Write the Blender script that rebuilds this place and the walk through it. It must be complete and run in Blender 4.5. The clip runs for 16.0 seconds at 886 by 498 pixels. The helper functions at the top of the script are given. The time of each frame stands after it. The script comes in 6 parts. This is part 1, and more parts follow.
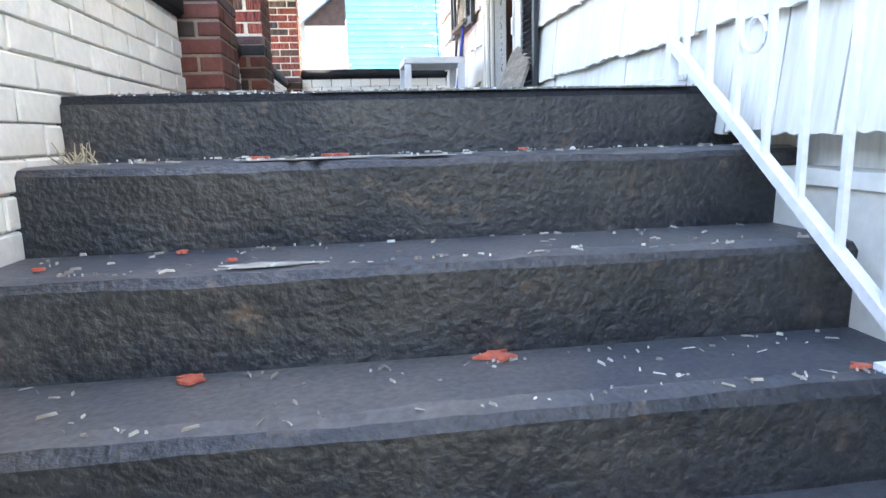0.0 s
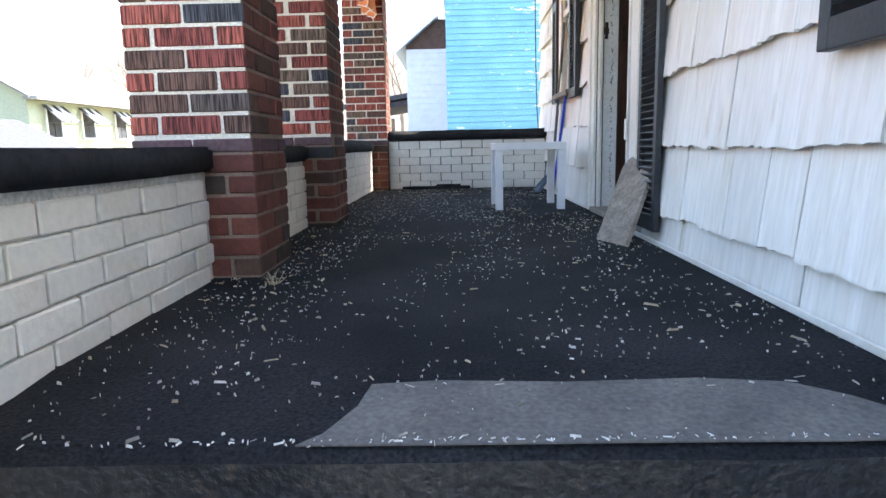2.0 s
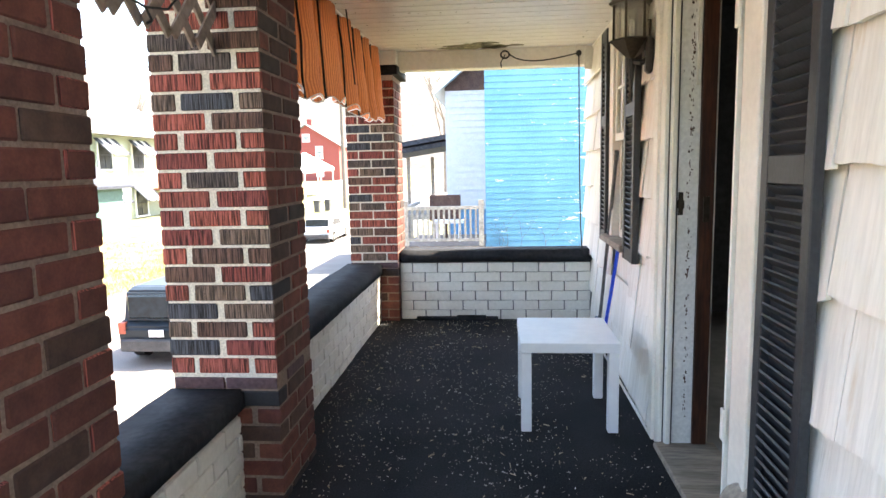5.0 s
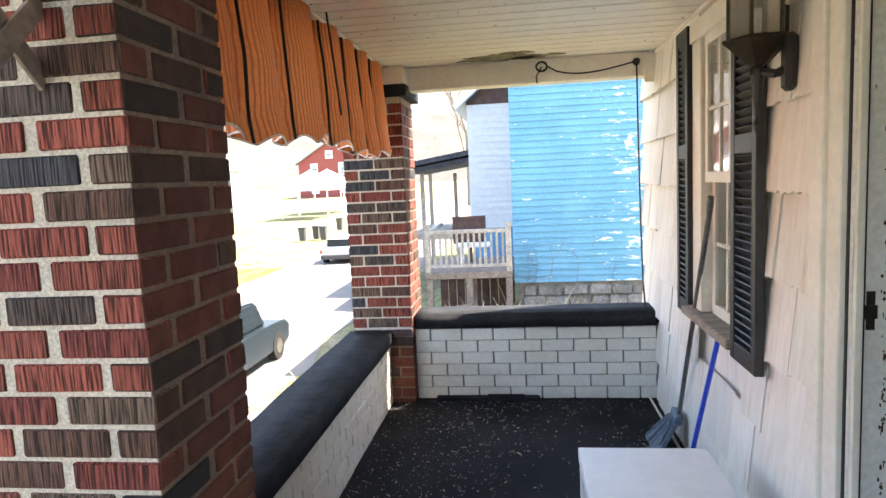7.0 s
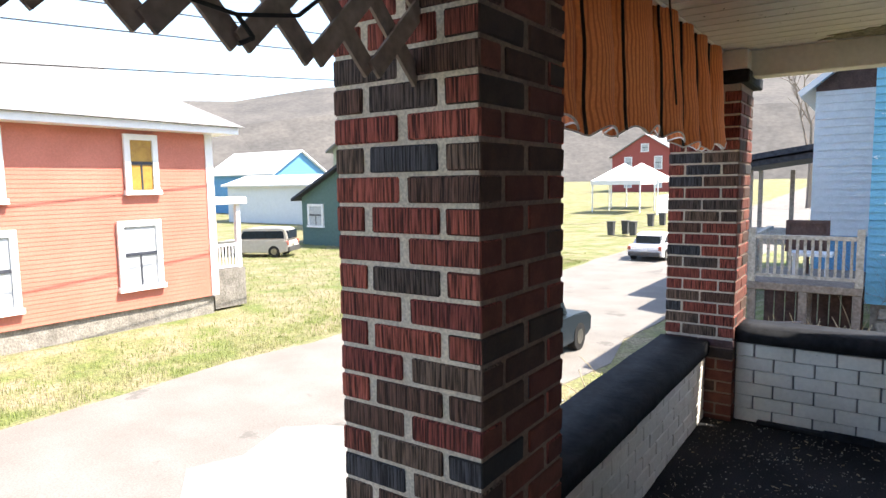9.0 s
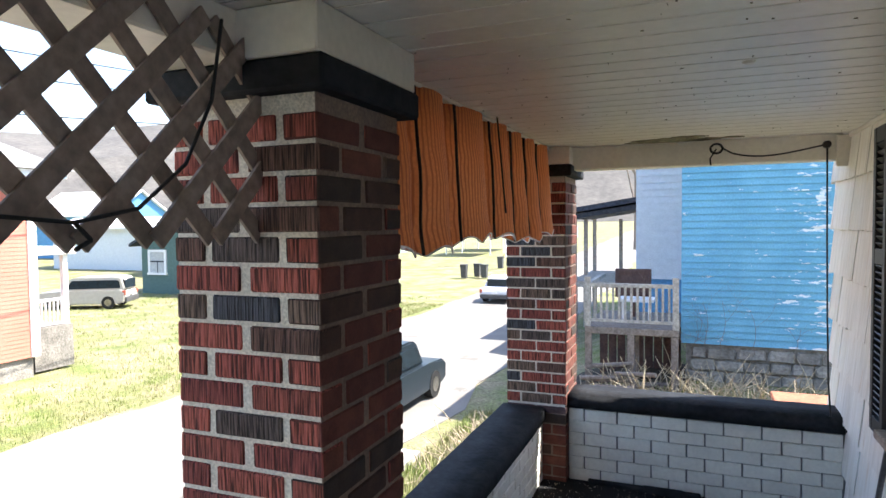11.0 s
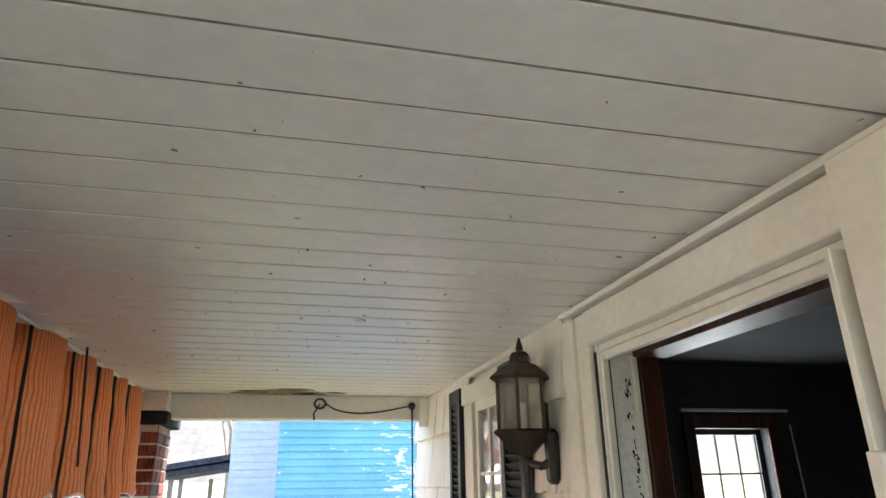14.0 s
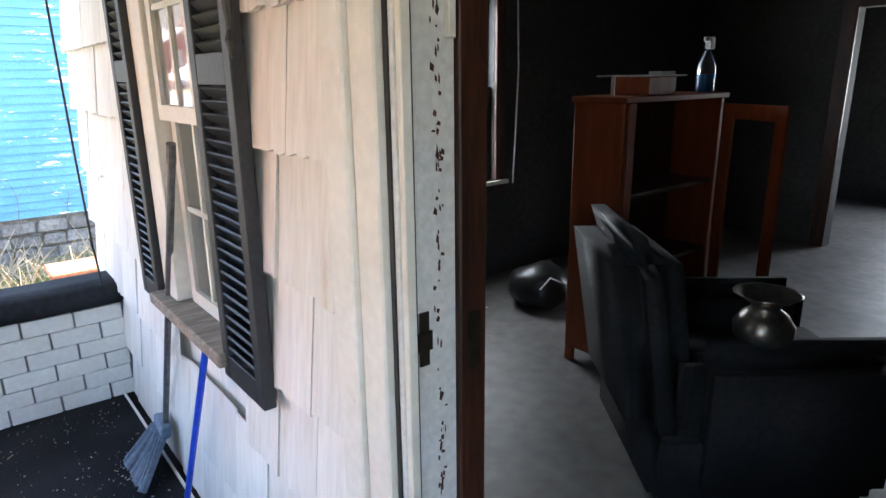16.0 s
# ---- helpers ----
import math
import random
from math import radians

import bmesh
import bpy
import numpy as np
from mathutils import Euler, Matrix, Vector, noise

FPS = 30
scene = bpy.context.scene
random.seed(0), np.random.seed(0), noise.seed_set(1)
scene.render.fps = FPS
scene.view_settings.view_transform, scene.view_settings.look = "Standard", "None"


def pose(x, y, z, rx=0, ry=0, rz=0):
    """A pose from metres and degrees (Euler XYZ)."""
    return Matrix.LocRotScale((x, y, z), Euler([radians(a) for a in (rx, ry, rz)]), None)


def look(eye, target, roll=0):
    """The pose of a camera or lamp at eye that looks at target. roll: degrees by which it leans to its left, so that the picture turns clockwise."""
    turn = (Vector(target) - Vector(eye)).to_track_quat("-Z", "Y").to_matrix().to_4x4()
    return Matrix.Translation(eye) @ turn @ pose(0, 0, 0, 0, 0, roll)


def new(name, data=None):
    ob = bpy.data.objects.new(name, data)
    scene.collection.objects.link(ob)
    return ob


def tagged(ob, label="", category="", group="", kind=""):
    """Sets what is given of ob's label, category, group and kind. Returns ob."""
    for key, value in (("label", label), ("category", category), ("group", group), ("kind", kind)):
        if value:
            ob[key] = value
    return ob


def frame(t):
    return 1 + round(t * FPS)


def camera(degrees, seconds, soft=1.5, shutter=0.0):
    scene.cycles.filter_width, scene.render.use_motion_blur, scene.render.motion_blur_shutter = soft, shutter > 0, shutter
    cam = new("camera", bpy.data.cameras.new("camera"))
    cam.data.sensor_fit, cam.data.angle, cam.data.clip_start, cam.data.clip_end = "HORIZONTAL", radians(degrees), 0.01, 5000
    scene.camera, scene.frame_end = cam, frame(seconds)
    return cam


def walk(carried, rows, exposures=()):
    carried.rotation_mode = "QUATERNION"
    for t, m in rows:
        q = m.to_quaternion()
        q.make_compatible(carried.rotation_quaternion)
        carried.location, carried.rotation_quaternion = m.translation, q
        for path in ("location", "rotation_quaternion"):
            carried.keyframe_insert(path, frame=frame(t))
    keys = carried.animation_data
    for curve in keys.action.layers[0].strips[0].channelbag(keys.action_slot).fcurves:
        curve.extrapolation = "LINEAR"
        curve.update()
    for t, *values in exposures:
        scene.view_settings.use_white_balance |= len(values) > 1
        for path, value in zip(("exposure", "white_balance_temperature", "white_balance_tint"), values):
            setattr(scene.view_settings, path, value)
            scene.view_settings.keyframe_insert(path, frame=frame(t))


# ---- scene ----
cam = camera(70.4, 16.0)
PATH = [
    (0, (-0.155, 0.46, -0.138), (0.11, 2.409, -0.498), -1.5),
    (0.5, (-0.108, 0.644, -0.021), (0.041, 2.606, -0.383), -1.6),
    (1, (-0.089, 0.844, 0.143), (-0.048, 2.813, -0.207), -1.8),
    (1.5, (-0.075, 1.021, 0.3), (-0.088, 2.993, -0.036), -1.7),
    (2, (-0.009, 1.206, 0.441), (-0.051, 3.179, 0.116), -1.3),
    (2.5, (0.008, 1.41, 0.567), (-0.082, 3.383, 0.253), -1.8),
    (3, (0.073, 1.57, 0.701), (-0.044, 3.543, 0.4), -1.5),
    (3.5, (0.136, 1.78, 0.869), (0.009, 3.756, 0.584), -1.2),
    (4, (0.118, 2.0, 1.03), (-0.031, 3.976, 0.757), -1.1),
    (4.5, (0.172, 2.219, 1.14), (0.002, 4.194, 0.878), -0.9),
    (5, (0.163, 2.475, 1.294), (-0.015, 4.45, 1.039), -1.2),
    (5.2, (0.133, 2.605, 1.318), (-0.043, 4.581, 1.067), -1.2),
    (7.3, (0.066, 3.648, 1.506), (-0.236, 5.616, 1.312), -3.5),
    (7.5, (0.055, 3.665, 1.499), (-0.365, 5.613, 1.326), -3.0),
    (8, (0.021, 3.618, 1.491), (-0.826, 5.424, 1.337), -1.2),
    (8.2, (0.012, 3.589, 1.491), (-0.988, 5.314, 1.343), -0.5),
    (10.3, (0.058, 3.612, 1.593), (-1.119, 5.204, 1.308), -1.5),
    (10.5, (0.097, 3.567, 1.633), (-0.978, 5.231, 1.359), -1.8),
    (11, (0.106, 3.525, 1.758), (-0.638, 5.379, 1.675), -0.6),
    (11.5, (0.082, 3.516, 1.819), (-0.324, 5.464, 2.025), 0.6),
    (12, (0.047, 3.522, 1.847), (0.031, 5.463, 2.33), 0.9),
    (12.5, (0.043, 3.471, 1.86), (0.276, 5.321, 2.585), 1.1),
    (13, (0.04, 3.49, 1.851), (0.349, 5.278, 2.693), 0.7),
    (13.5, (0.04, 3.555, 1.81), (0.38, 5.335, 2.657), 0.2),
    (14, (0.053, 3.629, 1.742), (0.489, 5.456, 2.429), -0.8),
    (14.5, (0.104, 3.751, 1.664), (0.698, 5.632, 1.996), -1.4),
    (15, (0.205, 3.948, 1.603), (0.948, 5.804, 1.566), -0.6),
    (15.3, (0.226, 4.113, 1.593), (1.068, 5.91, 1.35), -1.1),
    (15.5, (0.225, 4.215, 1.593), (1.15, 5.953, 1.241), -1.3),
    (16, (0.344, 4.465, 1.566), (1.545, 5.972, 1.028), -0.7),
]
walk(cam, [(t, look(eye, target, roll)) for t, eye, target, roll in PATH], [(0.0, 3.8, 7400, 12), (1.0, 3.65, 7350, 12), (1.5, 3.05, 7100, 12), (3.5, 2.85, 7300, 12), (5.0, 3.12, 7500, 12), (7.5, 2.6, 7500, 12), (8.2, 2.0, 7000, 12), (10.5, 1.6, 6700, 12), (11.0, 2.0, 6500, 11), (11.5, 2.4, 6500, 12), (12.5, 2.78, 6350, 12), (14.0, 2.75, 6550, 10), (15.0, 2.65, 6500, 10), (15.5, 2.75, 6300, 11), (16.0, 3.2, 6600, 12)])

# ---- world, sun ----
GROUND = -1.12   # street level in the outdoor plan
OUT = 1.62        # enlarges the outdoor plan about the point PLAN_EYE, keeping its look from there
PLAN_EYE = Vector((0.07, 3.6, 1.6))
LOW = 1.6 - OUT * 2.72   # street level after this enlargement
SUN_AZ, SUN_EL = math.atan2(0.39, 0.92), radians(56)
world = bpy.data.worlds.new("sky_world")
scene.world = world
world.use_nodes = True
wn = world.node_tree.nodes
sky = wn.new("ShaderNodeTexSky")
sky.sky_type = 'NISHITA'
sky.sun_disc = False
sky.sun_elevation = SUN_EL
sky.sun_rotation = math.pi / 2 - SUN_AZ
sky.dust_density = 1.0
world.node_tree.links.new(sky.outputs[0], wn["Background"].inputs[0])
wn["Background"].inputs[1].default_value = 0.15
sun_data = bpy.data.lights.new("sun", 'SUN')
sun_data.energy = 4.5
sun_data.angle = radians(0.5)
sun_data.color = (1.0, 0.95, 0.87)
sun = new("sun", sun_data)
sun_dir = Vector((math.cos(SUN_EL) * math.cos(SUN_AZ), math.cos(SUN_EL) * math.sin(SUN_AZ), math.sin(SUN_EL)))
sun.matrix_world = look(sun_dir * 60, (0, 0, 0))

def area_light(name, x, y, z, tx, ty, w, h, power):
    d = bpy.data.lights.new(name, 'AREA')
    d.shape, d.size, d.size_y, d.energy, d.color = 'RECTANGLE', w, h, power, (0.85, 0.93, 1.0)
    ob = new(name, d)
    ob.matrix_world = look((x, y, z), (tx, ty, z))


# lamp added at the room window to strengthen its daylight
area_light("window_daylight", 3.3, 8.03, 1.42, 3.3, 5.0, 0.6, 1.25, 4.5)
# fill lamp added to brighten the room beyond, at an unseen window
area_light("back_room_fill", 8.88, 5.9, 1.4, 5.0, 5.2, 1.2, 1.2, 8.0)

# ---- materials ----
def mat(name, a, b, scale=6.0, rough=0.8, metal=0.0, bump=0.3, fine=60.0, stretch=(1, 1, 1), rnd=0.0, spot=None, spot_scale=9.0, spot_at=0.62, spot_soft=0.05, fine_amount=0.25, bump_dist=0.004, spec=0.4, isl=False, spot_stretch=None):
    m = bpy.data.materials.new(name)
    m.use_nodes = True
    nt = m.node_tree
    n, l = nt.nodes, nt.links
    p = n["Principled BSDF"]
    mp = n.new("ShaderNodeMapping")
    mp.inputs["Scale"].default_value = stretch
    place = n.new("ShaderNodeNewGeometry").outputs["Position"]
    l.new(place, mp.inputs["Vector"])
    n1 = n.new("ShaderNodeTexNoise")
    n1.inputs["Scale"].default_value = scale
    n1.inputs["Detail"].default_value = 5
    l.new(mp.outputs[0], n1.inputs["Vector"])
    n2 = n.new("ShaderNodeTexNoise")
    n2.inputs["Scale"].default_value = fine
    n2.inputs["Detail"].default_value = 3
    l.new(mp.outputs[0], n2.inputs["Vector"])
    ramp = n.new("ShaderNodeMapRange")
    ramp.inputs[1].default_value, ramp.inputs[2].default_value = 0.35, 0.65
    l.new(n1.outputs[0], ramp.inputs[0])
    mix = n.new("ShaderNodeMix")
    mix.data_type = 'RGBA'
    mix.inputs[6].default_value = (*a, 1)
    mix.inputs[7].default_value = (*b, 1)
    l.new(ramp.outputs[0], mix.inputs[0])
    hsv = n.new("ShaderNodeHueSaturation")
    l.new(mix.outputs[2], hsv.inputs["Color"])
    val = n.new("ShaderNodeMapRange")
    val.inputs[1].default_value, val.inputs[2].default_value = 0.3, 0.7
    val.inputs[3].default_value, val.inputs[4].default_value = 1 - fine_amount, 1 + fine_amount
    l.new(n2.outputs[0], val.inputs[0])
    last = val.outputs[0]
    if rnd:
        if isl:
            oi = n.new("ShaderNodeNewGeometry").outputs["Random Per Island"]
        else:
            oi = n.new("ShaderNodeObjectInfo").outputs["Random"]
        r2 = n.new("ShaderNodeMapRange")
        r2.inputs[3].default_value, r2.inputs[4].default_value = 1 - rnd, 1 + rnd
        l.new(oi, r2.inputs[0])
        mul = n.new("ShaderNodeMath")
        mul.operation = 'MULTIPLY'
        l.new(last, mul.inputs[0])
        l.new(r2.outputs[0], mul.inputs[1])
        last = mul.outputs[0]
    l.new(last, hsv.inputs["Value"])
    col = hsv.outputs[0]
    if spot:
        n3 = n.new("ShaderNodeTexNoise")
        n3.inputs["Scale"].default_value = spot_scale
        n3.inputs["Detail"].default_value = 6
        n3.inputs["Roughness"].default_value = 0.65
        if spot_stretch:
            mp2 = n.new("ShaderNodeMapping")
            mp2.inputs["Scale"].default_value = spot_stretch
            l.new(place, mp2.inputs["Vector"])
            l.new(mp2.outputs[0], n3.inputs["Vector"])
        else:
            l.new(place, n3.inputs["Vector"])
        r3 = n.new("ShaderNodeMapRange")
        r3.inputs[1].default_value, r3.inputs[2].default_value = spot_at, spot_at + spot_soft
        l.new(n3.outputs[0], r3.inputs[0])
        mx = n.new("ShaderNodeMix")
        mx.data_type = 'RGBA'
        mx.inputs[7].default_value = (*spot, 1)
        l.new(r3.outputs[0], mx.inputs[0])
        l.new(col, mx.inputs[6])
        col = mx.outputs[2]
    l.new(col, p.inputs["Base Color"])
    p.inputs["Roughness"].default_value = rough
    p.inputs["Metallic"].default_value = metal
    p.inputs["Specular IOR Level"].default_value = spec
    if bump:
        bp = n.new("ShaderNodeBump")
        bp.inputs["Strength"].default_value = bump
        bp.inputs["Distance"].default_value = bump_dist
        l.new(n2.outputs[0], bp.inputs["Height"])
        l.new(bp.outputs[0], p.inputs["Normal"])
    return m


def glass(name, tint, rough=0.03, alpha=1.0):
    m = bpy.data.materials.new(name)
    m.use_nodes = True
    p = m.node_tree.nodes["Principled BSDF"]
    p.inputs["Base Color"].default_value = (*tint, 1)
    p.inputs["Roughness"].default_value = rough
    p.inputs["Transmission Weight"].default_value = alpha
    p.inputs["IOR"].default_value = 1.45
    return m


def brick_mat(name, stops, stretch, fine_amount, bump, gain_by):
    m = mat(name, (0.5, 0.5, 0.5), (0.62, 0.62, 0.62), scale=9, rough=0.9, bump=bump, fine=1.0, stretch=stretch, fine_amount=fine_amount, bump_dist=0.008)
    nt = m.node_tree
    n, l = nt.nodes, nt.links
    oi = n.new("ShaderNodeObjectInfo")
    cr = n.new("ShaderNodeValToRGB")
    cr.color_ramp.interpolation = 'CONSTANT'
    e = cr.color_ramp.elements
    e[0].position, e[0].color = stops[0][0], (*stops[0][1], 1)
    e[1].position, e[1].color = stops[-1][0], (*stops[-1][1], 1)
    for pos, c in stops[1:-1]:
        k = e.new(pos)
        k.color = (*c, 1)
    l.new(oi.outputs["Random"], cr.inputs[0])
    hs = [q for q in n if q.bl_idname == "ShaderNodeHueSaturation"][0]
    mx = n.new("ShaderNodeMix")
    mx.data_type, mx.blend_type = 'RGBA', 'MULTIPLY'
    mx.inputs[0].default_value = 1.0
    val = [q for q in n if q.bl_idname == "ShaderNodeMapRange"][1]
    val.inputs[1].default_value, val.inputs[2].default_value = 0.38, 0.62
    gain = n.new("ShaderNodeMix")
    gain.data_type, gain.blend_type = 'RGBA', 'MULTIPLY'
    gain.inputs[0].default_value = 1.0
    gain.inputs[7].default_value = (gain_by, gain_by, gain_by, 1)
    l.new(hs.outputs[0], gain.inputs[6])
    l.new(gain.outputs[2], mx.inputs[6])
    l.new(cr.outputs[0], mx.inputs[7])
    l.new(mx.outputs[2], n["Principled BSDF"].inputs["Base Color"])
    return m


RUG = [(0.0, (0.22, 0.058, 0.045)), (0.18, (0.26, 0.07, 0.052)), (0.36, (0.175, 0.045, 0.038)), (0.52, (0.10, 0.055, 0.043)), (0.64, (0.125, 0.085, 0.065)), (0.74, (0.072, 0.055, 0.05)), (0.83, (0.20, 0.056, 0.042)), (0.955, (0.05, 0.052, 0.062))]
# smoother, darker brick for the inner faces and the pillar foot
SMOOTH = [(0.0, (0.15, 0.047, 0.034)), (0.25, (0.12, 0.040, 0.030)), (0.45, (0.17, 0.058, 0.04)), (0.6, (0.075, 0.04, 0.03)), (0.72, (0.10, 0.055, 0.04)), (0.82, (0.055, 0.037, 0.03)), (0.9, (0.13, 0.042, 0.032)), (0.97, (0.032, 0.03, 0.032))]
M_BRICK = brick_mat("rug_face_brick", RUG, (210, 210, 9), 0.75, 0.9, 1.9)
M_BRICK_IN = brick_mat("smooth_darker_brick", SMOOTH, (16, 16, 16), 0.18, 0.35, 1.5)
# darker mortar for the inner pillar face and the foot
M_MORTAR_IN = mat("darker_brown_mortar", (0.25, 0.18, 0.14), (0.17, 0.12, 0.095), rough=0.95, bump=0.6, fine=120)
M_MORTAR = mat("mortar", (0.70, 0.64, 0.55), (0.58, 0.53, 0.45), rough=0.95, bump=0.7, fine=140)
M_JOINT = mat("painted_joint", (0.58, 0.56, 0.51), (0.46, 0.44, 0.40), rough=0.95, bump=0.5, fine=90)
# end wall joints, darker than the painted joints of the west wall
M_JOINT_DARK = mat("darker_joint", (0.20, 0.20, 0.20), (0.13, 0.13, 0.13), rough=0.95, bump=0.5, fine=90)
M_WHITEBRICK = mat("white_painted_brick", (0.74, 0.72, 0.66), (0.66, 0.63, 0.56), scale=4, rough=0.55, bump=0.5, fine=45, rnd=0.05, fine_amount=0.06, bump_dist=0.006, spot=(0.30, 0.25, 0.2), spot_scale=14, spot_at=0.70)
M_BLACKCAP = mat("black_painted_coping", (0.012, 0.013, 0.016), (0.024, 0.026, 0.03), rough=0.85, spec=0.2, bump=0.5, fine=35, fine_amount=0.3, spot=(0.09, 0.085, 0.08), spot_scale=30, spot_at=0.78)
M_FLOOR = mat("black_roll_roofing", (0.009, 0.0095, 0.011), (0.022, 0.022, 0.024), scale=2.2, rough=0.92, spec=0.15, bump=0.9, fine=130, fine_amount=0.6, spot=(0.10, 0.09, 0.075), spot_scale=48, spot_at=0.70, spot_soft=0.04)
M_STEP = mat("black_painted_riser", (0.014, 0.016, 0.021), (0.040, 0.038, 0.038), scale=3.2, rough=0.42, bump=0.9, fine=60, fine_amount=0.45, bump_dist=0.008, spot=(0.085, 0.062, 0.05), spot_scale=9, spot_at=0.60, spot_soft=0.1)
# lighter than the riser: worn paint, plus tread sheen put into the colour
M_TREAD = mat("worn_sheen_tread", (0.050, 0.054, 0.064), (0.098, 0.092, 0.088), scale=2.4, rough=0.5, bump=0.5, fine=70, fine_amount=0.25, bump_dist=0.004, spot=(0.16, 0.135, 0.115), spot_scale=4, spot_at=0.62, spot_soft=0.12)
M_CEMENT = mat("bare_cement", (0.095, 0.09, 0.084), (0.13, 0.122, 0.112), rough=0.95, bump=0.6, fine=90)
M_PALE_CONCRETE = mat("pale_concrete", (0.33, 0.31, 0.28), (0.28, 0.265, 0.24), scale=1.5, rough=0.95, bump=0.5, fine=30)
M_SHINGLE = mat("white_fibre_shingle", (0.80, 0.77, 0.71), (0.74, 0.70, 0.62), scale=2.5, rough=0.6, bump=0.45, fine=9, stretch=(8, 8, 0.5), rnd=0.06, fine_amount=0.07, spot=(0.60, 0.48, 0.34), spot_scale=1.6, spot_at=0.60, spot_soft=0.15, spot_stretch=(9, 9, 1.2))
M_TRIM = mat("old_white_trim", (0.78, 0.75, 0.68), (0.70, 0.66, 0.57), scale=3, rough=0.5, bump=0.25, fine=40, fine_amount=0.05, spot=(0.2, 0.15, 0.11), spot_scale=22, spot_at=0.73)
M_PEEL = mat("peeling_white_jamb", (0.72, 0.71, 0.68), (0.64, 0.63, 0.59), scale=5, rough=0.6, bump=0.6, fine=60, fine_amount=0.1, spot=(0.03, 0.022, 0.018), spot_scale=14, spot_at=0.68, spot_soft=0.02, spot_stretch=(2.2, 2.2, 0.9))
M_DARKWOOD = mat("dark_stained_wood", (0.07, 0.022, 0.01), (0.025, 0.010, 0.006), scale=5, rough=0.45, bump=0.4, fine=30, stretch=(3, 3, 0.4), fine_amount=0.4)
M_CEIL = mat("ceiling_board_paint", (0.83, 0.81, 0.76), (0.77, 0.745, 0.70), scale=1.4, rough=0.30, bump=0.15, fine=30, fine_amount=0.04, spot=(0.25, 0.22, 0.16), spot_scale=11, spot_at=0.72)
M_GROOVE_DARK = mat("groove_shade_and_dirt", (0.22, 0.20, 0.17), (0.32, 0.29, 0.25), scale=3, rough=0.9, bump=0)
M_MOULD = mat("mould_stain", (0.30, 0.28, 0.20), (0.14, 0.13, 0.085), scale=20, rough=0.8, bump=0.2, fine=60, fine_amount=0.5)
M_SHUTTER = mat("black_vinyl_shutter", (0.016, 0.018, 0.022), (0.026, 0.028, 0.032), rough=0.5, bump=0.2, fine=80)
M_WHITE = mat("white_laminate", (0.80, 0.80, 0.80), (0.76, 0.76, 0.77), rough=0.35, bump=0.05, fine=20, fine_amount=0.03)
M_IRON = mat("white_painted_iron", (0.78, 0.78, 0.78), (0.70, 0.70, 0.70), rough=0.4, bump=0.2, fine=60, fine_amount=0.05)
M_BLACK = mat("black_metal", (0.012, 0.012, 0.013), (0.02, 0.02, 0.02), rough=0.45, bump=0.2, fine=80)
M_ROPE = mat("black_cable", (0.012, 0.012, 0.012), (0.02, 0.02, 0.02), rough=0.6, bump=0)
M_LATTICE = mat("brown_lattice", (0.30, 0.235, 0.20), (0.23, 0.18, 0.15), rough=0.7, bump=0.3, fine=40, rnd=0.08)
M_BOARD = mat("weathered_board", (0.30, 0.25, 0.2), (0.2, 0.165, 0.13), scale=3, rough=0.85, bump=0.5, fine=14, stretch=(1, 6, 6), fine_amount=0.25)
M_BRONZE = mat("weathered_bronze", (0.028, 0.022, 0.016), (0.06, 0.048, 0.033), rough=0.45, metal=0.6, bump=0.3, fine=60)
M_GLASS = glass("clear_glass", (0.95, 0.97, 0.97))
M_FROST = glass("hazy_glass", (0.95, 0.96, 0.95), rough=0.18)
# pale, partly opaque glass that puts the panes' lit look into the material
M_LANTERN_GLASS = glass("pale_lantern_glass", (0.93, 0.91, 0.84), rough=0.12, alpha=0.9)
M_ASPHALT = mat("pale_asphalt", (0.18, 0.165, 0.148), (0.215, 0.2, 0.182), scale=0.8, rough=0.95, bump=0.5, fine=35, fine_amount=0.15, spot=(0.14, 0.13, 0.118), spot_scale=0.5, spot_at=0.6, spot_soft=0.03)
M_GRASS_SOIL = mat("lawn_soil", (0.13, 0.155, 0.045), (0.25, 0.21, 0.13), scale=0.9, rough=1, bump=1.0, fine=14, fine_amount=0.4, bump_dist=0.04)
M_GRASS = mat("grass_blades", (0.16, 0.22, 0.045), (0.30, 0.28, 0.13), scale=0.8, rough=0.9, bump=0, rnd=0.35, isl=True)
M_RED_SIDING = mat("salmon_red_siding", (0.55, 0.19, 0.135), (0.49, 0.165, 0.115), scale=1, rough=0.7, bump=0.2, fine=20, fine_amount=0.08)
M_BLUE_SIDING = mat("peeling_blue_clapboard", (0.12, 0.33, 0.475), (0.15, 0.38, 0.53), scale=1.5, rough=0.7, bump=0.3, fine=30, fine_amount=0.1, spot=(0.66, 0.70, 0.72), spot_scale=4.2, spot_at=0.66, spot_soft=0.02, spot_stretch=(0.6, 0.6, 2.0))


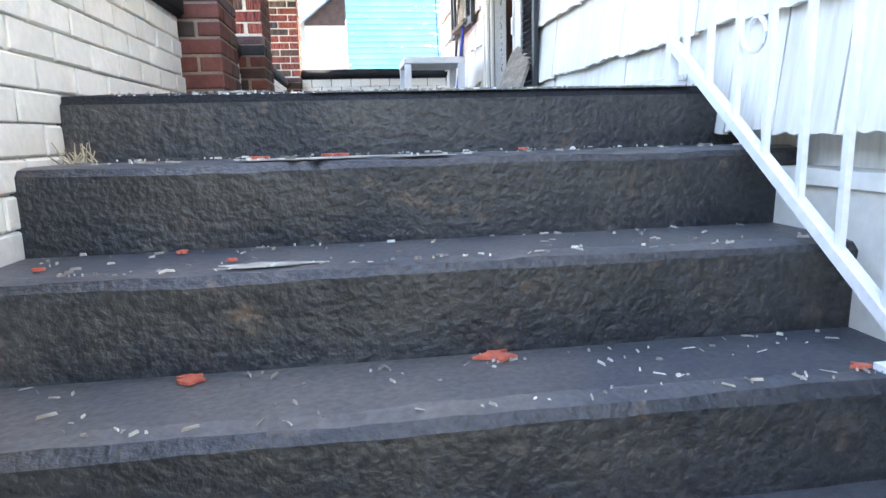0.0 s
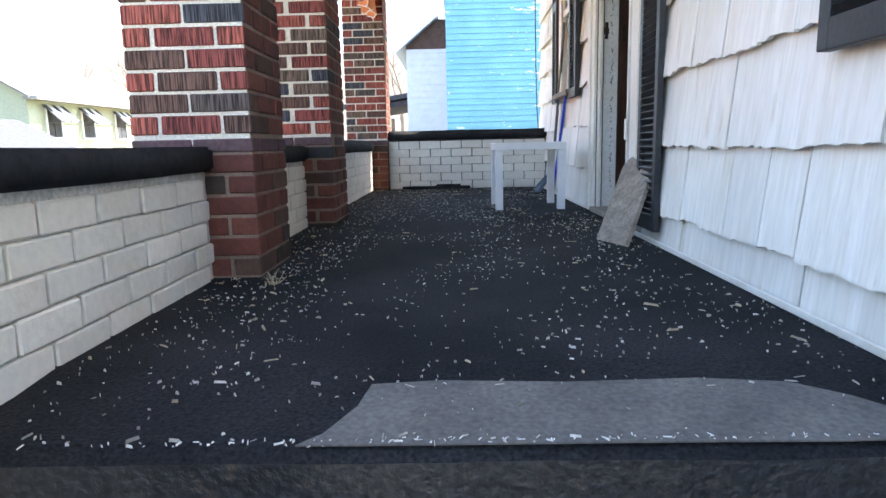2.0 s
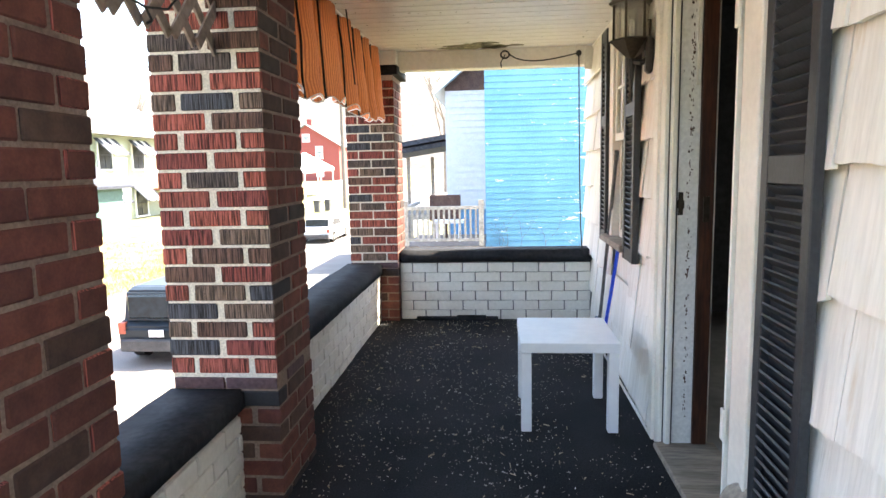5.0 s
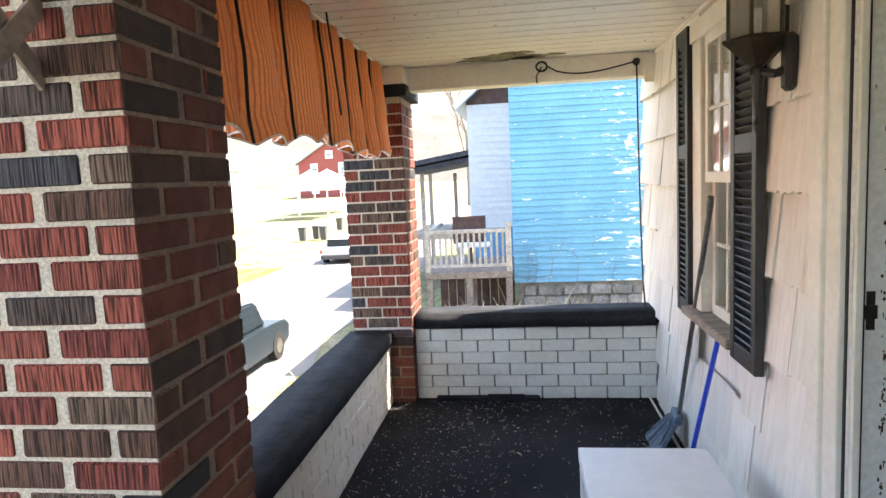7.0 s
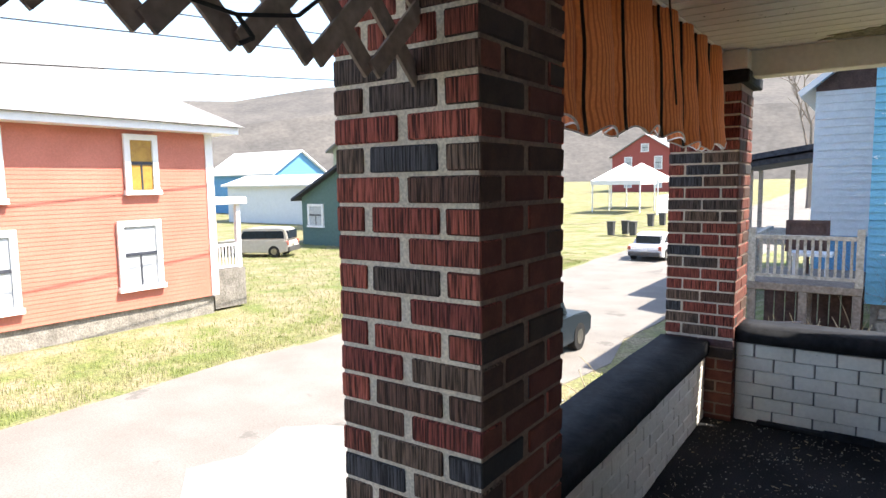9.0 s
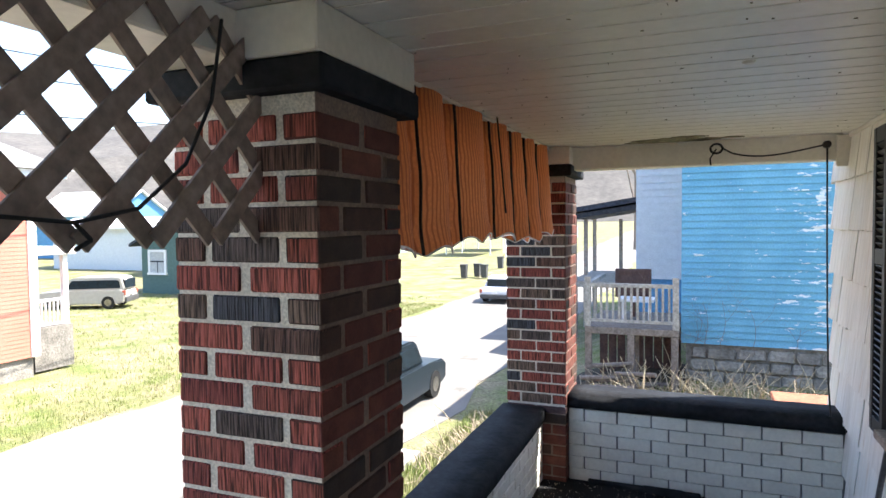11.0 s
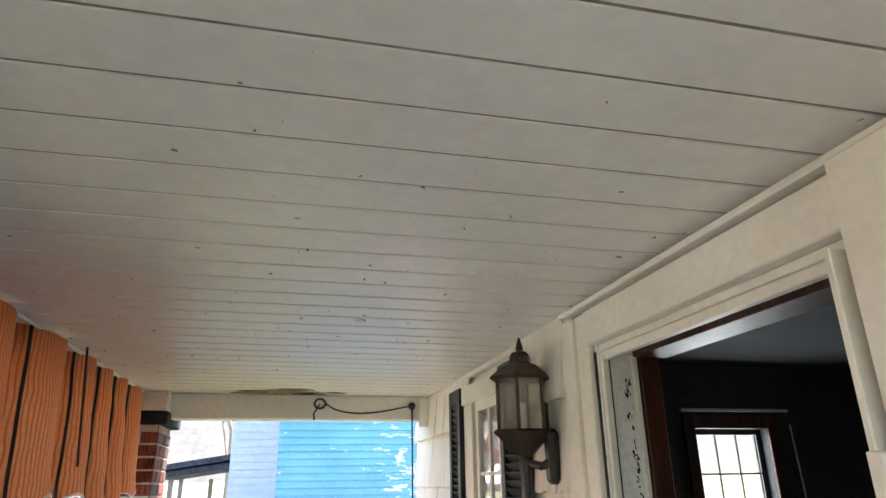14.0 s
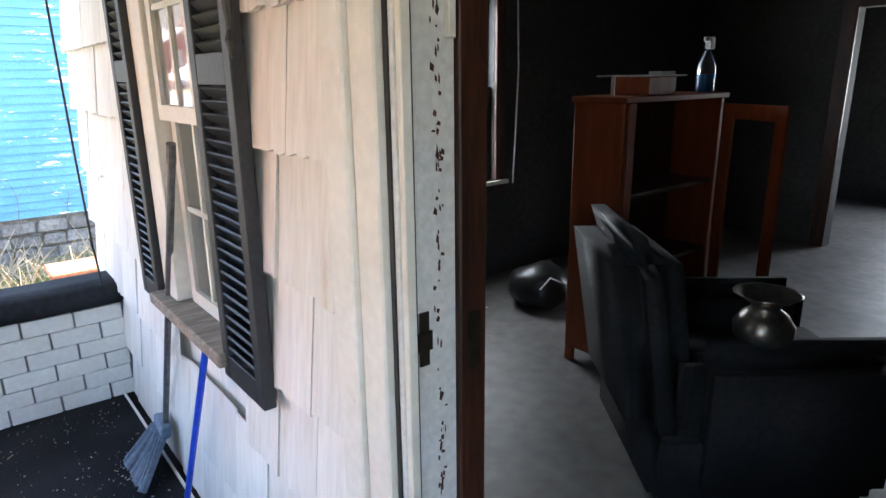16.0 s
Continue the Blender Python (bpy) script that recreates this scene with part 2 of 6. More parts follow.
def flaking(m, x_mid, width, gain):
    """Let the bare flakes of the material m gather round one upright band of the wall."""
    nt = m.node_tree
    n, l = nt.nodes, nt.links
    sep = n.new("ShaderNodeSeparateXYZ")
    l.new(n.new("ShaderNodeNewGeometry").outputs["Position"], sep.inputs[0])
    band = n.new("ShaderNodeMapRange")
    band.interpolation_type = 'SMOOTHSTEP'
    band.inputs[1].default_value, band.inputs[2].default_value = x_mid - width, x_mid + width
    band.inputs[3].default_value, band.inputs[4].default_value = 0.0, gain
    l.new(sep.outputs[0], band.inputs[0])
    last = [q for q in n if q.bl_idname == "ShaderNodeMapRange" and abs(q.inputs[1].default_value - 0.66) < 1e-4][0]
    src = last.inputs[0].links[0].from_socket
    add = n.new("ShaderNodeMath")
    l.new(src, add.inputs[0])
    l.new(band.outputs[0], add.inputs[1])
    l.new(add.outputs[0], last.inputs[0])


flaking(M_BLUE_SIDING, 2.3, 1.4, 0.135)
M_WHITE_SIDING = mat("white_siding", (0.66, 0.69, 0.72), (0.6, 0.63, 0.66), rough=0.6, bump=0.1, fine=20, fine_amount=0.05)
M_BROWN = mat("brown_gable_shingle", (0.07, 0.04, 0.035), (0.1, 0.06, 0.05), rough=0.8, bump=0.3, fine=20)
M_ROOF = mat("grey_shingle_roof", (0.20, 0.20, 0.20), (0.27, 0.265, 0.26), scale=1, rough=0.9, bump=0.4, fine=12, fine_amount=0.15)
M_DARKROOF = mat("dark_roof", (0.03, 0.035, 0.05), (0.05, 0.055, 0.07), rough=0.8, bump=0.3, fine=12)
M_STONE = mat("grey_foundation_stone", (0.17, 0.155, 0.135), (0.26, 0.24, 0.21), scale=3, rough=0.95, bump=0.8, fine=15, bump_dist=0.03, rnd=0.2)
M_PINKBRICK = mat("pink_red_brick_wall", (0.34, 0.085, 0.075), (0.28, 0.07, 0.062), rough=0.85, bump=0.3, fine=20)
M_TEAL = mat("teal_green_siding", (0.10, 0.17, 0.155), (0.08, 0.14, 0.13), rough=0.7, bump=0.2, fine=20)
M_SHADED_SOIL = mat("shade_dark_soil", (0.03, 0.024, 0.017), (0.06, 0.046, 0.03), scale=3, rough=1, bump=0.8, fine=18, fine_amount=0.5, bump_dist=0.03)
M_CREAM = mat("cream_house_siding", (0.36, 0.385, 0.29), (0.32, 0.345, 0.26), rough=0.7, bump=0.2, fine=20, fine_amount=0.06)
M_MINT = mat("pale_green_siding", (0.42, 0.52, 0.44), (0.37, 0.47, 0.4), rough=0.7, bump=0.2, fine=20)
M_SKYBLUE = mat("bright_blue_siding", (0.10, 0.28, 0.5), (0.12, 0.32, 0.55), rough=0.7, bump=0.2, fine=20)
M_HILL = mat("bare_wooded_hill", (0.085, 0.08, 0.075), (0.12, 0.11, 0.10), scale=0.03, rough=1, bump=0.3, fine=0.25, fine_amount=0.15, bump_dist=1.0)
M_BARK = mat("grey_bark", (0.16, 0.13, 0.11), (0.22, 0.185, 0.16), rough=0.95, bump=0.6, fine=20)
M_TYRE = mat("tyre_rubber", (0.012, 0.012, 0.012), (0.02, 0.02, 0.02), rough=0.85, bump=0.2, fine=40)
M_CARGLASS = mat("tinted_car_glass", (0.015, 0.02, 0.025), (0.02, 0.03, 0.04), rough=0.12, spec=0.25, bump=0, fine_amount=0.02)
M_DECKWOOD = mat("grey_weathered_deck_wood", (0.40, 0.37, 0.33), (0.28, 0.26, 0.235), rough=0.85, bump=0.3, fine=20)
M_DRYSTEM = mat("dry_stems", (0.42, 0.35, 0.24), (0.33, 0.26, 0.17), rough=0.9, bump=0, rnd=0.3, isl=True)
M_TERRA = mat("terracotta", (0.36, 0.13, 0.07), (0.29, 0.10, 0.055), rough=0.8, bump=0.2, fine=20)
M_CABINET = mat("orange_brown_cabinet_wood", (0.30, 0.075, 0.026), (0.22, 0.05, 0.018), scale=3, rough=0.4, bump=0.2, fine=12, stretch=(6, 6, 0.6), fine_amount=0.15)
M_SOOT = mat("sooty_plaster", (0.075, 0.078, 0.078), (0.04, 0.041, 0.042), scale=1.2, rough=0.8, bump=0.4, fine=20, fine_amount=0.25)
M_BLACKSOOT = mat("black_soot", (0.02, 0.021, 0.022), (0.035, 0.036, 0.037), scale=1.5, rough=0.9, bump=0.4, fine=20, fine_amount=0.3)
M_INFLOOR = mat("dusty_grey_floorboards", (0.15, 0.145, 0.138), (0.09, 0.087, 0.082), scale=1.2, rough=0.5, bump=0.4, fine=12, fine_amount=0.25)
M_LEATHER = mat("black_armchair_leather", (0.018, 0.019, 0.02), (0.03, 0.031, 0.032), scale=4, rough=0.8, spec=0.25, bump=0.4, fine=50, spot=(0.3, 0.3, 0.28), spot_scale=11, spot_at=0.79)
M_PEWTER = mat("tarnished_silver", (0.33, 0.32, 0.28), (0.24, 0.23, 0.2), rough=0.3, metal=0.9, bump=0.15, fine=30)
M_BLUELIQ = mat("blue_liquid", (0.02, 0.16, 0.42), (0.02, 0.18, 0.46), rough=0.2, bump=0)
M_CLEARPLASTIC = glass("clear_plastic", (0.9, 0.95, 0.97), rough=0.15)
M_PLASTICWHITE = mat("white_plastic", (0.7, 0.7, 0.7), (0.66, 0.66, 0.66), rough=0.4, bump=0)
M_BRISTLE = mat("grey_blue_bristles", (0.10, 0.14, 0.19), (0.15, 0.19, 0.24), rough=0.8, bump=0.5, fine=60, rnd=0.2, isl=True)
M_BLUEPOLE = mat("blue_handle", (0.02, 0.07, 0.55), (0.02, 0.08, 0.6), rough=0.35, bump=0)
M_GREYPOLE = mat("grey_metal_handle", (0.12, 0.12, 0.12), (0.18, 0.18, 0.18), rough=0.4, metal=0.4, bump=0)
M_BAG = mat("black_bag", (0.01, 0.01, 0.011), (0.02, 0.02, 0.02), rough=0.35, bump=0.6, fine=15)
M_CHIP_RED = mat("red_paint_chip", (0.40, 0.10, 0.06), (0.32, 0.07, 0.045), rough=0.6, bump=0.3, rnd=0.25, isl=True)
M_CHIP = mat("pale_chips", (0.50, 0.48, 0.43), (0.20, 0.17, 0.14), rough=0.8, bump=0, rnd=0.45, isl=True)
M_CHIP_WHITE = mat("white_chips", (0.72, 0.71, 0.68), (0.6, 0.58, 0.55), rough=0.8, bump=0, rnd=0.2, isl=True)
M_BIN = mat("grey_bin_plastic", (0.05, 0.05, 0.052), (0.08, 0.08, 0.08), rough=0.6, bump=0.1)
M_CANVAS = mat("white_canvas", (0.75, 0.75, 0.75), (0.68, 0.68, 0.68), rough=0.8, bump=0.1)
M_DARKGLASS = mat("dark_window_pane", (0.03, 0.035, 0.04), (0.05, 0.055, 0.06), rough=0.08, bump=0, fine_amount=0.02)
M_CURTAIN_PANE = mat("pane_with_white_blind", (0.5, 0.52, 0.54), (0.42, 0.44, 0.46), rough=0.25, bump=0)
M_YELLOWPANE = mat("pane_with_yellow_blind", (0.45, 0.27, 0.06), (0.36, 0.2, 0.05), rough=0.3, bump=0)


def curtain_mat():
    m = mat("orange_striped_fabric", (0.62, 0.225, 0.078), (0.55, 0.185, 0.062), scale=3, rough=0.85, bump=0.2, fine=80, fine_amount=0.12)
    nt = m.node_tree
    n, l = nt.nodes, nt.links
    uv = n.new("ShaderNodeUVMap")
    wv = n.new("ShaderNodeTexWave")
    wv.bands_direction = 'X'
    wv.inputs["Scale"].default_value = 12
    wv.inputs["Distortion"].default_value = 3.0
    wv.inputs["Detail"].default_value = 1.0
    wv.inputs["Detail Scale"].default_value = 0.9
    l.new(uv.outputs[0], wv.inputs["Vector"])
    r = n.new("ShaderNodeMapRange")
    r.inputs[1].default_value, r.inputs[2].default_value = 0.55, 0.9
    l.new(wv.outputs[1], r.inputs[0])
    hs = [q for q in n if q.bl_idname == "ShaderNodeHueSaturation"][0]
    mx = n.new("ShaderNodeMix")
    mx.data_type = 'RGBA'
    mx.inputs[7].default_value = (0.36, 0.11, 0.045, 1)
    l.new(r.outputs[0], mx.inputs[0])
    l.new(hs.outputs[0], mx.inputs[6])
    p = n["Principled BSDF"]
    l.new(mx.outputs[2], p.inputs["Base Color"])
    tr = n.new("ShaderNodeBsdfTranslucent")
    l.new(mx.outputs[2], tr.inputs["Color"])
    ms = n.new("ShaderNodeMixShader")
    ms.inputs[0].default_value = 0.22
    l.new(p.outputs[0], ms.inputs[1])
    l.new(tr.outputs[0], ms.inputs[2])
    l.new(ms.outputs[0], n["Material Output"].inputs[0])
    return m


M_CURTAIN = curtain_mat()


def paint(name, c, rough=0.35, metal=0.0):
    return mat(name, c, tuple(v * 0.9 for v in c), spec=0.3, rough=rough, metal=metal, bump=0, fine_amount=0.03)


# ---- building helpers ----
BASE = {}


def box(bm, x0, x1, y0, y1, z0, z1):
    v = [bm.verts.new((x, y, z)) for z in (z0, z1) for y in (y0, y1) for x in (x0, x1)]
    for f in ((0, 2, 3, 1), (4, 5, 7, 6), (0, 1, 5, 4), (2, 6, 7, 3), (0, 4, 6, 2), (1, 3, 7, 5)):
        bm.faces.new([v[i] for i in f])
    return v


def prism(bm, pts, off):
    """Extrude the closed outline pts by the vector off."""
    off = Vector(off)
    a = [bm.verts.new(p) for p in pts]
    b = [bm.verts.new(Vector(p) + off) for p in pts]
    bm.faces.new(a)
    bm.faces.new(b[::-1])
    for i in range(len(a)):
        j = (i + 1) % len(a)
        bm.faces.new((a[j], a[i], b[i], b[j]))


def tube(bm, p, q, r0, r1=None, n=8):
    r1 = r0 if r1 is None else r1
    p, q = Vector(p), Vector(q)
    d = (q - p).normalized()
    u = d.orthogonal().normalized()
    w = d.cross(u)
    ring = []
    for c, r in ((p, r0), (q, r1)):
        ring.append([bm.verts.new(c + (u * math.cos(6.28319 * i / n) + w * math.sin(6.28319 * i / n)) * r) for i in range(n)])
    for i in range(n):
        j = (i + 1) % n
        bm.faces.new((ring[0][i], ring[0][j], ring[1][j], ring[1][i]))
    bm.faces.new(ring[0][::-1])
    bm.faces.new(ring[1])


def chain(bm, pts, r, n=6):
    for a, b in zip(pts[:-1], pts[1:]):
        tube(bm, a, b, r, n=n)


def lathe(bm, c, prof, n=20, turn=0.0):
    """Turn the profile of (radius, height) round the upright axis through c."""
    rings = []
    for r, h in prof:
        rings.append([bm.verts.new((c[0] + r * math.cos(turn + 6.28319 * i / n), c[1] + r * math.sin(turn + 6.28319 * i / n), c[2] + h)) for i in range(n)])
    for a, b in zip(rings[:-1], rings[1:]):
        for i in range(n):
            j = (i + 1) % n
            bm.faces.new((a[i], a[j], b[j], b[i]))
    bm.faces.new(rings[0][::-1])
    bm.faces.new(rings[-1])


def bevel(bm, w, seg=1):
    bmesh.ops.bevel(bm, geom=list(bm.edges), offset=w, segments=seg, affect='EDGES', clamp_overlap=True)


def link(name, bm, material, base=(0, 0, 0), smooth=False):
    bmesh.ops.recalc_face_normals(bm, faces=list(bm.faces))
    if any(base):
        bmesh.ops.translate(bm, verts=list(bm.verts), vec=-Vector(base))
    me = bpy.data.meshes.new(name)
    bm.to_mesh(me)
    bm.free()
    for f in me.polygons:
        f.use_smooth = smooth
    me.materials.append(material)
    ob = new(name, me)
    BASE[ob.name] = tuple(base)
    return ob


def thing(name, at, label, category, group="", kind=""):
    ob = new(name)
    ob.location = at
    ob.empty_display_size = 0.1
    BASE[ob.name] = tuple(at)
    return tagged(ob, label, category, group, kind)


def part(name, bm, material, parent, label="", smooth=False):
    ob = link(name, bm, material, BASE[parent.name], smooth)
    ob.parent = parent
    if label:
        tagged(ob, label)
    return ob


def solo(name, bm, material, label, category, kind="", smooth=False, at=(0, 0, 0), group=""):
    ob = link(name, bm, material, at, smooth)
    ob.location = at
    return tagged(ob, label, category, group, kind)


def boxes(*bs, bev=0.0):
    bm = bmesh.new()
    for b in bs:
        box(bm, *b)
    if bev:
        bevel(bm, bev)
    return bm


def structure(name, bm, material, label="", category=""):
    return solo(name, bm, material, label or name.replace("_", " "), category or name.split("_")[0], kind="structure")


def piece_mesh(name, sx, sy, sz, bev, material, seed, wobble=0.0):
    rng = random.Random(seed)
    bm = boxes((-sx / 2, sx / 2, -sy / 2, sy / 2, -sz / 2, sz / 2), bev=bev)
    for v in bm.verts:
        v.co += Vector([rng.uniform(-wobble, wobble) for _ in range(3)])
    bmesh.ops.recalc_face_normals(bm, faces=list(bm.faces))
    me = bpy.data.meshes.new(name)
    bm.to_mesh(me)
    bm.free()
    me.materials.append(material)
    return me


def piece(name, me, parent, x, y, z, rz=0.0, rx=0.0, ry=0.0):
    ob = new(name, me)
    b = BASE.get(parent.name, (0, 0, 0))
    ob.parent = parent
    ob.matrix_basis = pose(x - b[0], y - b[1], z - b[2], rx, ry, rz)
    return ob

# ---- porch structure ----
XI, XO = -0.85, -1.12       # low wall, inner and outer face
PIL = (-0.69, -1.10)        # pillar faces
DOOR = (4.36, 5.30, 2.10)   # opening: y, y, top
WIN = (6.16, 6.57, 0.84, 2.08)
WX = 0.955                  # house sheathing face
Y_FAR = 7.765

structure("floor", boxes((XO + 0.01, 1.0, 2.45, 8.02, -0.16, 0.0)), M_FLOOR, "black roll roofing porch floor strewn with debris", "floor")
structure("wall_foundation", boxes((XO + 0.01, 0.93, 2.4, 8.0, LOW - 0.2, -0.165)), M_STONE, "stone block foundation under the porch", "foundation")


def apron_z(y):
    """Height of the porch floor, which dips towards the head of the steps."""
    return -0.028 * max(0.0, min(1.0, (2.45 - y) / 0.33))


def steps():
    for k in range(1, 16):
        zt = -0.187 * k
        yf = 2.125 - 0.262 * k
        bm = bmesh.new()
        nx, prof = 40, []
        # profile of one step from the back of its tread down its riser
        yb = yf + 0.275
        prof = [(yb, zt), (yf + 0.05, zt + 0.002), (yf + 0.015, zt - 0.004), (yf, zt - 0.02), (yf + 0.004, zt - 0.09), (yf + 0.006, zt - 0.19), (yb, zt - 0.19)]
        rows = []
        for i in range(nx + 1):
            x = XI - 0.02 + (0.92 - XI + 0.02) * i / nx
            row = []
            for j, (y, z) in enumerate(prof):
                wob = 0.006 * noise.noise((x * 3, k * 7.1, j * 0.7)) + 0.003 * noise.noise((x * 14, k * 3.1, j))
                row.append(bm.verts.new((x, y + (wob if 1 <= j <= 5 else 0), z + (wob if 0 < j < 4 else 0))))
            rows.append(row)
        for a, b in zip(rows[:-1], rows[1:]):
            for j in range(len(prof)):
                jj = (j + 1) % len(prof)
                bm.faces.new((a[j], a[jj], b[jj], b[j]))
        bm.faces.new(rows[0][::-1])
        bm.faces.new(rows[-1])
        bmesh.ops.recalc_face_normals(bm, faces=list(bm.faces))
        # upward faces take the lighter tread colour
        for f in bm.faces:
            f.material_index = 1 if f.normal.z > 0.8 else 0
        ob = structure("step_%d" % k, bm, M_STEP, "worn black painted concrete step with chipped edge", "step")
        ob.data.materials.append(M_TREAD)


steps()
bm = bmesh.new()
nx = 40
rows = []
for i in range(nx + 1):
    x = XI - 0.02 + (0.92 - XI + 0.02) * i / nx
    wob = 0.007 * noise.noise((x * 3, 0.3, 0)) + 0.003 * noise.noise((x * 15, 5, 0))
    rows.append([bm.verts.new(p) for p in ((x, 2.45, 0.0), (x, 2.15 + wob, apron_z(2.15)), (x, 2.118 + wob, -0.047), (x, 2.122 + wob, -0.19), (x, 2.45, -0.19))])
for a, b in zip(rows[:-1], rows[1:]):
    for j in range(5):
        bm.faces.new((a[j], a[(j + 1) % 5], b[(j + 1) % 5], b[j]))
bmesh.ops.recalc_face_normals(bm, faces=list(bm.faces))
for f in bm.faces:
    f.material_index = 1 if f.normal.z > 0.8 else 0
ob = structure("step_top", bm, M_STEP, "black painted concrete top step sloping to the porch edge", "step")
ob.data.materials.append(M_FLOOR)

# cement patch at the head of the steps
rng = random.Random(11)
bm = bmesh.new()
pts = [(-0.27, 2.135), (-0.24, 2.17), (-0.19, 2.26), (-0.17, 2.345), (-0.05, 2.355), (0.2, 2.345), (0.45, 2.35), (0.60, 2.335), (0.68, 2.27), (0.75, 2.20), (0.77, 2.14), (0.6, 2.134), (0.3, 2.136), (0.0, 2.134)]
pts = [(x + rng.uniform(-0.008, 0.008), y + rng.uniform(-0.004, 0.004)) for x, y in pts]
prism(bm, [(x, y, -0.028 * (2.45 - y) / 0.33 + 0.0005) for x, y in pts], (0, 0, 0.003))
solo("cement_patch", bm, M_CEMENT, "bare grey cement patch worn through black floor", "patch", kind="structure")

# low walls: core, coping; painted bricks follow at the end
low_wall_west = structure("wall_low_west", boxes((XO + 0.02, XI - 0.012, -2.0, 3.36, LOW - 0.1, 0.375), (XO + 0.02, XI - 0.012, 3.74, 4.78, -0.17, 0.375), (XO + 0.02, XI - 0.012, 5.18, 7.72, -0.17, 0.375)), M_JOINT, "low white painted brick porch wall", "wall")
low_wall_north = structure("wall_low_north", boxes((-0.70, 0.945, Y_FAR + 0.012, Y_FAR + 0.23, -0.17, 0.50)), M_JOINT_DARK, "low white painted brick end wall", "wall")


def coping(name, x0, x1, y0, y1, z0, z1, along):
    bm = boxes((x0, x1, y0, y1, z0, z1))
    bmesh.ops.subdivide_edges(bm, edges=[e for e in bm.edges if abs((e.verts[0].co - e.verts[1].co)[along]) > 0.3], cuts=14)
    bevel(bm, 0.012, 2)
    for v in bm.verts:
        v.co.z += 0.004 * noise.noise((v.co.x * 2.5, v.co.y * 2.5, 1.7)) + 0.003 * noise.noise((v.co.x * 12, v.co.y * 12, 4))
        v.co.x += 0.004 * noise.noise((v.co.y * 6, v.co.z * 9, 2)) if along == 1 else 0
        v.co.y += 0.006 * noise.noise((v.co.x * 6, v.co.z * 9, 2)) if along == 0 else 0
    return solo(name, bm, M_BLACKCAP, "rough black painted concrete coping on low wall", "coping", kind="structure", smooth=True)


coping("coping_1", XO - 0.02, XI + 0.02, -2.05, 3.36, 0.372, 0.455, 1)
coping("coping_2", XO - 0.02, XI + 0.02, 3.75, 4.77, 0.372, 0.455, 1)
coping("coping_3", XO - 0.02, XI + 0.02, 5.18, 7.72, 0.40, 0.50, 1)
coping("coping_4", -0.69, 0.94, Y_FAR - 0.03, Y_FAR + 0.27, 0.50, 0.595, 0)

# house wall as blocks round the door and the window
HX = 1.10
# walls run up out of view to 3.7 to keep sun off the stairs
structure("wall_house", boxes((WX, HX, -2.5, DOOR[0], LOW, 3.7), (WX, HX, DOOR[1], WIN[0], LOW, 3.7), (WX, HX, WIN[1], 8.30, LOW, 3.7),
                              (WX, HX, DOOR[0], DOOR[1], DOOR[2], 3.7), (WX, HX, DOOR[0], DOOR[1], LOW, 0.0),
                              (WX, HX, WIN[0], WIN[1], WIN[3], 3.7), (WX, HX, WIN[0], WIN[1], LOW, WIN[2])), M_SHINGLE, "house front wall clad in white fibre shingles", "wall")
wall_house = bpy.data.objects["wall_house"]
structure("ceiling_slab", boxes((-1.3, WX, 2.95, 8.1, 2.285, 2.40)), M_TRIM, "porch roof deck above the boards", "roof")

# ceiling boards in one mesh
bm = bmesh.new()
y = 3.0
while y < 7.9:
    w = 0.128
    tilt = -0.001
    prism(bm, [(-1.0, y + 0.003, 2.250 - tilt), (-1.0, y + w - 0.005, 2.252), (-1.0, y + w - 0.005, 2.284), (-1.0, y + 0.003, 2.284)], (WX + 1.0, 0, 0))
    y += w
structure("ceiling", bm, M_CEIL, "white painted tongue-and-groove porch ceiling boards", "ceiling")
# dark strips in the grooves, their shade and dirt put into one colour
bm = bmesh.new()
y = 3.0 + 0.128
while y < 7.9:
    box(bm, -1.0, WX, y - 0.0048, y + 0.0028, 2.2545, 2.2845)
    y += 0.128
structure("ceiling_joints", bm, M_GROOVE_DARK, "dark strips for shade and dirt in the ceiling grooves", "ceiling")
structure("trim_ceiling", boxes((WX - 0.035, WX, 3.0, 7.76, 2.225, 2.251), (-0.86, -0.835, 5.22, 7.72, 2.225, 2.251), bev=0.005), M_TRIM, "white ceiling edge moulding", "trim")
structure("beam_north", boxes((-1.05, 0.90, 7.765, 7.90, 2.10, 2.251), (0.86, 0.945, 7.74, 7.765, 2.06, 2.24), bev=0.006), M_TRIM, "white painted end beam with rust marks", "beam")
structure("beam_west", boxes((-1.08, -0.87, 3.0, 3.32, 2.135, 2.251), (-1.08, -0.87, 3.78, 4.72, 2.135, 2.251), (-1.08, -0.87, 5.23, 7.66, 2.135, 2.251), bev=0.006), M_TRIM, "white painted front beam", "beam")
# unseen roof, raised so that it blocks sun from the stair wall
structure("roof_house", boxes((WX - 0.1, 9.4, -2.6, 8.4, 3.705, 3.9)), M_ROOF, "unseen house roof, its height set to block sun", "roof")

# ---- pillars ----
def two_faced(name, seed, outer, end_sign, end_mat):
    """A brick of one finish whose one end face carries another."""
    me = piece_mesh(name, 0.200, 0.093, 0.0605, 0.004, outer, seed, 0.0012)
    if end_sign:
        me.materials.append(end_mat)
        for f in me.polygons:
            if f.normal.x * end_sign > 0.9:
                f.material_index = 1
    return me


BRICK_MESHES = [two_faced("brick", s, M_BRICK, 0, None) for s in range(3)]
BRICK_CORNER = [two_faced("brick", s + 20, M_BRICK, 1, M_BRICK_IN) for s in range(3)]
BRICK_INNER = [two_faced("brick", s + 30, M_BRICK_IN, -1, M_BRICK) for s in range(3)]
BRICK_LOW = [two_faced("brick", s + 40, M_BRICK_IN, 0, None) for s in range(3)]
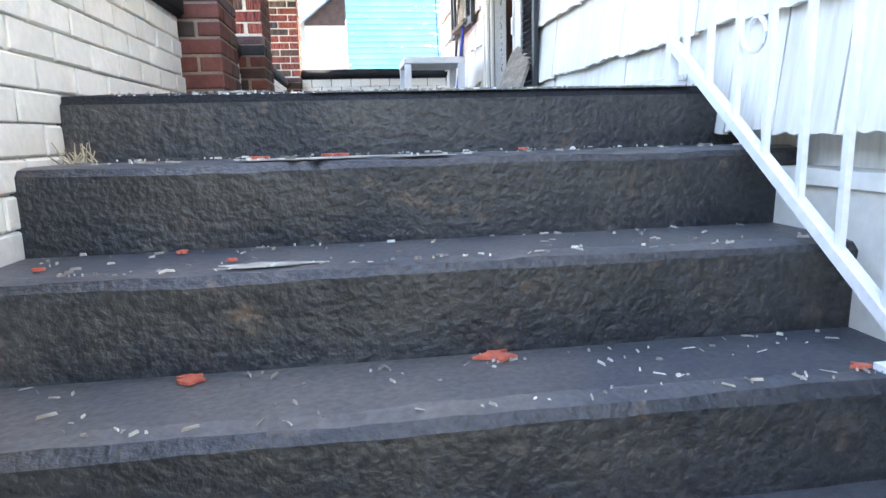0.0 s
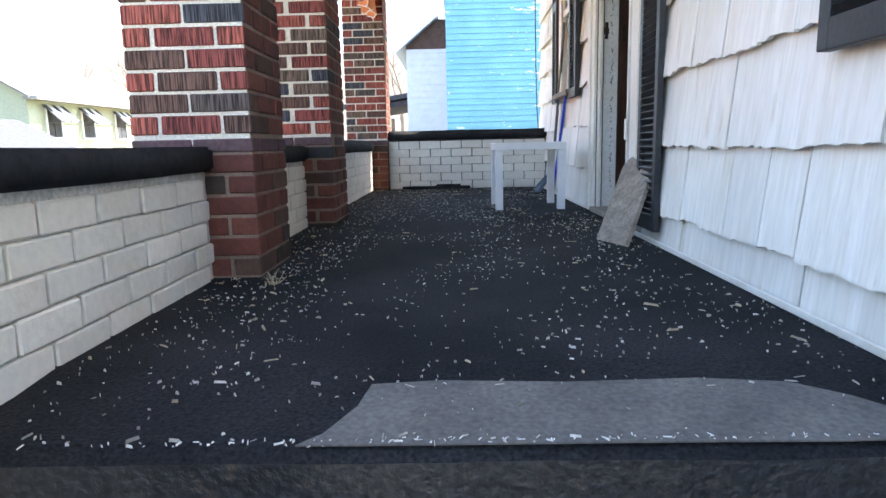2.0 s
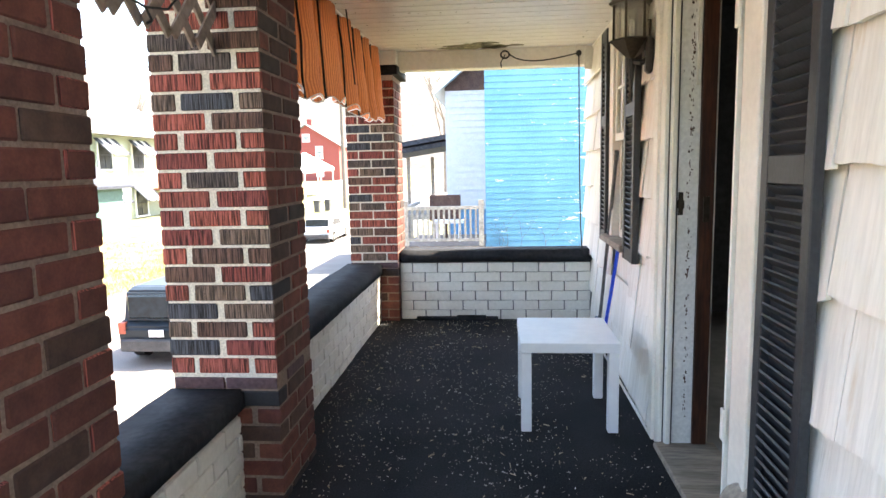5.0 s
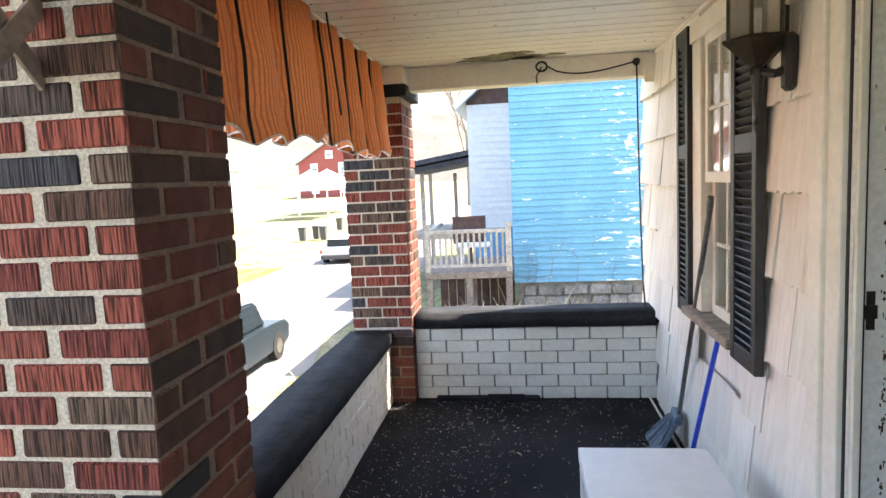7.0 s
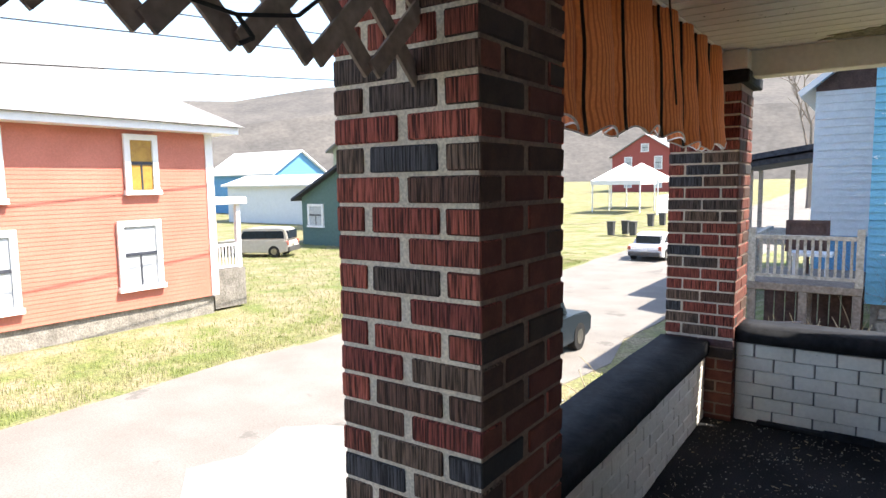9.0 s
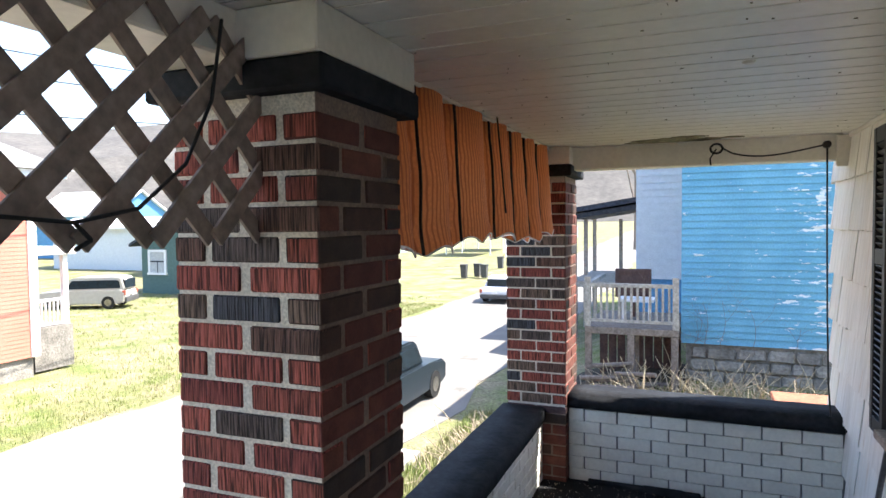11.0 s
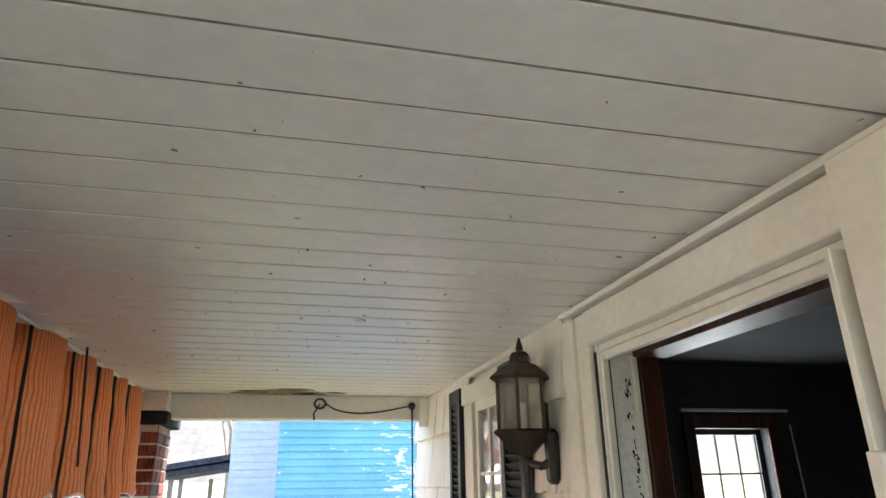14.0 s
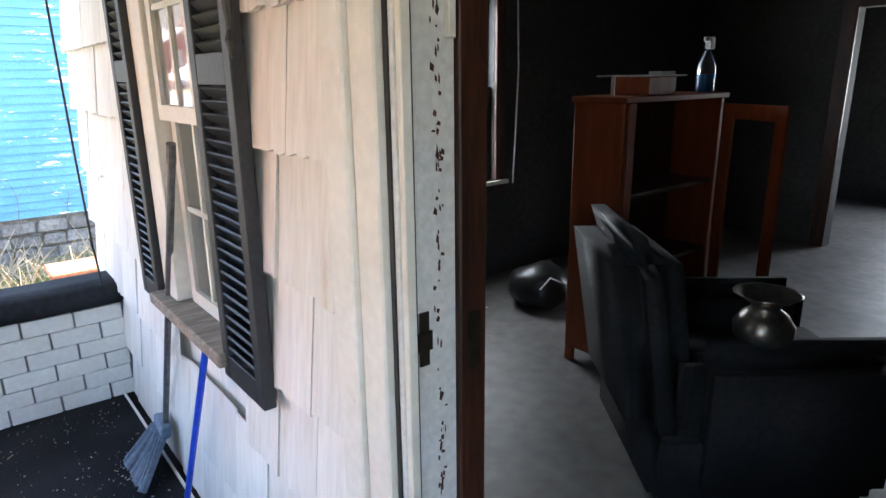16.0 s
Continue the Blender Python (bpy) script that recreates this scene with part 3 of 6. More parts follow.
M_PURPLE = mat("purple_brown_brick", (0.10, 0.055, 0.06), (0.075, 0.045, 0.045), rough=0.85, bump=0.6, fine=60, rnd=0.15)
SILL = piece_mesh("sill_brick", 0.204, 0.094, 0.045, 0.004, M_PURPLE, 5, 0.001)


def pillar(y0, top, label, sill=0.459, x0=PIL[1], depth=0.41):
    x1 = PIL[0]
    y1 = y0 + depth
    cx, cy = (x0 + x1) / 2, (y0 + y1) / 2
    p = thing("brick_pillar", (cx, cy, 0), label, "pillar", "porch pillars")
    part("mortar_core", boxes((x0 + 0.0055, x1 - 0.009, y0 + 0.0055, y1 - 0.0055, sill + 0.03, top)), M_MORTAR, p, "pale sandy mortar")
    part("mortar_face", boxes((x1 - 0.0088, x1 - 0.0055, y0 + 0.0062, y1 - 0.006, sill + 0.03, top)), M_MORTAR_IN, p, "darker brown mortar")
    part("mortar_foot", boxes((x0 + 0.0055, x1 - 0.0055, y0 + 0.0055, y1 - 0.0055, -0.1, sill + 0.0295)), M_MORTAR_IN, p, "darker brown mortar")
    part("cap_band", boxes((x0 - 0.045, x1 + 0.045, y0 - 0.045, y1 + 0.045, top, top + 0.075), bev=0.008), M_BLACKCAP, p, "black painted capital band")
    part("cap_box", boxes((x0 - 0.05, x1 + 0.035, y0 - 0.05, y1 + 0.035, top + 0.076, 2.249), bev=0.004), M_TRIM, p, "white boxed board capital")
    rng = random.Random(int(y0 * 100))
    pitch = 0.0717
    n = 0
    z = sill - 7 * pitch
    hx, hy = (x1 - x0) / 2, depth / 2
    while z + 0.05 < top:
        if n == 7:
            for sx in (-0.105, 0.105):
                for sy in (-1, 1):
                    piece("sill_brick", SILL, p, cx + sx, cy + sy * (hy - 0.045), z + 0.026)
            for sx in (-1, 1):
                piece("sill_brick", SILL, p, cx + sx * (hx - 0.045), cy, z + 0.026, 90)
            z += 0.060
            n += 1
            continue
        zc = z + pitch / 2
        jit = lambda: rng.uniform(-0.0015, 0.0015)
        flip = (n + (n < 7)) % 2
        for s in (-1, 1):
            for side in (-1, 1):
                q = side * ((hx if flip else hy) - 0.1)
                if flip:
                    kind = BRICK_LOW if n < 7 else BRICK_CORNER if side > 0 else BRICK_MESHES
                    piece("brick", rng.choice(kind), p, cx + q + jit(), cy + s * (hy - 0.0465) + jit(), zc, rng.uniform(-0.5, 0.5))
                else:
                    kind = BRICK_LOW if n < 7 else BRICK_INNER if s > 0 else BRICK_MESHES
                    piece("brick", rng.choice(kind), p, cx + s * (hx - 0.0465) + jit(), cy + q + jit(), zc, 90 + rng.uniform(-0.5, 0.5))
            if flip:
                kind = BRICK_LOW if n < 7 or s > 0 else BRICK_MESHES
                piece("brick", rng.choice(kind), p, cx + s * (hx - 0.0465) + jit(), cy + jit(), zc, 90 + rng.uniform(-0.5, 0.5))
            else:
                piece("brick", rng.choice(BRICK_LOW if n < 7 else BRICK_MESHES), p, cx + jit(), cy + s * (hy - 0.0465) + jit(), zc, rng.uniform(-0.5, 0.5))
        z += pitch
        n += 1
    return p


pillar(3.345, 2.06, "red and brown rug-face brick porch pillar near the steps", 0.432)
pillar(4.75, 2.06, "red and brown rug-face brick pillar between lattice and valance", 0.455, -1.118, 0.43)
pillar(7.70, 2.06, "red and brown rug-face brick pillar at the end corner")

# ---- door and window in the house wall ----
d0, d1, dt = DOOR
door = thing("door_1", (WX, (d0 + d1) / 2, 0), "open front doorway with peeling white casing and dark wood jamb", "door", kind="structure")
part("casing", boxes((0.880, WX, d1 + 0.001, d1 + 0.075, 0.0, dt + 0.10), bev=0.004), M_TRIM, door)
part("casing", boxes((0.868, WX, d1 + 0.078, d1 + 0.15, 0.0, dt + 0.10), bev=0.004), M_TRIM, door)
part("casing", boxes((0.850, WX, d0 - 0.125, d0, 0.0, dt + 0.11), bev=0.004), M_TRIM, door)
part("head_casing", boxes((0.872, WX, d0, d1, dt, dt + 0.10), (0.862, WX, d0 - 0.13, d1 + 0.155, dt + 0.112, dt + 0.128), bev=0.004), M_TRIM, door)
part("outer_jamb", boxes((0.90, 1.022, d1 - 0.02, d1 - 0.001, 0.03, dt - 0.001), bev=0.002), M_PEEL, door, "white jamb with black peeling paint")
part("storm_stop", boxes((0.905, 0.925, d1 - 0.035, d1 - 0.021, 0.03, dt - 0.03), (1.0, 1.015, d1 - 0.034, d1 - 0.021, 1.62, dt - 0.03), bev=0.002), M_TRIM, door)
part("inner_jamb", boxes((1.023, 1.085, d1 - 0.032, d1 - 0.001, 0.03, dt - 0.03), bev=0.003), M_DARKWOOD, door, "dark stained wooden jamb")
part("inner_jamb", boxes((1.031, 1.12, d0 + 0.001, d0 + 0.035, 0.03, dt - 0.03), bev=0.003), M_DARKWOOD, door, "dark stained wooden jamb")
part("hinge_jamb", boxes((0.89, 1.03, d0 + 0.001, d0 + 0.02, 0.03, dt - 0.001), (0.845, 0.9, d0 + 0.021, d0 + 0.034, 0.03, dt - 0.03), bev=0.002), M_TRIM, door)
part("inner_head_jamb", boxes((1.003, 1.11, d0 + 0.036, d1 - 0.033, dt - 0.035, dt - 0.001), bev=0.002), M_DARKWOOD, door, "dark stained wooden head")
part("head_jamb", boxes((0.905, 1.002, d0 + 0.02, d1 - 0.02, dt - 0.02, dt - 0.001), (0.91, 0.93, d0 + 0.02, d1 - 0.02, dt - 0.045, dt - 0.021), bev=0.002), M_TRIM, door)
part("threshold", boxes((0.86, 1.13, d0 + 0.001, d1 - 0.001, 0.0, 0.03), bev=0.006), M_BOARD, door, "worn grey wooden threshold")
for z in (1.12,):
    part("strike_plate", boxes((0.938, 0.958, d1 - 0.024, d1 - 0.02, z - 0.05, z + 0.05), (0.932, 0.962, d1 - 0.028, d1 - 0.024, z - 0.02, z + 0.015)), M_BRONZE, door, "rusty strike plate")
    part("lock_plate", boxes((1.04, 1.065, d1 - 0.038, d1 - 0.033, z - 0.08, z + 0.03)), M_BRONZE, door, "brass lock keeper")
# black strips added to stand in for the shaded grooves at the jamb
part("groove_strip", boxes((0.896, 0.9, d1 - 0.012, d1 - 0.002, 0.03, dt - 0.02)), M_BLACK, door, "black strip for a dark groove")
part("groove_strip", boxes((0.93, 0.934, d1 - 0.0235, d1 - 0.0205, 0.03, dt - 0.04)), M_BLACK, door, "black strip for a dark groove")
rng = random.Random(55)
bm = bmesh.new()
for _ in range(150):
    z, xx = rng.uniform(0.15, dt - 0.1), 0.985 + rng.gauss(0, 0.005)
    w, hh = rng.uniform(0.001, 0.0045), rng.uniform(0.003, 0.014)
    prism(bm, [(xx - w, d1 - 0.02, z), (xx + w * rng.random(), d1 - 0.02, z - hh * 0.4), (xx + w, d1 - 0.02, z + hh * 0.5), (xx - w * rng.random(), d1 - 0.02, z + hh)], (0, -0.0008, 0))
part("flaked_paint", bm, M_DARKWOOD, door, "dark wood showing where paint flaked")
for z in (1.72, 0.5):
    part("hinge", boxes((0.834, 0.844, d0 + 0.003, d0 + 0.03, z - 0.05, z + 0.05), bev=0.002), M_TRIM, door, "white painted storm door hinge")


def shutter(y0, y1, z0, z1, label, thick=0.034):
    x1 = 0.862 + 0.0125 * ((y0 + y1) / 2 - 2.5) - 0.014
    x0 = x1 - thick
    s = thing("shutter", ((x0 + x1) / 2, (y0 + y1) / 2, z0), label, "shutter", "black window shutters")
    fw = 0.042
    zm = z0 + (z1 - z0) * 0.58
    for ya in (y0, y1 - fw):
        part("stile", boxes((x0, x1, ya, ya + fw, z0, z1), bev=0.003), M_SHUTTER, s)
    for za, zb in ((z0, z0 + 0.07), (zm - 0.035, zm + 0.035), (z1 - 0.07, z1)):
        part("rail", boxes((x0 + 0.001, x1, y0 + fw, y1 - fw, za, zb), bev=0.002), M_SHUTTER, s)
    part("backing", boxes((x1 - 0.004, x1, y0 + fw, y1 - fw, z0 + 0.07, z1 - 0.07)), M_SHUTTER, s)
    me = piece_mesh("slat", 0.028, y1 - y0 - 2 * fw, 0.006, 0.0, M_SHUTTER, 3)
    for za, zb in ((z0 + 0.07, zm - 0.035), (zm + 0.035, z1 - 0.07)):
        k = int((zb - za) / 0.030)
        for i in range(k):
            piece("slat", me, s, (x0 + x1) / 2 - 0.002, (y0 + y1) / 2, za + (i + 0.5) * (zb - za) / k, 0, 0, 45)
    return s


shutter(3.91, 4.185, 0.05, 2.16, "tall black louvred shutter beside the doorway, dusty", 0.026)
shutter(5.82, 6.085, 0.77, 2.17, "black louvred shutter on the near side of the window")
shutter(6.75, 6.965, 0.78, 2.17, "black louvred shutter on the far side of the window")

shutter(2.40, 2.70, 0.63, 2.17, "black louvred shutter above the head of the steps")

w0, w1, wz0, wz1 = WIN
win = thing("window_1", (WX, (w0 + w1) / 2, wz0), "white double-hung sash window with dark room behind", "window", kind="structure")
part("window_frame", boxes((0.882, WX, w0 - 0.09, w0, wz0, wz1), (0.882, WX, w1, w1 + 0.10, wz0, wz1), (0.89, WX, w1 + 0.101, w1 + 0.17, wz0, wz1), (0.878, WX, w0 - 0.09, w1 + 0.17, wz1, wz1 + 0.09), (0.955, 1.09, w0, w0 + 0.019, wz0, wz1), (0.955, 1.09, w1 - 0.019, w1, wz0, wz1), bev=0.003), M_TRIM, win)
part("window_sill", boxes((0.835, 1.08, w0 - 0.1, w1 + 0.17, wz0 - 0.04, wz0), bev=0.005), M_BOARD, win, "weathered grey wooden sill")
zm = (wz0 + wz1) / 2
for nm, xx, za, zb in (("upper_sash", 0.895, zm - 0.02, wz1), ("lower_sash", 0.927, wz0, zm + 0.025)):
    sash = part(nm, boxes((xx, xx + 0.03, w0 + 0.02, w0 + 0.06, za, zb), (xx, xx + 0.03, w1 - 0.06, w1 - 0.02, za, zb), (xx, xx + 0.03, w0 + 0.06, w1 - 0.06, za, za + 0.045), (xx, xx + 0.03, w0 + 0.06, w1 - 0.06, zb - 0.045, zb),
                             (xx + 0.006, xx + 0.024, w0 + 0.06, w1 - 0.06, (za + zb) / 2 - 0.008, (za + zb) / 2 + 0.008), (xx + 0.006, xx + 0.024, (w0 + w1) / 2 - 0.008, (w0 + w1) / 2 + 0.008, za + 0.045, zb - 0.045)), M_TRIM, win)
    pn = part("pane", boxes((xx + 0.013, xx + 0.017, w0 + 0.06, w1 - 0.06, za + 0.045, zb - 0.045)), M_GLASS, sash)
    pn.visible_shadow = False
part("curtain", boxes((0.975, 0.98, w0 + 0.02, w1 - 0.02, zm, wz1)), M_CANVAS, win, "pale curtain behind upper sash")

# ---- room behind the door ----
RX, RY0, RY1, RZ = 6.45, 2.3, 7.95, 2.55
structure("floor_room", boxes((HX, RX, RY0, RY1, -0.06, 0.02)), M_INFLOOR, "dusty grey floorboards of the burnt room", "floor")
structure("ceiling_room", boxes((HX, RX, RY0, RY1, RZ, RZ + 0.08)), M_BLACKSOOT, "sooty room ceiling", "ceiling")
IW = (2.99, 3.62, 0.78, 2.07)
structure("wall_room_north", boxes((HX, IW[0], RY1, RY1 + 0.15, -0.06, RZ), (IW[1], RX, RY1, RY1 + 0.15, -0.06, RZ), (IW[0], IW[1], RY1, RY1 + 0.15, -0.06, IW[2]), (IW[0], IW[1], RY1, RY1 + 0.15, IW[3], RZ)), M_SOOT, "soot-black plaster room wall", "wall")
structure("wall_room_south", boxes((HX, RX, RY0 - 0.1, RY0, -0.06, RZ)), M_SOOT, "soot-black plaster room wall", "wall")
structure("wall_room_east", boxes((RX, RX + 0.12, RY0, 5.1, -0.06, RZ), (RX, RX + 0.12, 6.6, RY1, -0.06, RZ), (RX, RX + 0.12, 5.1, 6.6, 2.05, RZ)), M_SOOT, "soot-black plaster wall with a wide opening", "wall")
structure("wall_room_inner", boxes((HX, HX + 0.012, RY0, d0 - 0.1, 0.02, RZ), (HX, HX + 0.012, d1 + 0.1, w0 - 0.1, 0.02, RZ), (HX, HX + 0.012, w1 + 0.1, RY1, 0.02, RZ)), M_SOOT, "soot-black plaster inside the front wall", "wall")
# opening out of view, added to let light into the room beyond
structure("wall_back_room", boxes((RX + 2.5, RX + 2.6, RY0 - 1, 5.3, -0.06, RZ), (RX + 2.5, RX + 2.6, 6.5, RY1 + 0.1, -0.06, RZ), (RX + 2.5, RX + 2.6, 5.3, 6.5, -0.06, 0.8), (RX + 2.5, RX + 2.6, 5.3, 6.5, 2.0, RZ), (RX + 0.12, RX + 2.5, RY1 + 0.06, RY1 + 0.15, -0.06, RZ), (RX + 0.12, RX + 2.5, RY0 - 1, RY0 - 0.9, -0.06, RZ)), M_SOOT, "dark wall of the room beyond", "wall")
structure("floor_back_room", boxes((RX, RX + 2.6, RY0 - 1, RY1 + 0.1, -0.06, 0.018)), M_INFLOOR, "dusty floor of the room beyond", "floor")
structure("ceiling_back_room", boxes((RX + 0.12, RX + 2.6, RY0 - 1, RY1 + 0.1, RZ, RZ + 0.08)), M_SOOT, "sooty ceiling of the room beyond", "ceiling")
structure("wall_side", boxes((HX, 9.2, 8.10, 8.25, LOW, 0.75), (HX, IW[0] - 0.1, 8.10, 8.25, 0.75, 3.7), (IW[1] + 0.1, 9.2, 8.10, 8.25, 0.75, 3.7), (IW[0] - 0.1, IW[1] + 0.1, 8.10, 8.25, 2.15, 3.7)), M_SHINGLE, "white shingled side wall of the house", "wall")

win2 = thing("window_2", ((IW[0] + IW[1]) / 2, RY1, IW[2]), "bright hazy double-hung window with muntins in charred frame", "window", kind="structure")
a0, a1, b0, b1 = IW
part("window_frame", boxes((a0 - 0.09, a0, RY1 - 0.03, RY1, b0 - 0.08, b1 + 0.1), (a1, a1 + 0.09, RY1 - 0.03, RY1, b0 - 0.08, b1 + 0.1), (a0, a1, RY1 - 0.03, RY1, b1, b1 + 0.1), bev=0.004), M_DARKWOOD, win2, "charred wooden casing")
part("window_sill", boxes((a0 - 0.11, a1 + 0.11, RY1 - 0.06, RY1 - 0.031, b0 - 0.03, b0 + 0.0), bev=0.004), M_TRIM, win2)
bm_m = (b0 + b1) / 2
for nm, yy, za, zb in (("upper_sash", RY1 + 0.07, bm_m, b1), ("lower_sash", RY1 + 0.03, b0, bm_m + 0.04)):
    sash = part(nm, boxes((a0, a0 + 0.045, yy, yy + 0.03, za, zb), (a1 - 0.045, a1, yy, yy + 0.03, za, zb), (a0 + 0.045, a1 - 0.045, yy, yy + 0.03, za, za + 0.045), (a0 + 0.045, a1 - 0.045, yy, yy + 0.03, zb - 0.04, zb)), M_BLACK, win2, "dark sash")
    pn = part("pane", boxes((a0 + 0.045, a1 - 0.045, yy + 0.012, yy + 0.016, za + 0.045, zb - 0.04)), M_FROST, sash)
    pn.visible_shadow = False
    for i in (1, 2):
        xx = a0 + 0.045 + (a1 - a0 - 0.09) * i / 3
        part("muntin", boxes((xx - 0.006, xx + 0.006, yy + 0.004, yy + 0.011, za + 0.045, zb - 0.04)), M_BLACK, sash)
    part("muntin", boxes((a0 + 0.045, a1 - 0.045, yy + 0.002, yy + 0.0105, (za + zb) / 2 - 0.006, (za + zb) / 2 + 0.006)), M_BLACK, sash)

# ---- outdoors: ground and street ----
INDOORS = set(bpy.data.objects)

def rise(y):
    return GROUND + max(0.0, y - 30.0) * 0.024


bm = bmesh.new()
xs = [-600, -300, -120, -60, -30, -12, -8.2, -3.2, 0, 10, 40, 150, 600]
ys = [-300, -60, -10, 0, 8, 15, 22, 30, 45, 60, 90, 140, 300, 900]
grid = [[bm.verts.new((x, y, rise(min(y, 140)) - 0.05)) for x in xs] for y in ys]
for a, b in zip(grid[:-1], grid[1:]):
    for i in range(len(xs) - 1):
        bm.faces.new((a[i], a[i + 1], b[i + 1], b[i]))
structure("ground", bm, M_GRASS_SOIL, "patchy spring grass and bare soil", "ground")


def bank(x, y):
    """Height of the plan's ground: a bank between the two houses, falling to the street."""
    k = max(0.0, min(1.0, (x + 2.6) / 1.9)) * max(0.0, min(1.0, (y - 7.6) / 1.2))
    return rise(y) + k * k * (3 - 2 * k) * 0.5


bm = bmesh.new()
gx = [-3.0 + 0.3 * i for i in range(34)]
gy = [7.4 + 0.3 * i for i in range(38)]
rows = [[bm.verts.new((x, y, bank(x, y) - 0.055 + 0.03 * noise.noise((x * 2, y * 2, 0)))) for x in gx] for y in gy]
for a, b in zip(rows[:-1], rows[1:]):
    for i in range(len(gx) - 1):
        bm.faces.new((a[i], a[i + 1], b[i + 1], b[i]))
structure("ground_bank", bm, M_GRASS_SOIL, "rough grassy bank between the houses", "ground")


def strip(name, x0, x1, y0, y1, dz, material, label, wob=0.0, kind="structure"):
    bm = bmesh.new()
    n = max(2, int((y1 - y0) / 1.5))
    prev = None
    for i in range(n + 1):
        y = y0 + (y1 - y0) * i / n
        row = [bm.verts.new((x + (wob * noise.noise((x, y * 0.5, 3)) if wob else 0), y, rise(y) + h)) for x, h in ((x0, -0.08), (x0, dz), (x1, dz), (x1, -0.08))]
        if prev:
            for j in range(3):
                bm.faces.new((prev[j], prev[j + 1], row[j + 1], row[j]))
        prev = row
    return structure(name, bm, material, label)


strip("road", -8.0, -3.3, -40, 140, -0.035, M_ASPHALT, "sun-bleached asphalt street with pale patches", 0.5)
strip("pavement", -3.3, -3.02, -40, 10.5, 0.02, M_PALE_CONCRETE, "concrete kerb strip beside the street")
bm = bmesh.new()
prism(bm, [(-5.3, 6.9, GROUND - 0.034), (-4.4, 6.2, GROUND - 0.034), (-3.6, 6.0, GROUND - 0.034), (-3.6, 8.9, GROUND - 0.034), (-4.6, 8.6, GROUND - 0.034), (-5.0, 8.4, GROUND - 0.034), (-5.35, 8.1, GROUND - 0.034), (-5.1, 7.4, GROUND - 0.034)], (0, 0, 0.008))
structure("pavement_patch", bm, M_PALE_CONCRETE, "pale concrete patch in the street", "patch")


def tufts(name, area, n, h, seed, material, label, lean=0.4):
    rng = random.Random(seed)
    vs, fs = [], []
    for _ in range(n):
        x, y = area(rng)
        z = (bank(x, y) if x > -3 else rise(y)) - 0.05
        for _ in range(3):
            a = rng.uniform(0, 6.283)
            hh = h * rng.uniform(0.5, 1.4)
            w = hh * 0.07
            dx, dy = math.cos(a), math.sin(a)
            lx, ly = dx * hh * lean * rng.random(), dy * hh * lean * rng.random()
            px, py = x + rng.uniform(-0.05, 0.05), y + rng.uniform(-0.05, 0.05)
            k = len(vs)
            vs += [(px - dy * w, py + dx * w, z), (px + dy * w, py - dx * w, z), (px + lx, py + ly, z + hh)]
            fs.append((k, k + 1, k + 2))
    me = bpy.data.meshes.new(name)
    me.from_pydata(vs, [], fs)
    me.materials.append(material)
    return tagged(new(name, me), label, "grass", kind="stuff")


tufts("verge_grass", lambda r: (-8.1 - abs(r.gauss(0, 1.4)), r.uniform(0, 24)), 12000, 0.06, 1, M_GRASS, "patchy yellow-green verge grass by the street")
tufts("yard_grass", lambda r: (r.uniform(-3.0, -1.25), r.uniform(3, 12.5)), 10000, 0.09, 2, M_GRASS, "rough spring grass below the porch")
tufts("lot_grass", lambda r: (r.uniform(-1.2, 3.2), r.uniform(8.3, 13.0)), 4000, 0.08, 3, M_GRASS, "rough grass between the houses")
tufts("far_grass", lambda r: (r.uniform(-22, -9), r.uniform(12, 26)), 8000, 0.07, 4, M_GRASS, "sunlit grass across the street")


def stems(name, cx, cy, rx, ry, n, length, seed, z0, label):
    rng = random.Random(seed)
    bm = bmesh.new()
    for _ in range(n):
        x, y = rng.gauss(cx, rx), rng.gauss(cy, ry)
        a, e = rng.uniform(0, 6.283), rng.uniform(0.05, 1.2)
        L = length * rng.uniform(0.4, 1.2)
        p = Vector((x, y, z0 + bank(x, y) - rise(y)))
        q = p + Vector((math.cos(a) * math.cos(e), math.sin(a) * math.cos(e), math.sin(e))) * L
        m = (p + q) / 2 + Vector((rng.uniform(-.05, .05), rng.uniform(-.05, .05), rng.uniform(-.02, .08))) * L
        tube(bm, p, m, 0.008, 0.007, 4)
        tube(bm, m, q, 0.007, 0.003, 4)
    return solo(name, bm, M_DRYSTEM, label, "brush", kind="stuff")


stems("dry_brush", 0.9, 10.9, 0.9, 0.8, 260, 0.75, 5, GROUND - 0.03, "heap of dry pale plant stems")
stems("dry_weeds", -2.3, 10.8, 0.3, 0.5, 260, 0.36, 6, GROUND - 0.03, "clump of dry pale weeds by the kerb")
stems("brush_under_deck", -0.9, 11.9, 0.6, 0.4, 150, 0.6, 7, GROUND - 0.03, "brush pile under the deck")


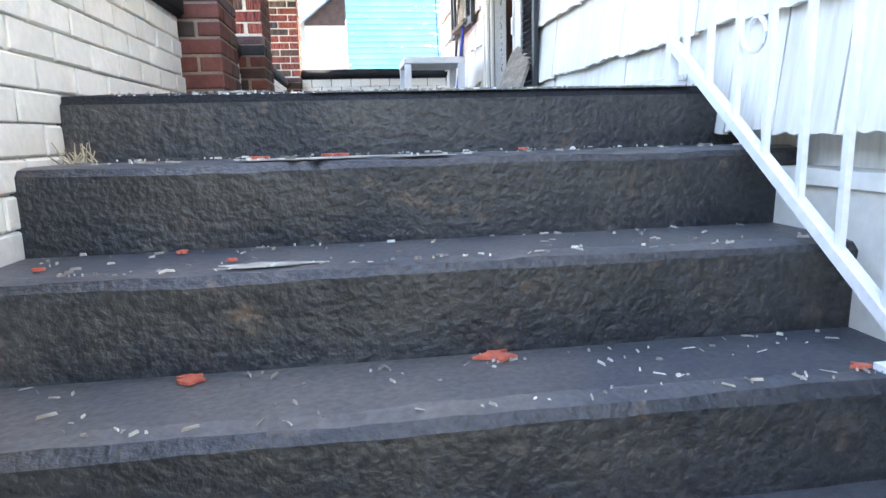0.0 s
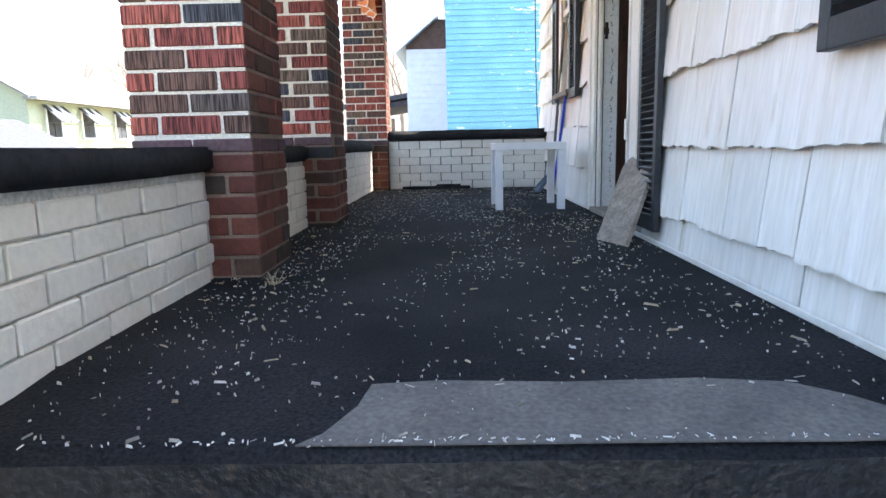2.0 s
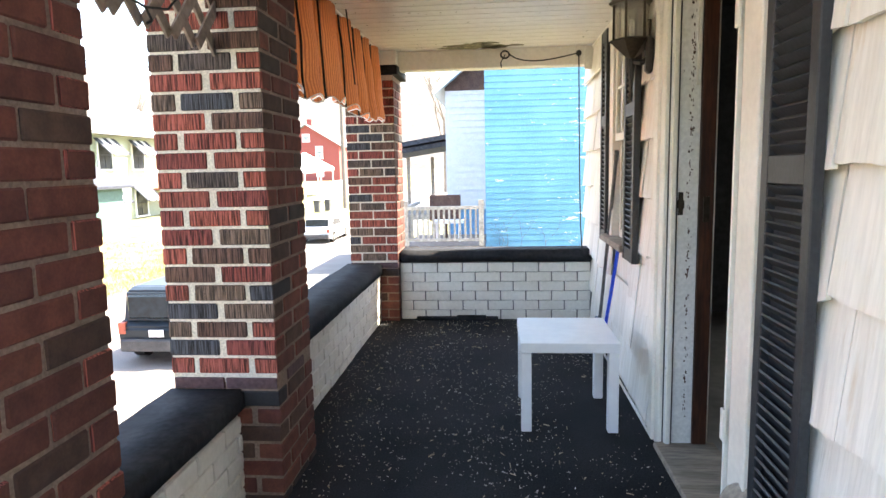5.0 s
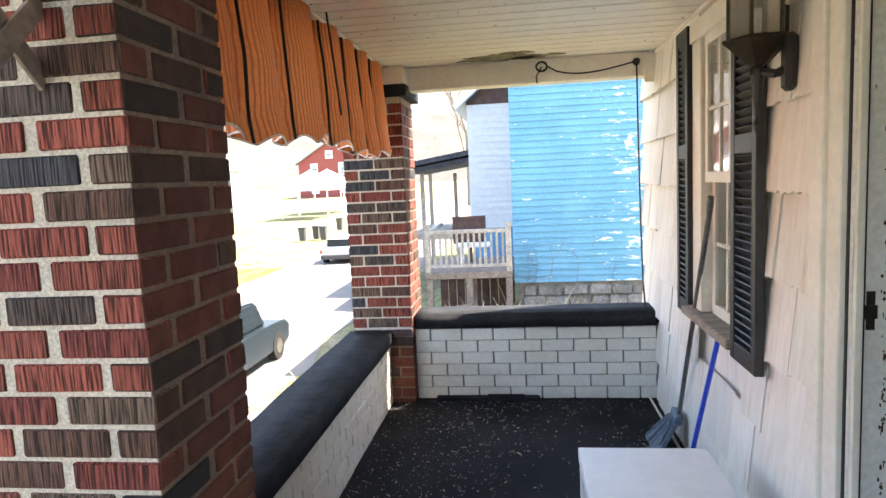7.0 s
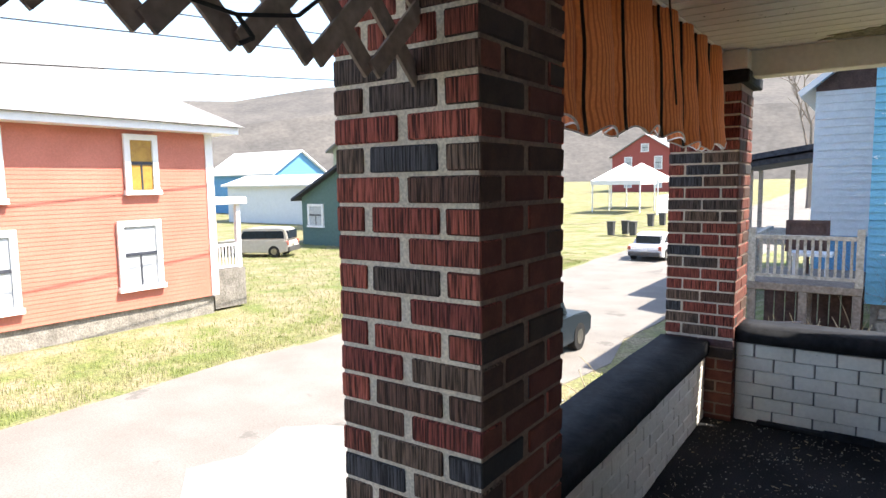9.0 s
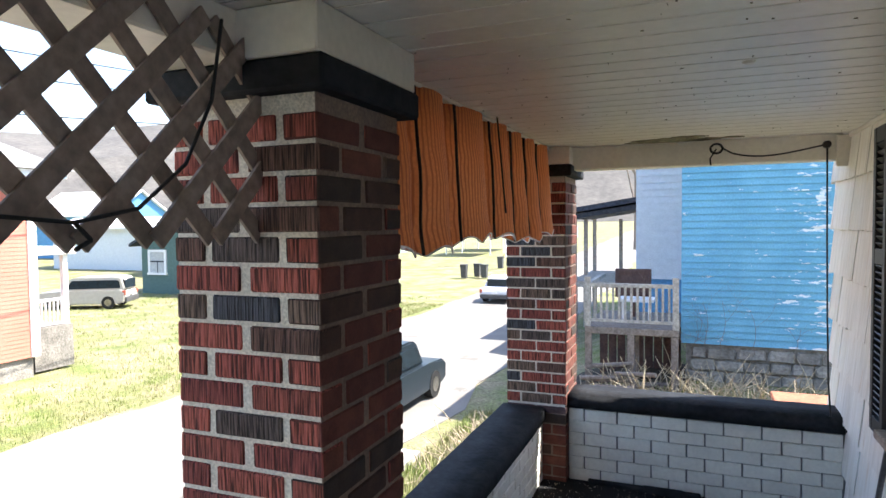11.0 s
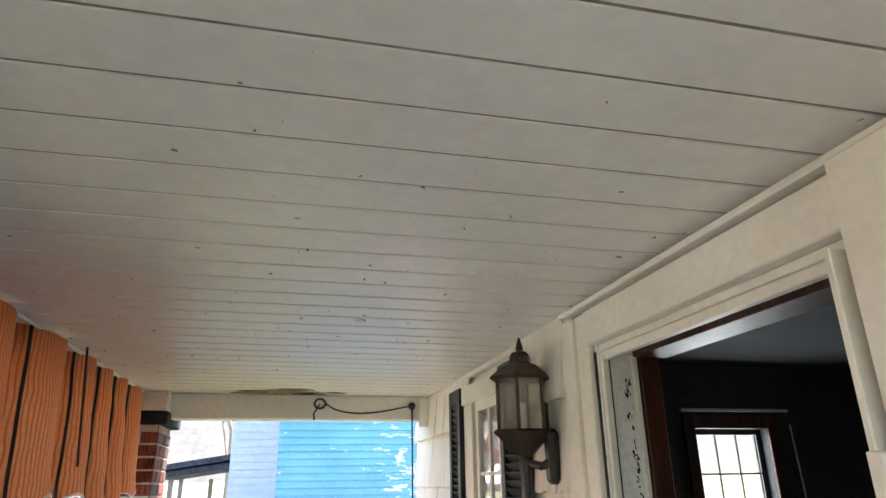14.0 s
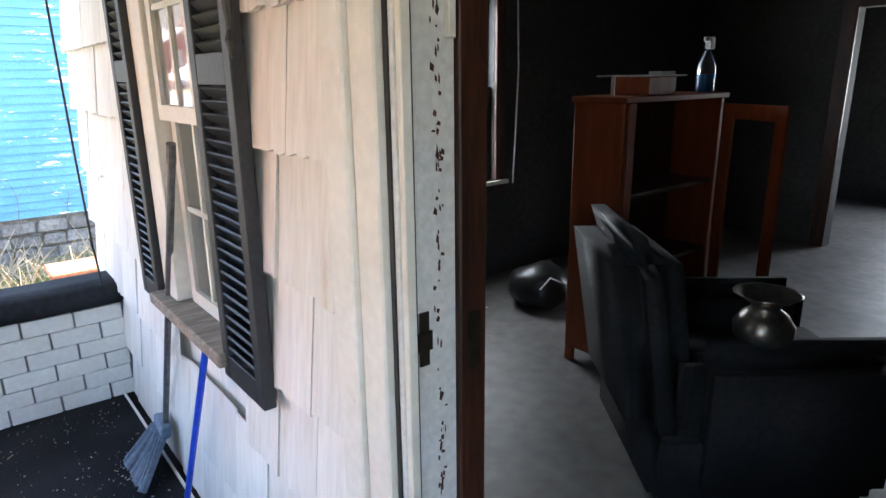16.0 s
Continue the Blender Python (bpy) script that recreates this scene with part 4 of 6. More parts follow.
def window_block(parent, axis, pos, u0, u1, z0, z1, out, pane_mat=None, frame_mat=None):
    """A small sash window on a wall: axis 0 for walls of constant x, 1 for constant y; out is the way outward."""
    pane_mat, frame_mat = pane_mat or M_DARKGLASS, frame_mat or M_WHITE
    f = 0.11

    def b(ua, ub, za, zb, d0, d1):
        lo, hi = sorted((pos + out * d0, pos + out * d1))
        return (lo, hi, ua, ub, za, zb) if axis == 0 else (ua, ub, lo, hi, za, zb)
    w = part("window", boxes(b(u0, u0 + f, z0, z1, 0.0, 0.06), b(u1 - f, u1, z0, z1, 0.0, 0.06), b(u0 + f, u1 - f, z1 - f, z1, 0.0, 0.06), b(u0 - 0.03, u1 + 0.03, z0 - 0.06, z0 + 0.03, 0.0, 0.09)), frame_mat, parent)
    zm = (z0 + z1) / 2
    part("sash", boxes(b(u0 + f, u1 - f, zm - 0.03, zm + 0.03, 0.0, 0.04), b((u0 + u1) / 2 - 0.015, (u0 + u1) / 2 + 0.015, z0 + 0.03, zm - 0.03, 0.0, 0.035)), M_DARKROOF, w)
    part("pane", boxes(b(u0 + f, u1 - f, z0 + 0.03, zm - 0.03, 0.004, 0.02), b(u0 + f, u1 - f, zm + 0.03, z1 - f, 0.004, 0.02)), pane_mat, w)
    return w


def siding_wall(parent, x0, x1, y0, y1, z0, z1, pitch, axis, pos, out, material, lap=0.022):
    """A plain wall block with lapped boards, each an object, on one face."""
    w = part("wall", boxes((x0, x1, y0, y1, z0, z1)), material, parent)
    bm = bmesh.new()
    if axis == 0:
        prism(bm, [(0, 0, 0), (out * lap, 0, 0), (out * 0.003, 0, pitch), (0, 0, pitch)], (0, y1 - y0, 0))
    else:
        prism(bm, [(0, 0, 0), (0, out * lap, 0), (0, out * 0.003, pitch), (0, 0, pitch)], (x1 - x0, 0, 0))
    bmesh.ops.recalc_face_normals(bm, faces=list(bm.faces))
    me = bpy.data.meshes.new("clapboard")
    bm.to_mesh(me)
    bm.free()
    me.materials.append(material)
    z = z0
    while z < z1 - 0.02:
        x, y = (pos, y0) if axis == 0 else (x0, pos)
        piece("clapboard", me, w, x, y, z)
        z += pitch
    return w


def gable_roof(x0, x1, y0, y1, ze, zr, along, over=0.35, t=0.12):
    bm = bmesh.new()
    if along == 1:
        xm = (x0 + x1) / 2
        for s, xe in ((-1, x0), (1, x1)):
            k = (zr - ze) / (xm - x0)
            xo = xe + s * over
            zo = ze - over * k
            prism(bm, [(xo, y0 - over, zo), (xm, y0 - over, zr), (xm, y0 - over, zr + t), (xo, y0 - over, zo + t)], (0, y1 - y0 + 2 * over, 0))
    else:
        ym = (y0 + y1) / 2
        for s, ye in ((-1, y0), (1, y1)):
            k = (zr - ze) / (ym - y0)
            yo = ye + s * over
            zo = ze - over * k
            prism(bm, [(x0 - over, yo, zo), (x0 - over, ym, zr), (x0 - over, ym, zr + t), (x0 - over, yo, zo + t)], (x1 - x0 + 2 * over, 0, 0))
    return bm


# red house across the street
h = thing("red_house", (-14.6, 7, GROUND), "two-storey salmon-red clapboard house with white window trim", "house")
siding_wall(h, -17.6, -11.6, 1.2, 11.75, GROUND + 0.35, 2.62, 0.075, 0, -11.6, 1, M_RED_SIDING, 0.009)
part("foundation", boxes((-17.55, -11.66, 1.25, 11.7, GROUND - 0.1, GROUND + 0.35)), M_STONE, h)
part("corner_board", boxes((-11.60, -11.565, 11.62, 11.79, GROUND + 0.35, 2.62), (-11.72, -11.60, 11.75, 11.79, GROUND + 0.35, 2.62)), M_WHITE, h, "white corner board")
part("eave", boxes((-18.1, -11.15, 0.8, 12.15, 2.62, 2.76)), M_WHITE, h, "white boxed eave")
bm = bmesh.new()
ev = [bm.verts.new(p) for p in ((-18.2, 0.7, 2.765), (-11.05, 0.7, 2.765), (-11.05, 12.25, 2.765), (-18.2, 12.25, 2.765), (-14.6, 4.2, 4.9), (-14.6, 8.8, 4.9))]
for f in ((0, 1, 4), (1, 2, 5, 4), (2, 3, 5), (3, 0, 4, 5), (3, 2, 1, 0)):
    bm.faces.new([ev[i] for i in f])
part("roof", bm, M_ROOF, h, "grey hipped shingle roof")
for u0, u1, z0, z1, pm in ((9.88, 10.54, 1.46, 2.54, M_YELLOWPANE), (9.66, 10.52, -0.36, 0.92, M_CURTAIN_PANE), (7.05, 8.0, -0.45, 0.88, M_CURTAIN_PANE), (7.2, 7.9, 1.36, 2.56, M_DARKGLASS), (4.4, 5.3, -0.45, 0.88, M_DARKGLASS), (4.5, 5.2, 1.36, 2.56, M_DARKGLASS)):
    window_block(h, 0, -11.578, u0, u1, z0, z1, 1, pm)
part("side_porch", boxes((-14.5, -11.75, 11.8, 12.62, GROUND, -0.28)), M_STONE, h, "grey side porch base")
part("porch_roof", boxes((-14.5, -11.7, 11.8, 12.72, 1.14, 1.30), bev=0.02), M_WHITE, h, "white flat side porch roof")
part("porch_post", boxes((-11.92, -11.82, 12.5, 12.6, -0.28, 1.14)), M_WHITE, h)
for i in range(8):
    part("baluster", boxes((-11.88, -11.85, 11.86 + 0.085 * i, 11.885 + 0.085 * i, -0.22, 0.22)), M_WHITE, h)
part("porch_rail", boxes((-11.9, -11.83, 11.8, 12.5, 0.22, 0.27), (-11.9, -11.83, 11.8, 12.5, -0.26, -0.22)), M_WHITE, h)

# blue clapboard house beside the porch
BY = 13.5
h = thing("blue_house", (3.2, 17, GROUND), "tall blue clapboard house with peeling white patches", "house")
siding_wall(h, -0.09, 6.5, BY, 22, -0.12, 3.95, 0.1005, 1, BY, -1, M_BLUE_SIDING)
part("foundation", boxes((-0.02, 6.45, BY + 0.03, 21.9, GROUND - 0.1, -0.125)), M_STONE, h, "rough grey stone foundation")
stone = [piece_mesh("foundation_stone", 0.30, 0.08, 0.16, 0.022, M_STONE, 200 + i, 0.014) for i in range(5)]
rng = random.Random(41)
for r in range(6):
    x = -0.06 + rng.uniform(0.0, 0.15)
    while x < 3.4:
        w = rng.uniform(0.2, 0.42)
        ob = piece("foundation_stone", rng.choice(stone), h, x + w / 2, BY + 0.02, GROUND + 0.0 + r * 0.172, rng.uniform(-3, 3), 0, rng.uniform(-3, 3))
        ob.scale = (w / 0.32, 1, rng.uniform(0.88, 1.05))
        x += w
# roof and eave out of view, their height set for the shadow on the road
part("roof", gable_roof(-0.09, 6.5, BY, 22, 4.05, 5.6, 1, 0.06), M_ROOF, h)

# white house with brown gable and porch
WY = 18.0
h = thing("white_house", (-0.6, 22, GROUND), "white clapboard house with brown gable and side porch", "house")
siding_wall(h, -1.11, -0.12, WY, 27, 0.42, 3.2, 0.15, 1, WY, -1, M_WHITE_SIDING)
part("foundation", boxes((-1.08, -0.12, WY + 0.04, 26.9, GROUND - 0.1, 0.42)), M_SKYBLUE, h, "blue painted basement wall")
bm = bmesh.new()
prism(bm, [(-1.11, WY - 0.02, 3.21), (-0.12, WY - 0.02, 3.21), (-0.12, WY - 0.02, 3.9), (-0.35, WY - 0.02, 3.9), (-1.11, WY - 0.02, 3.3)], (0, 0.3, 0))
part("gable", bm, M_BROWN, h, "dark brown shingled gable")
bm = bmesh.new()
prism(bm, [(-1.35, WY - 0.25, 3.1), (-0.3, WY - 0.25, 3.95), (-0.3, WY - 0.25, 4.08), (-1.4, WY - 0.25, 3.2)], (0, 9.5, 0))
part("roof", bm, M_WHITE, h, "pale roof edge")
bm = bmesh.new()
prism(bm, [(-2.75, WY + 1.0, 1.75), (-1.11, WY + 1.0, 1.98), (-1.11, WY + 4.5, 1.98), (-2.75, WY + 4.5, 1.75)], (0, 0, 0.12))
prism(bm, [(-2.85, WY + 0.9, 1.88), (-1.11, WY + 0.9, 2.15), (-1.11, WY + 4.6, 2.15), (-2.85, WY + 4.6, 1.88)], (0, 0, 0.12))
part("porch_roof", bm, M_DARKROOF, h, "dark porch roof")
part("porch_floor", boxes((-2.75, -1.11, WY + 1.0, WY + 4.5, 0.1, 0.24)), M_DECKWOOD, h)
for px, py in ((-2.65, 1.1), (-2.65, 2.8), (-2.65, 4.4), (-1.9, 4.4), (-1.2, 4.4)):
    part("porch_post", boxes((px - 0.05, px + 0.05, WY + py - 0.05, WY + py + 0.05, 0.24, 1.76)), M_DECKWOOD, h)
    part("porch_pier", boxes((px - 0.06, px + 0.06, WY + py - 0.06, WY + py + 0.06, GROUND - 0.1, 0.1)), M_DECKWOOD, h)

# bare soil under the deck, the shade there put into its colour
bm = bmesh.new()
rows = [[bm.verts.new((x, y, bank(x, y) - 0.03 + 0.03 * noise.noise((x * 2, y * 2, 0)))) for x in [-1.75 + 0.15 * i for i in range(13)]] for y in [11.7 + 0.2 * j for j in range(15)]]
for a, b in zip(rows[:-1], rows[1:]):
    for i in range(12):
        bm.faces.new((a[i], a[i + 1], b[i + 1], b[i]))
structure("ground_under_deck", bm, M_SHADED_SOIL, "bare soil and leaf litter under the deck, darkened for shade", "ground")
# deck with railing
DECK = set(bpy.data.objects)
d = thing("deck", (-0.7, 13.2, GROUND), "small raised grey wooden deck with picket railing", "deck")
part("platform", boxes((-1.35, -0.1, 12.5, 14.2, 0.02, 0.12), bev=0.01), M_BARK, d)
for px, py in ((-1.3, 12.55), (-0.72, 12.55), (-0.15, 12.55), (-1.3, 14.1), (-0.72, 13.3)):
    part("post", boxes((px - 0.045, px + 0.045, py - 0.045, py + 0.045, GROUND - 0.25, 0.02)), M_BARK, d)
# dark boards added behind the posts to stand in for shade under the deck
me = piece_mesh("shade_board", 0.125, 0.03, 1.1, 0.0, M_BROWN, 4)
for i in range(9):
    piece("shade_board", me, d, -1.28 + i * 0.14, 14.0, GROUND + 0.5)
part("rail", boxes((-1.35, -0.1, 12.50, 12.58, 0.68, 0.73), (-1.35, -0.1, 12.51, 12.56, 0.19, 0.23)), M_DECKWOOD, d)
part("rail", boxes((-1.35, -1.28, 12.58, 14.2, 0.68, 0.73)), M_DECKWOOD, d)
me = piece_mesh("baluster", 0.032, 0.03, 0.45, 0.0, M_DECKWOOD, 1)
for i in range(15):
    piece("baluster", me, d, -1.29 + i * 0.082, 12.54, 0.455)
for px in (-1.31, -0.14):
    part("newel", boxes((px - 0.04, px + 0.04, 12.495, 12.585, 0.12, 0.82)), M_DECKWOOD, d)
bm = boxes((-0.95, -0.45, 13.0, 13.4, 0.42, 0.46), (-0.9, -0.87, 13.05, 13.08, 0.12, 0.42), (-0.53, -0.5, 13.05, 13.08, 0.12, 0.42), (-0.9, -0.87, 13.32, 13.35, 0.12, 0.42), (-0.53, -0.5, 13.32, 13.35, 0.12, 0.42))
solo("patio_table", bm, M_WHITE, "small white patio table on the deck", "table")
solo("picture_frame", boxes((-1.05, -0.52, 13.6, 13.64, 0.42, 0.86), (-1.05, -1.0, 13.57, 13.6, 0.42, 0.86), (-0.57, -0.52, 13.57, 13.6, 0.42, 0.86), (-1.0, -0.57, 13.57, 13.6, 0.81, 0.86), (-0.8, -0.75, 13.58, 13.62, 0.12, 0.42)), M_BROWN, "brown framed panel standing on the deck", "panel")
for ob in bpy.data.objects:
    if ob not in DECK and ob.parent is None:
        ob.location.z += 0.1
bm = boxes((0.80, 1.30, 9.9, 10.25, -0.32, 0.0), (0.77, 1.33, 9.87, 10.28, 0.0, 0.05), bev=0.012)
planter = solo("planter_box", bm, M_TERRA, "orange terracotta planter on a stump among dry stems", "planter")
solo("tree_stump", boxes((0.75, 1.35, 9.85, 10.3, GROUND - 0.06, -0.32), bev=0.03), M_BARK, "weathered block under the planter", "stump")


def car(x, y, rz, L, W, H, colour, label, suv=True, wheel=0.22):
    c = thing("car", (x, y, GROUND - 0.035), label, "car")
    body_m = paint("car_paint", colour)
    z0 = GROUND - 0.035

    def prof(pts, w, name, m, inset=0.0):
        bm = bmesh.new()
        prism(bm, [(px * L, -w / 2, z0 + pz * H) for px, pz in pts], (0, w, 0))
        bevel(bm, 0.03, 2)
        return part(name, bm, m, c2, smooth=False)
    c2 = c
    BASE[c.name] = (0, 0, z0)
    body = prof([(-0.49, 0.2), (-0.40, 0.15), (0.42, 0.15), (0.49, 0.22), (0.5, 0.45), (0.46, 0.53), (0.22, 0.58), (-0.46, 0.6), (-0.5, 0.5)], W, "body", body_m)
    if suv:
        cab = [(0.22, 0.575), (0.12, 0.95), (0.06, 0.99), (-0.40, 1.0), (-0.455, 0.96), (-0.49, 0.59)]
        gl = [(0.19, 0.60), (0.105, 0.92), (-0.40, 0.93), (-0.44, 0.90), (-0.455, 0.62)]
    else:
        cab = [(0.24, 0.575), (0.08, 0.96), (0.0, 1.0), (-0.2, 0.99), (-0.36, 0.63), (-0.4, 0.59)]
        gl = [(0.2, 0.60), (0.07, 0.92), (-0.2, 0.94), (-0.33, 0.64)]
    prof(cab, W * 0.86, "cabin", body_m)
    prof(gl, W * 0.88, "side_window", M_CARGLASS)
    zb = z0 + H * 0.62
    part("rear_window", boxes((-0.497 * L if suv else -0.36 * L, -0.44 * L if suv else -0.27 * L, -W * 0.36, W * 0.36, zb, z0 + H * 0.92), bev=0.02), M_CARGLASS, c)
    for s in (-1, 1):
        part("tail_light", boxes((-0.503 * L, -0.47 * L, s * W * 0.49 - 0.1 * (s > 0), s * W * 0.49 + 0.1 * (s < 0), z0 + H * 0.42, z0 + H * 0.57), bev=0.01), M_CHIP_RED, c, "red tail light")
        part("head_light", boxes((0.47 * L, 0.505 * L, s * W * 0.47 - 0.2 * (s > 0), s * W * 0.47 + 0.2 * (s < 0), z0 + H * 0.36, z0 + H * 0.46), bev=0.01), M_CURTAIN_PANE, c, "clear head light")
        for px in (-0.31, 0.31):
            yy = s * (W / 2 - 0.06)
            bm = bmesh.new()
            tube(bm, (px * L, yy - 0.07, z0 + wheel), (px * L, yy + 0.07, z0 + wheel), wheel, n=20)
            wh = part("wheel", bm, M_TYRE, c)
            bm = bmesh.new()
            tube(bm, (px * L, yy - 0.076, z0 + wheel), (px * L, yy + 0.076, z0 + wheel), wheel * 0.55, n=12)
            part("rim", bm, M_PEWTER, wh)
    part("bumper", boxes((-0.52 * L, -0.47 * L, -W * 0.46, W * 0.46, z0 + H * 0.2, z0 + H * 0.36), bev=0.02), M_BIN, c)
    part("number_plate", boxes((-0.524 * L, -0.518 * L, -0.1, 0.1, z0 + H * 0.4, z0 + H * 0.49)), M_WHITE, c)
    c.matrix_basis = pose(x, y, z0 + (rise(y) - GROUND), 0, 0, rz)
    return c


car(-4.42, 12.1, 90, 2.75, 1.15, 1.05, (0.018, 0.026, 0.034), "dark grey-blue SUV parked by the kerb")
car(-6.4, 26.0, 90, 2.9, 1.15, 0.9, (0.7, 0.7, 0.72), "white saloon car parked in the street", suv=False, wheel=0.2)
car(-19.8, 19.4, 207, 2.95, 1.18, 1.1, (0.42, 0.40, 0.36), "silver SUV parked on the grass across the street")


def plain_house(name, x0, x1, y0, y1, ze, zr, along, wall_m, roof_m, label, wins=(), chimney=False, z0=None):
    zb = rise((y0 + y1) / 2) if z0 is None else z0
    hh = thing(name, ((x0 + x1) / 2, (y0 + y1) / 2, zb), label, "house")
    bm = boxes((x0, x1, y0, y1, zb - 0.3, ze))
    if along == 1:
        for ya in (y0, y1 - 0.2):
            prism(bm, [(x0, ya, ze), (x1, ya, ze), ((x0 + x1) / 2, ya, zr)], (0, 0.2, 0))
    else:
        for xa in (x0, x1 - 0.2):
            prism(bm, [(xa, y0, ze), (xa, y1, ze), (xa, (y0 + y1) / 2, zr)], (0.2, 0, 0))
    part("wall", bm, wall_m, hh)
    part("roof", gable_roof(x0, x1, y0, y1, ze, zr, along), roof_m, hh)
    for ax, pos, u0, u1, za, zb2, out, pm in wins:
        window_block(hh, ax, pos, u0, u1, za, zb2, out, pm)
    if chimney:
        part("chimney", boxes(((x0 + x1) / 2 - 0.3, (x0 + x1) / 2 + 0.3, y0 + 1.5, y0 + 2.1, zr - 0.5, zr + 0.9)), M_PINKBRICK, hh)
    return hh


plain_house("teal_house", -21.8, -16.6, 23.6, 29.7, 1.0, 2.3, 1, M_TEAL, M_DARKROOF, "small teal-green house with dark gable roof",
            [(1, 23.6, -21.4, -20.4, -0.3, 0.7, -1, M_CURTAIN_PANE), (1, 23.6, -19.2, -18.2, 0.1, 1.2, -1, M_CURTAIN_PANE)])
plain_house("bright_blue_house", -52, -43, 40, 46, 2.7, 4.6, 0, M_SKYBLUE, M_CANVAS, "bright blue house with pale roof far off",
            [(0, -43, 41, 42.2, 1.2, 2.3, 1, M_DARKGLASS), (0, -43, 44, 45.2, 1.2, 2.3, 1, M_DARKGLASS)])
plain_house("white_long_house", -40, -27, 33, 37, 1.6, 2.2, 0, M_WHITE_SIDING, M_CANVAS, "long low white building across the street")
aw = plain_house("awning_house", -28, -20, 32, 42, 3.7, 6.0, 1, M_CREAM, M_ROOF, "cream house with dark striped awnings across the street",
                 [(0, -20, ya, ya + 1.3, za, za + 1.5, 1, M_DARKGLASS) for ya in (33.2, 36.2, 39.6) for za in (1.7, -0.9)])
part("eave", boxes((-19.98, -19.3, 31.7, 42.3, 3.45, 3.6)), M_ROOF, aw, "grey boxed eave")
for ya in (33.0, 36.0, 39.4):
    for za in (3.25, 0.75):
        for k in range(5):
            bm = bmesh.new()
            y0 = ya + k * 0.34
            prism(bm, [(-19.95, y0, za), (-19.95, y0 + 0.34, za), (-19.1, y0 + 0.34, za - 0.8), (-19.1, y0, za - 0.8)], (0, 0, 0.05))
            part("awning_strip", bm, M_WHITE if k % 2 else M_DARKROOF, aw)
part("porch_roof", boxes((-19.95, -17.8, 37.7, 39.2, 0.5, 0.62), bev=0.02), M_TERRA, aw, "small reddish porch hood")
part("porch_fence", boxes((-18.1, -18.0, 36, 40, -0.7, -0.62), (-18.1, -18.0, 36, 40, -1.15, -1.08)), M_DECKWOOD, aw)
for i in range(16):
    part("baluster", boxes((-18.08, -18.02, 36.05 + 0.26 * i, 36.13 + 0.26 * i, -1.12, -0.66)), M_DECKWOOD, aw)
plain_house("mint_house", -28, -22, 44.5, 51, 3.3, 5.4, 1, M_MINT, M_MINT, "pale green house with white porch along the street",
            [(0, -22, 45.4, 46.6, 1.6, 2.9, 1, M_DARKGLASS), (0, -22, 48.4, 49.6, 1.6, 2.9, 1, M_DARKGLASS), (0, -22, 48.4, 49.6, -0.4, 0.9, 1, M_DARKGLASS)])
plain_house("red_brick_house", -29.0, -20.5, 84, 96, 4.7, 7.3, 1, M_PINKBRICK, M_ROOF, "two-storey red brick house with white windows up the street",
            [(1, 84, -27.4, -26.4, 3.0, 4.6, -1, M_CURTAIN_PANE), (1, 84, -23.6, -22.6, 3.0, 4.6, -1, M_CURTAIN_PANE), (1, 84, -25.3, -24.3, 5.2, 6.2, -1, M_CURTAIN_PANE), (1, 84, -27.4, -26.4, 0.7, 2.0, -1, M_CURTAIN_PANE), (1, 84, -23.6, -22.6, 0.7, 2.0, -1, M_CURTAIN_PANE)], chimney=True)


def tent(x, y, w, label):
    zb = rise(y)
    t = thing("canopy_tent", (x, y, zb), label, "tent", "white canopy tents")
    for sx in (-1, 1):
        for sy in (-1, 1):
            part("pole", boxes((x + sx * w / 2 - 0.04, x + sx * w / 2 + 0.04, y + sy * w / 2 - 0.04, y + sy * w / 2 + 0.04, zb, zb + 2.2)), M_WHITE, t)
    bm = bmesh.new()
    q = w / 2 + 0.1
    c = [bm.verts.new((x + a, y + b, zb + z)) for a, b, z in ((-q, -q, 1.95), (q, -q, 1.95), (q, q, 1.95), (-q, q, 1.95), (-q, -q, 2.25), (q, -q, 2.25), (q, q, 2.25), (-q, q, 2.25), (0, 0, 3.5))]
    for i in range(4):
        j = (i + 1) % 4
        bm.faces.new((c[i], c[j], c[4 + j], c[4 + i]))
        bm.faces.new((c[4 + i], c[4 + j], c[8]))
    part("canopy", bm, M_CANVAS, t, "white canvas canopy")


tent(-15.3, 48.5, 3.4, "white peaked canopy tent in a yard")
tent(-15.6, 53.5, 3.6, "taller white peaked canopy tent behind")
f = thing("picket_fence", (-11.8, 60, rise(50)), "white picket fence along the street", "fence")
me = piece_mesh("picket", 0.05, 0.16, 1.3, 0.0, M_WHITE, 2)
for i in range(70):
    yy = 46 + i * 0.42
    piece("picket", me, f, -12.2, yy, rise(yy) + 0.62)
part("rail", boxes((-12.25, -12.22, 46, 75, rise(60) + 0.35, rise(60) + 0.42)), M_WHITE, f)
rng = random.Random(9)
binp = None
for bx, by in ((-10.6, 33.0), (-10.1, 33.6), (-9.6, 33.2), (-10.2, 38.0), (-9.8, 38.8)):
    zb = rise(by)
    b = thing("wheelie_bin", (bx, by, zb), "grey wheeled refuse bin at the kerb", "bin", "refuse bins")
    bm = bmesh.new()
    lathe(bm, (bx, by, zb), [(0.18, 0.0), (0.22, 0.62)], 4, 0.785)
    part("tub", bm, M_BIN, b)
    part("lid", boxes((bx - 0.18, bx + 0.18, by - 0.18, by + 0.18, zb + 0.621, zb + 0.67), bev=0.012), M_BIN, b)


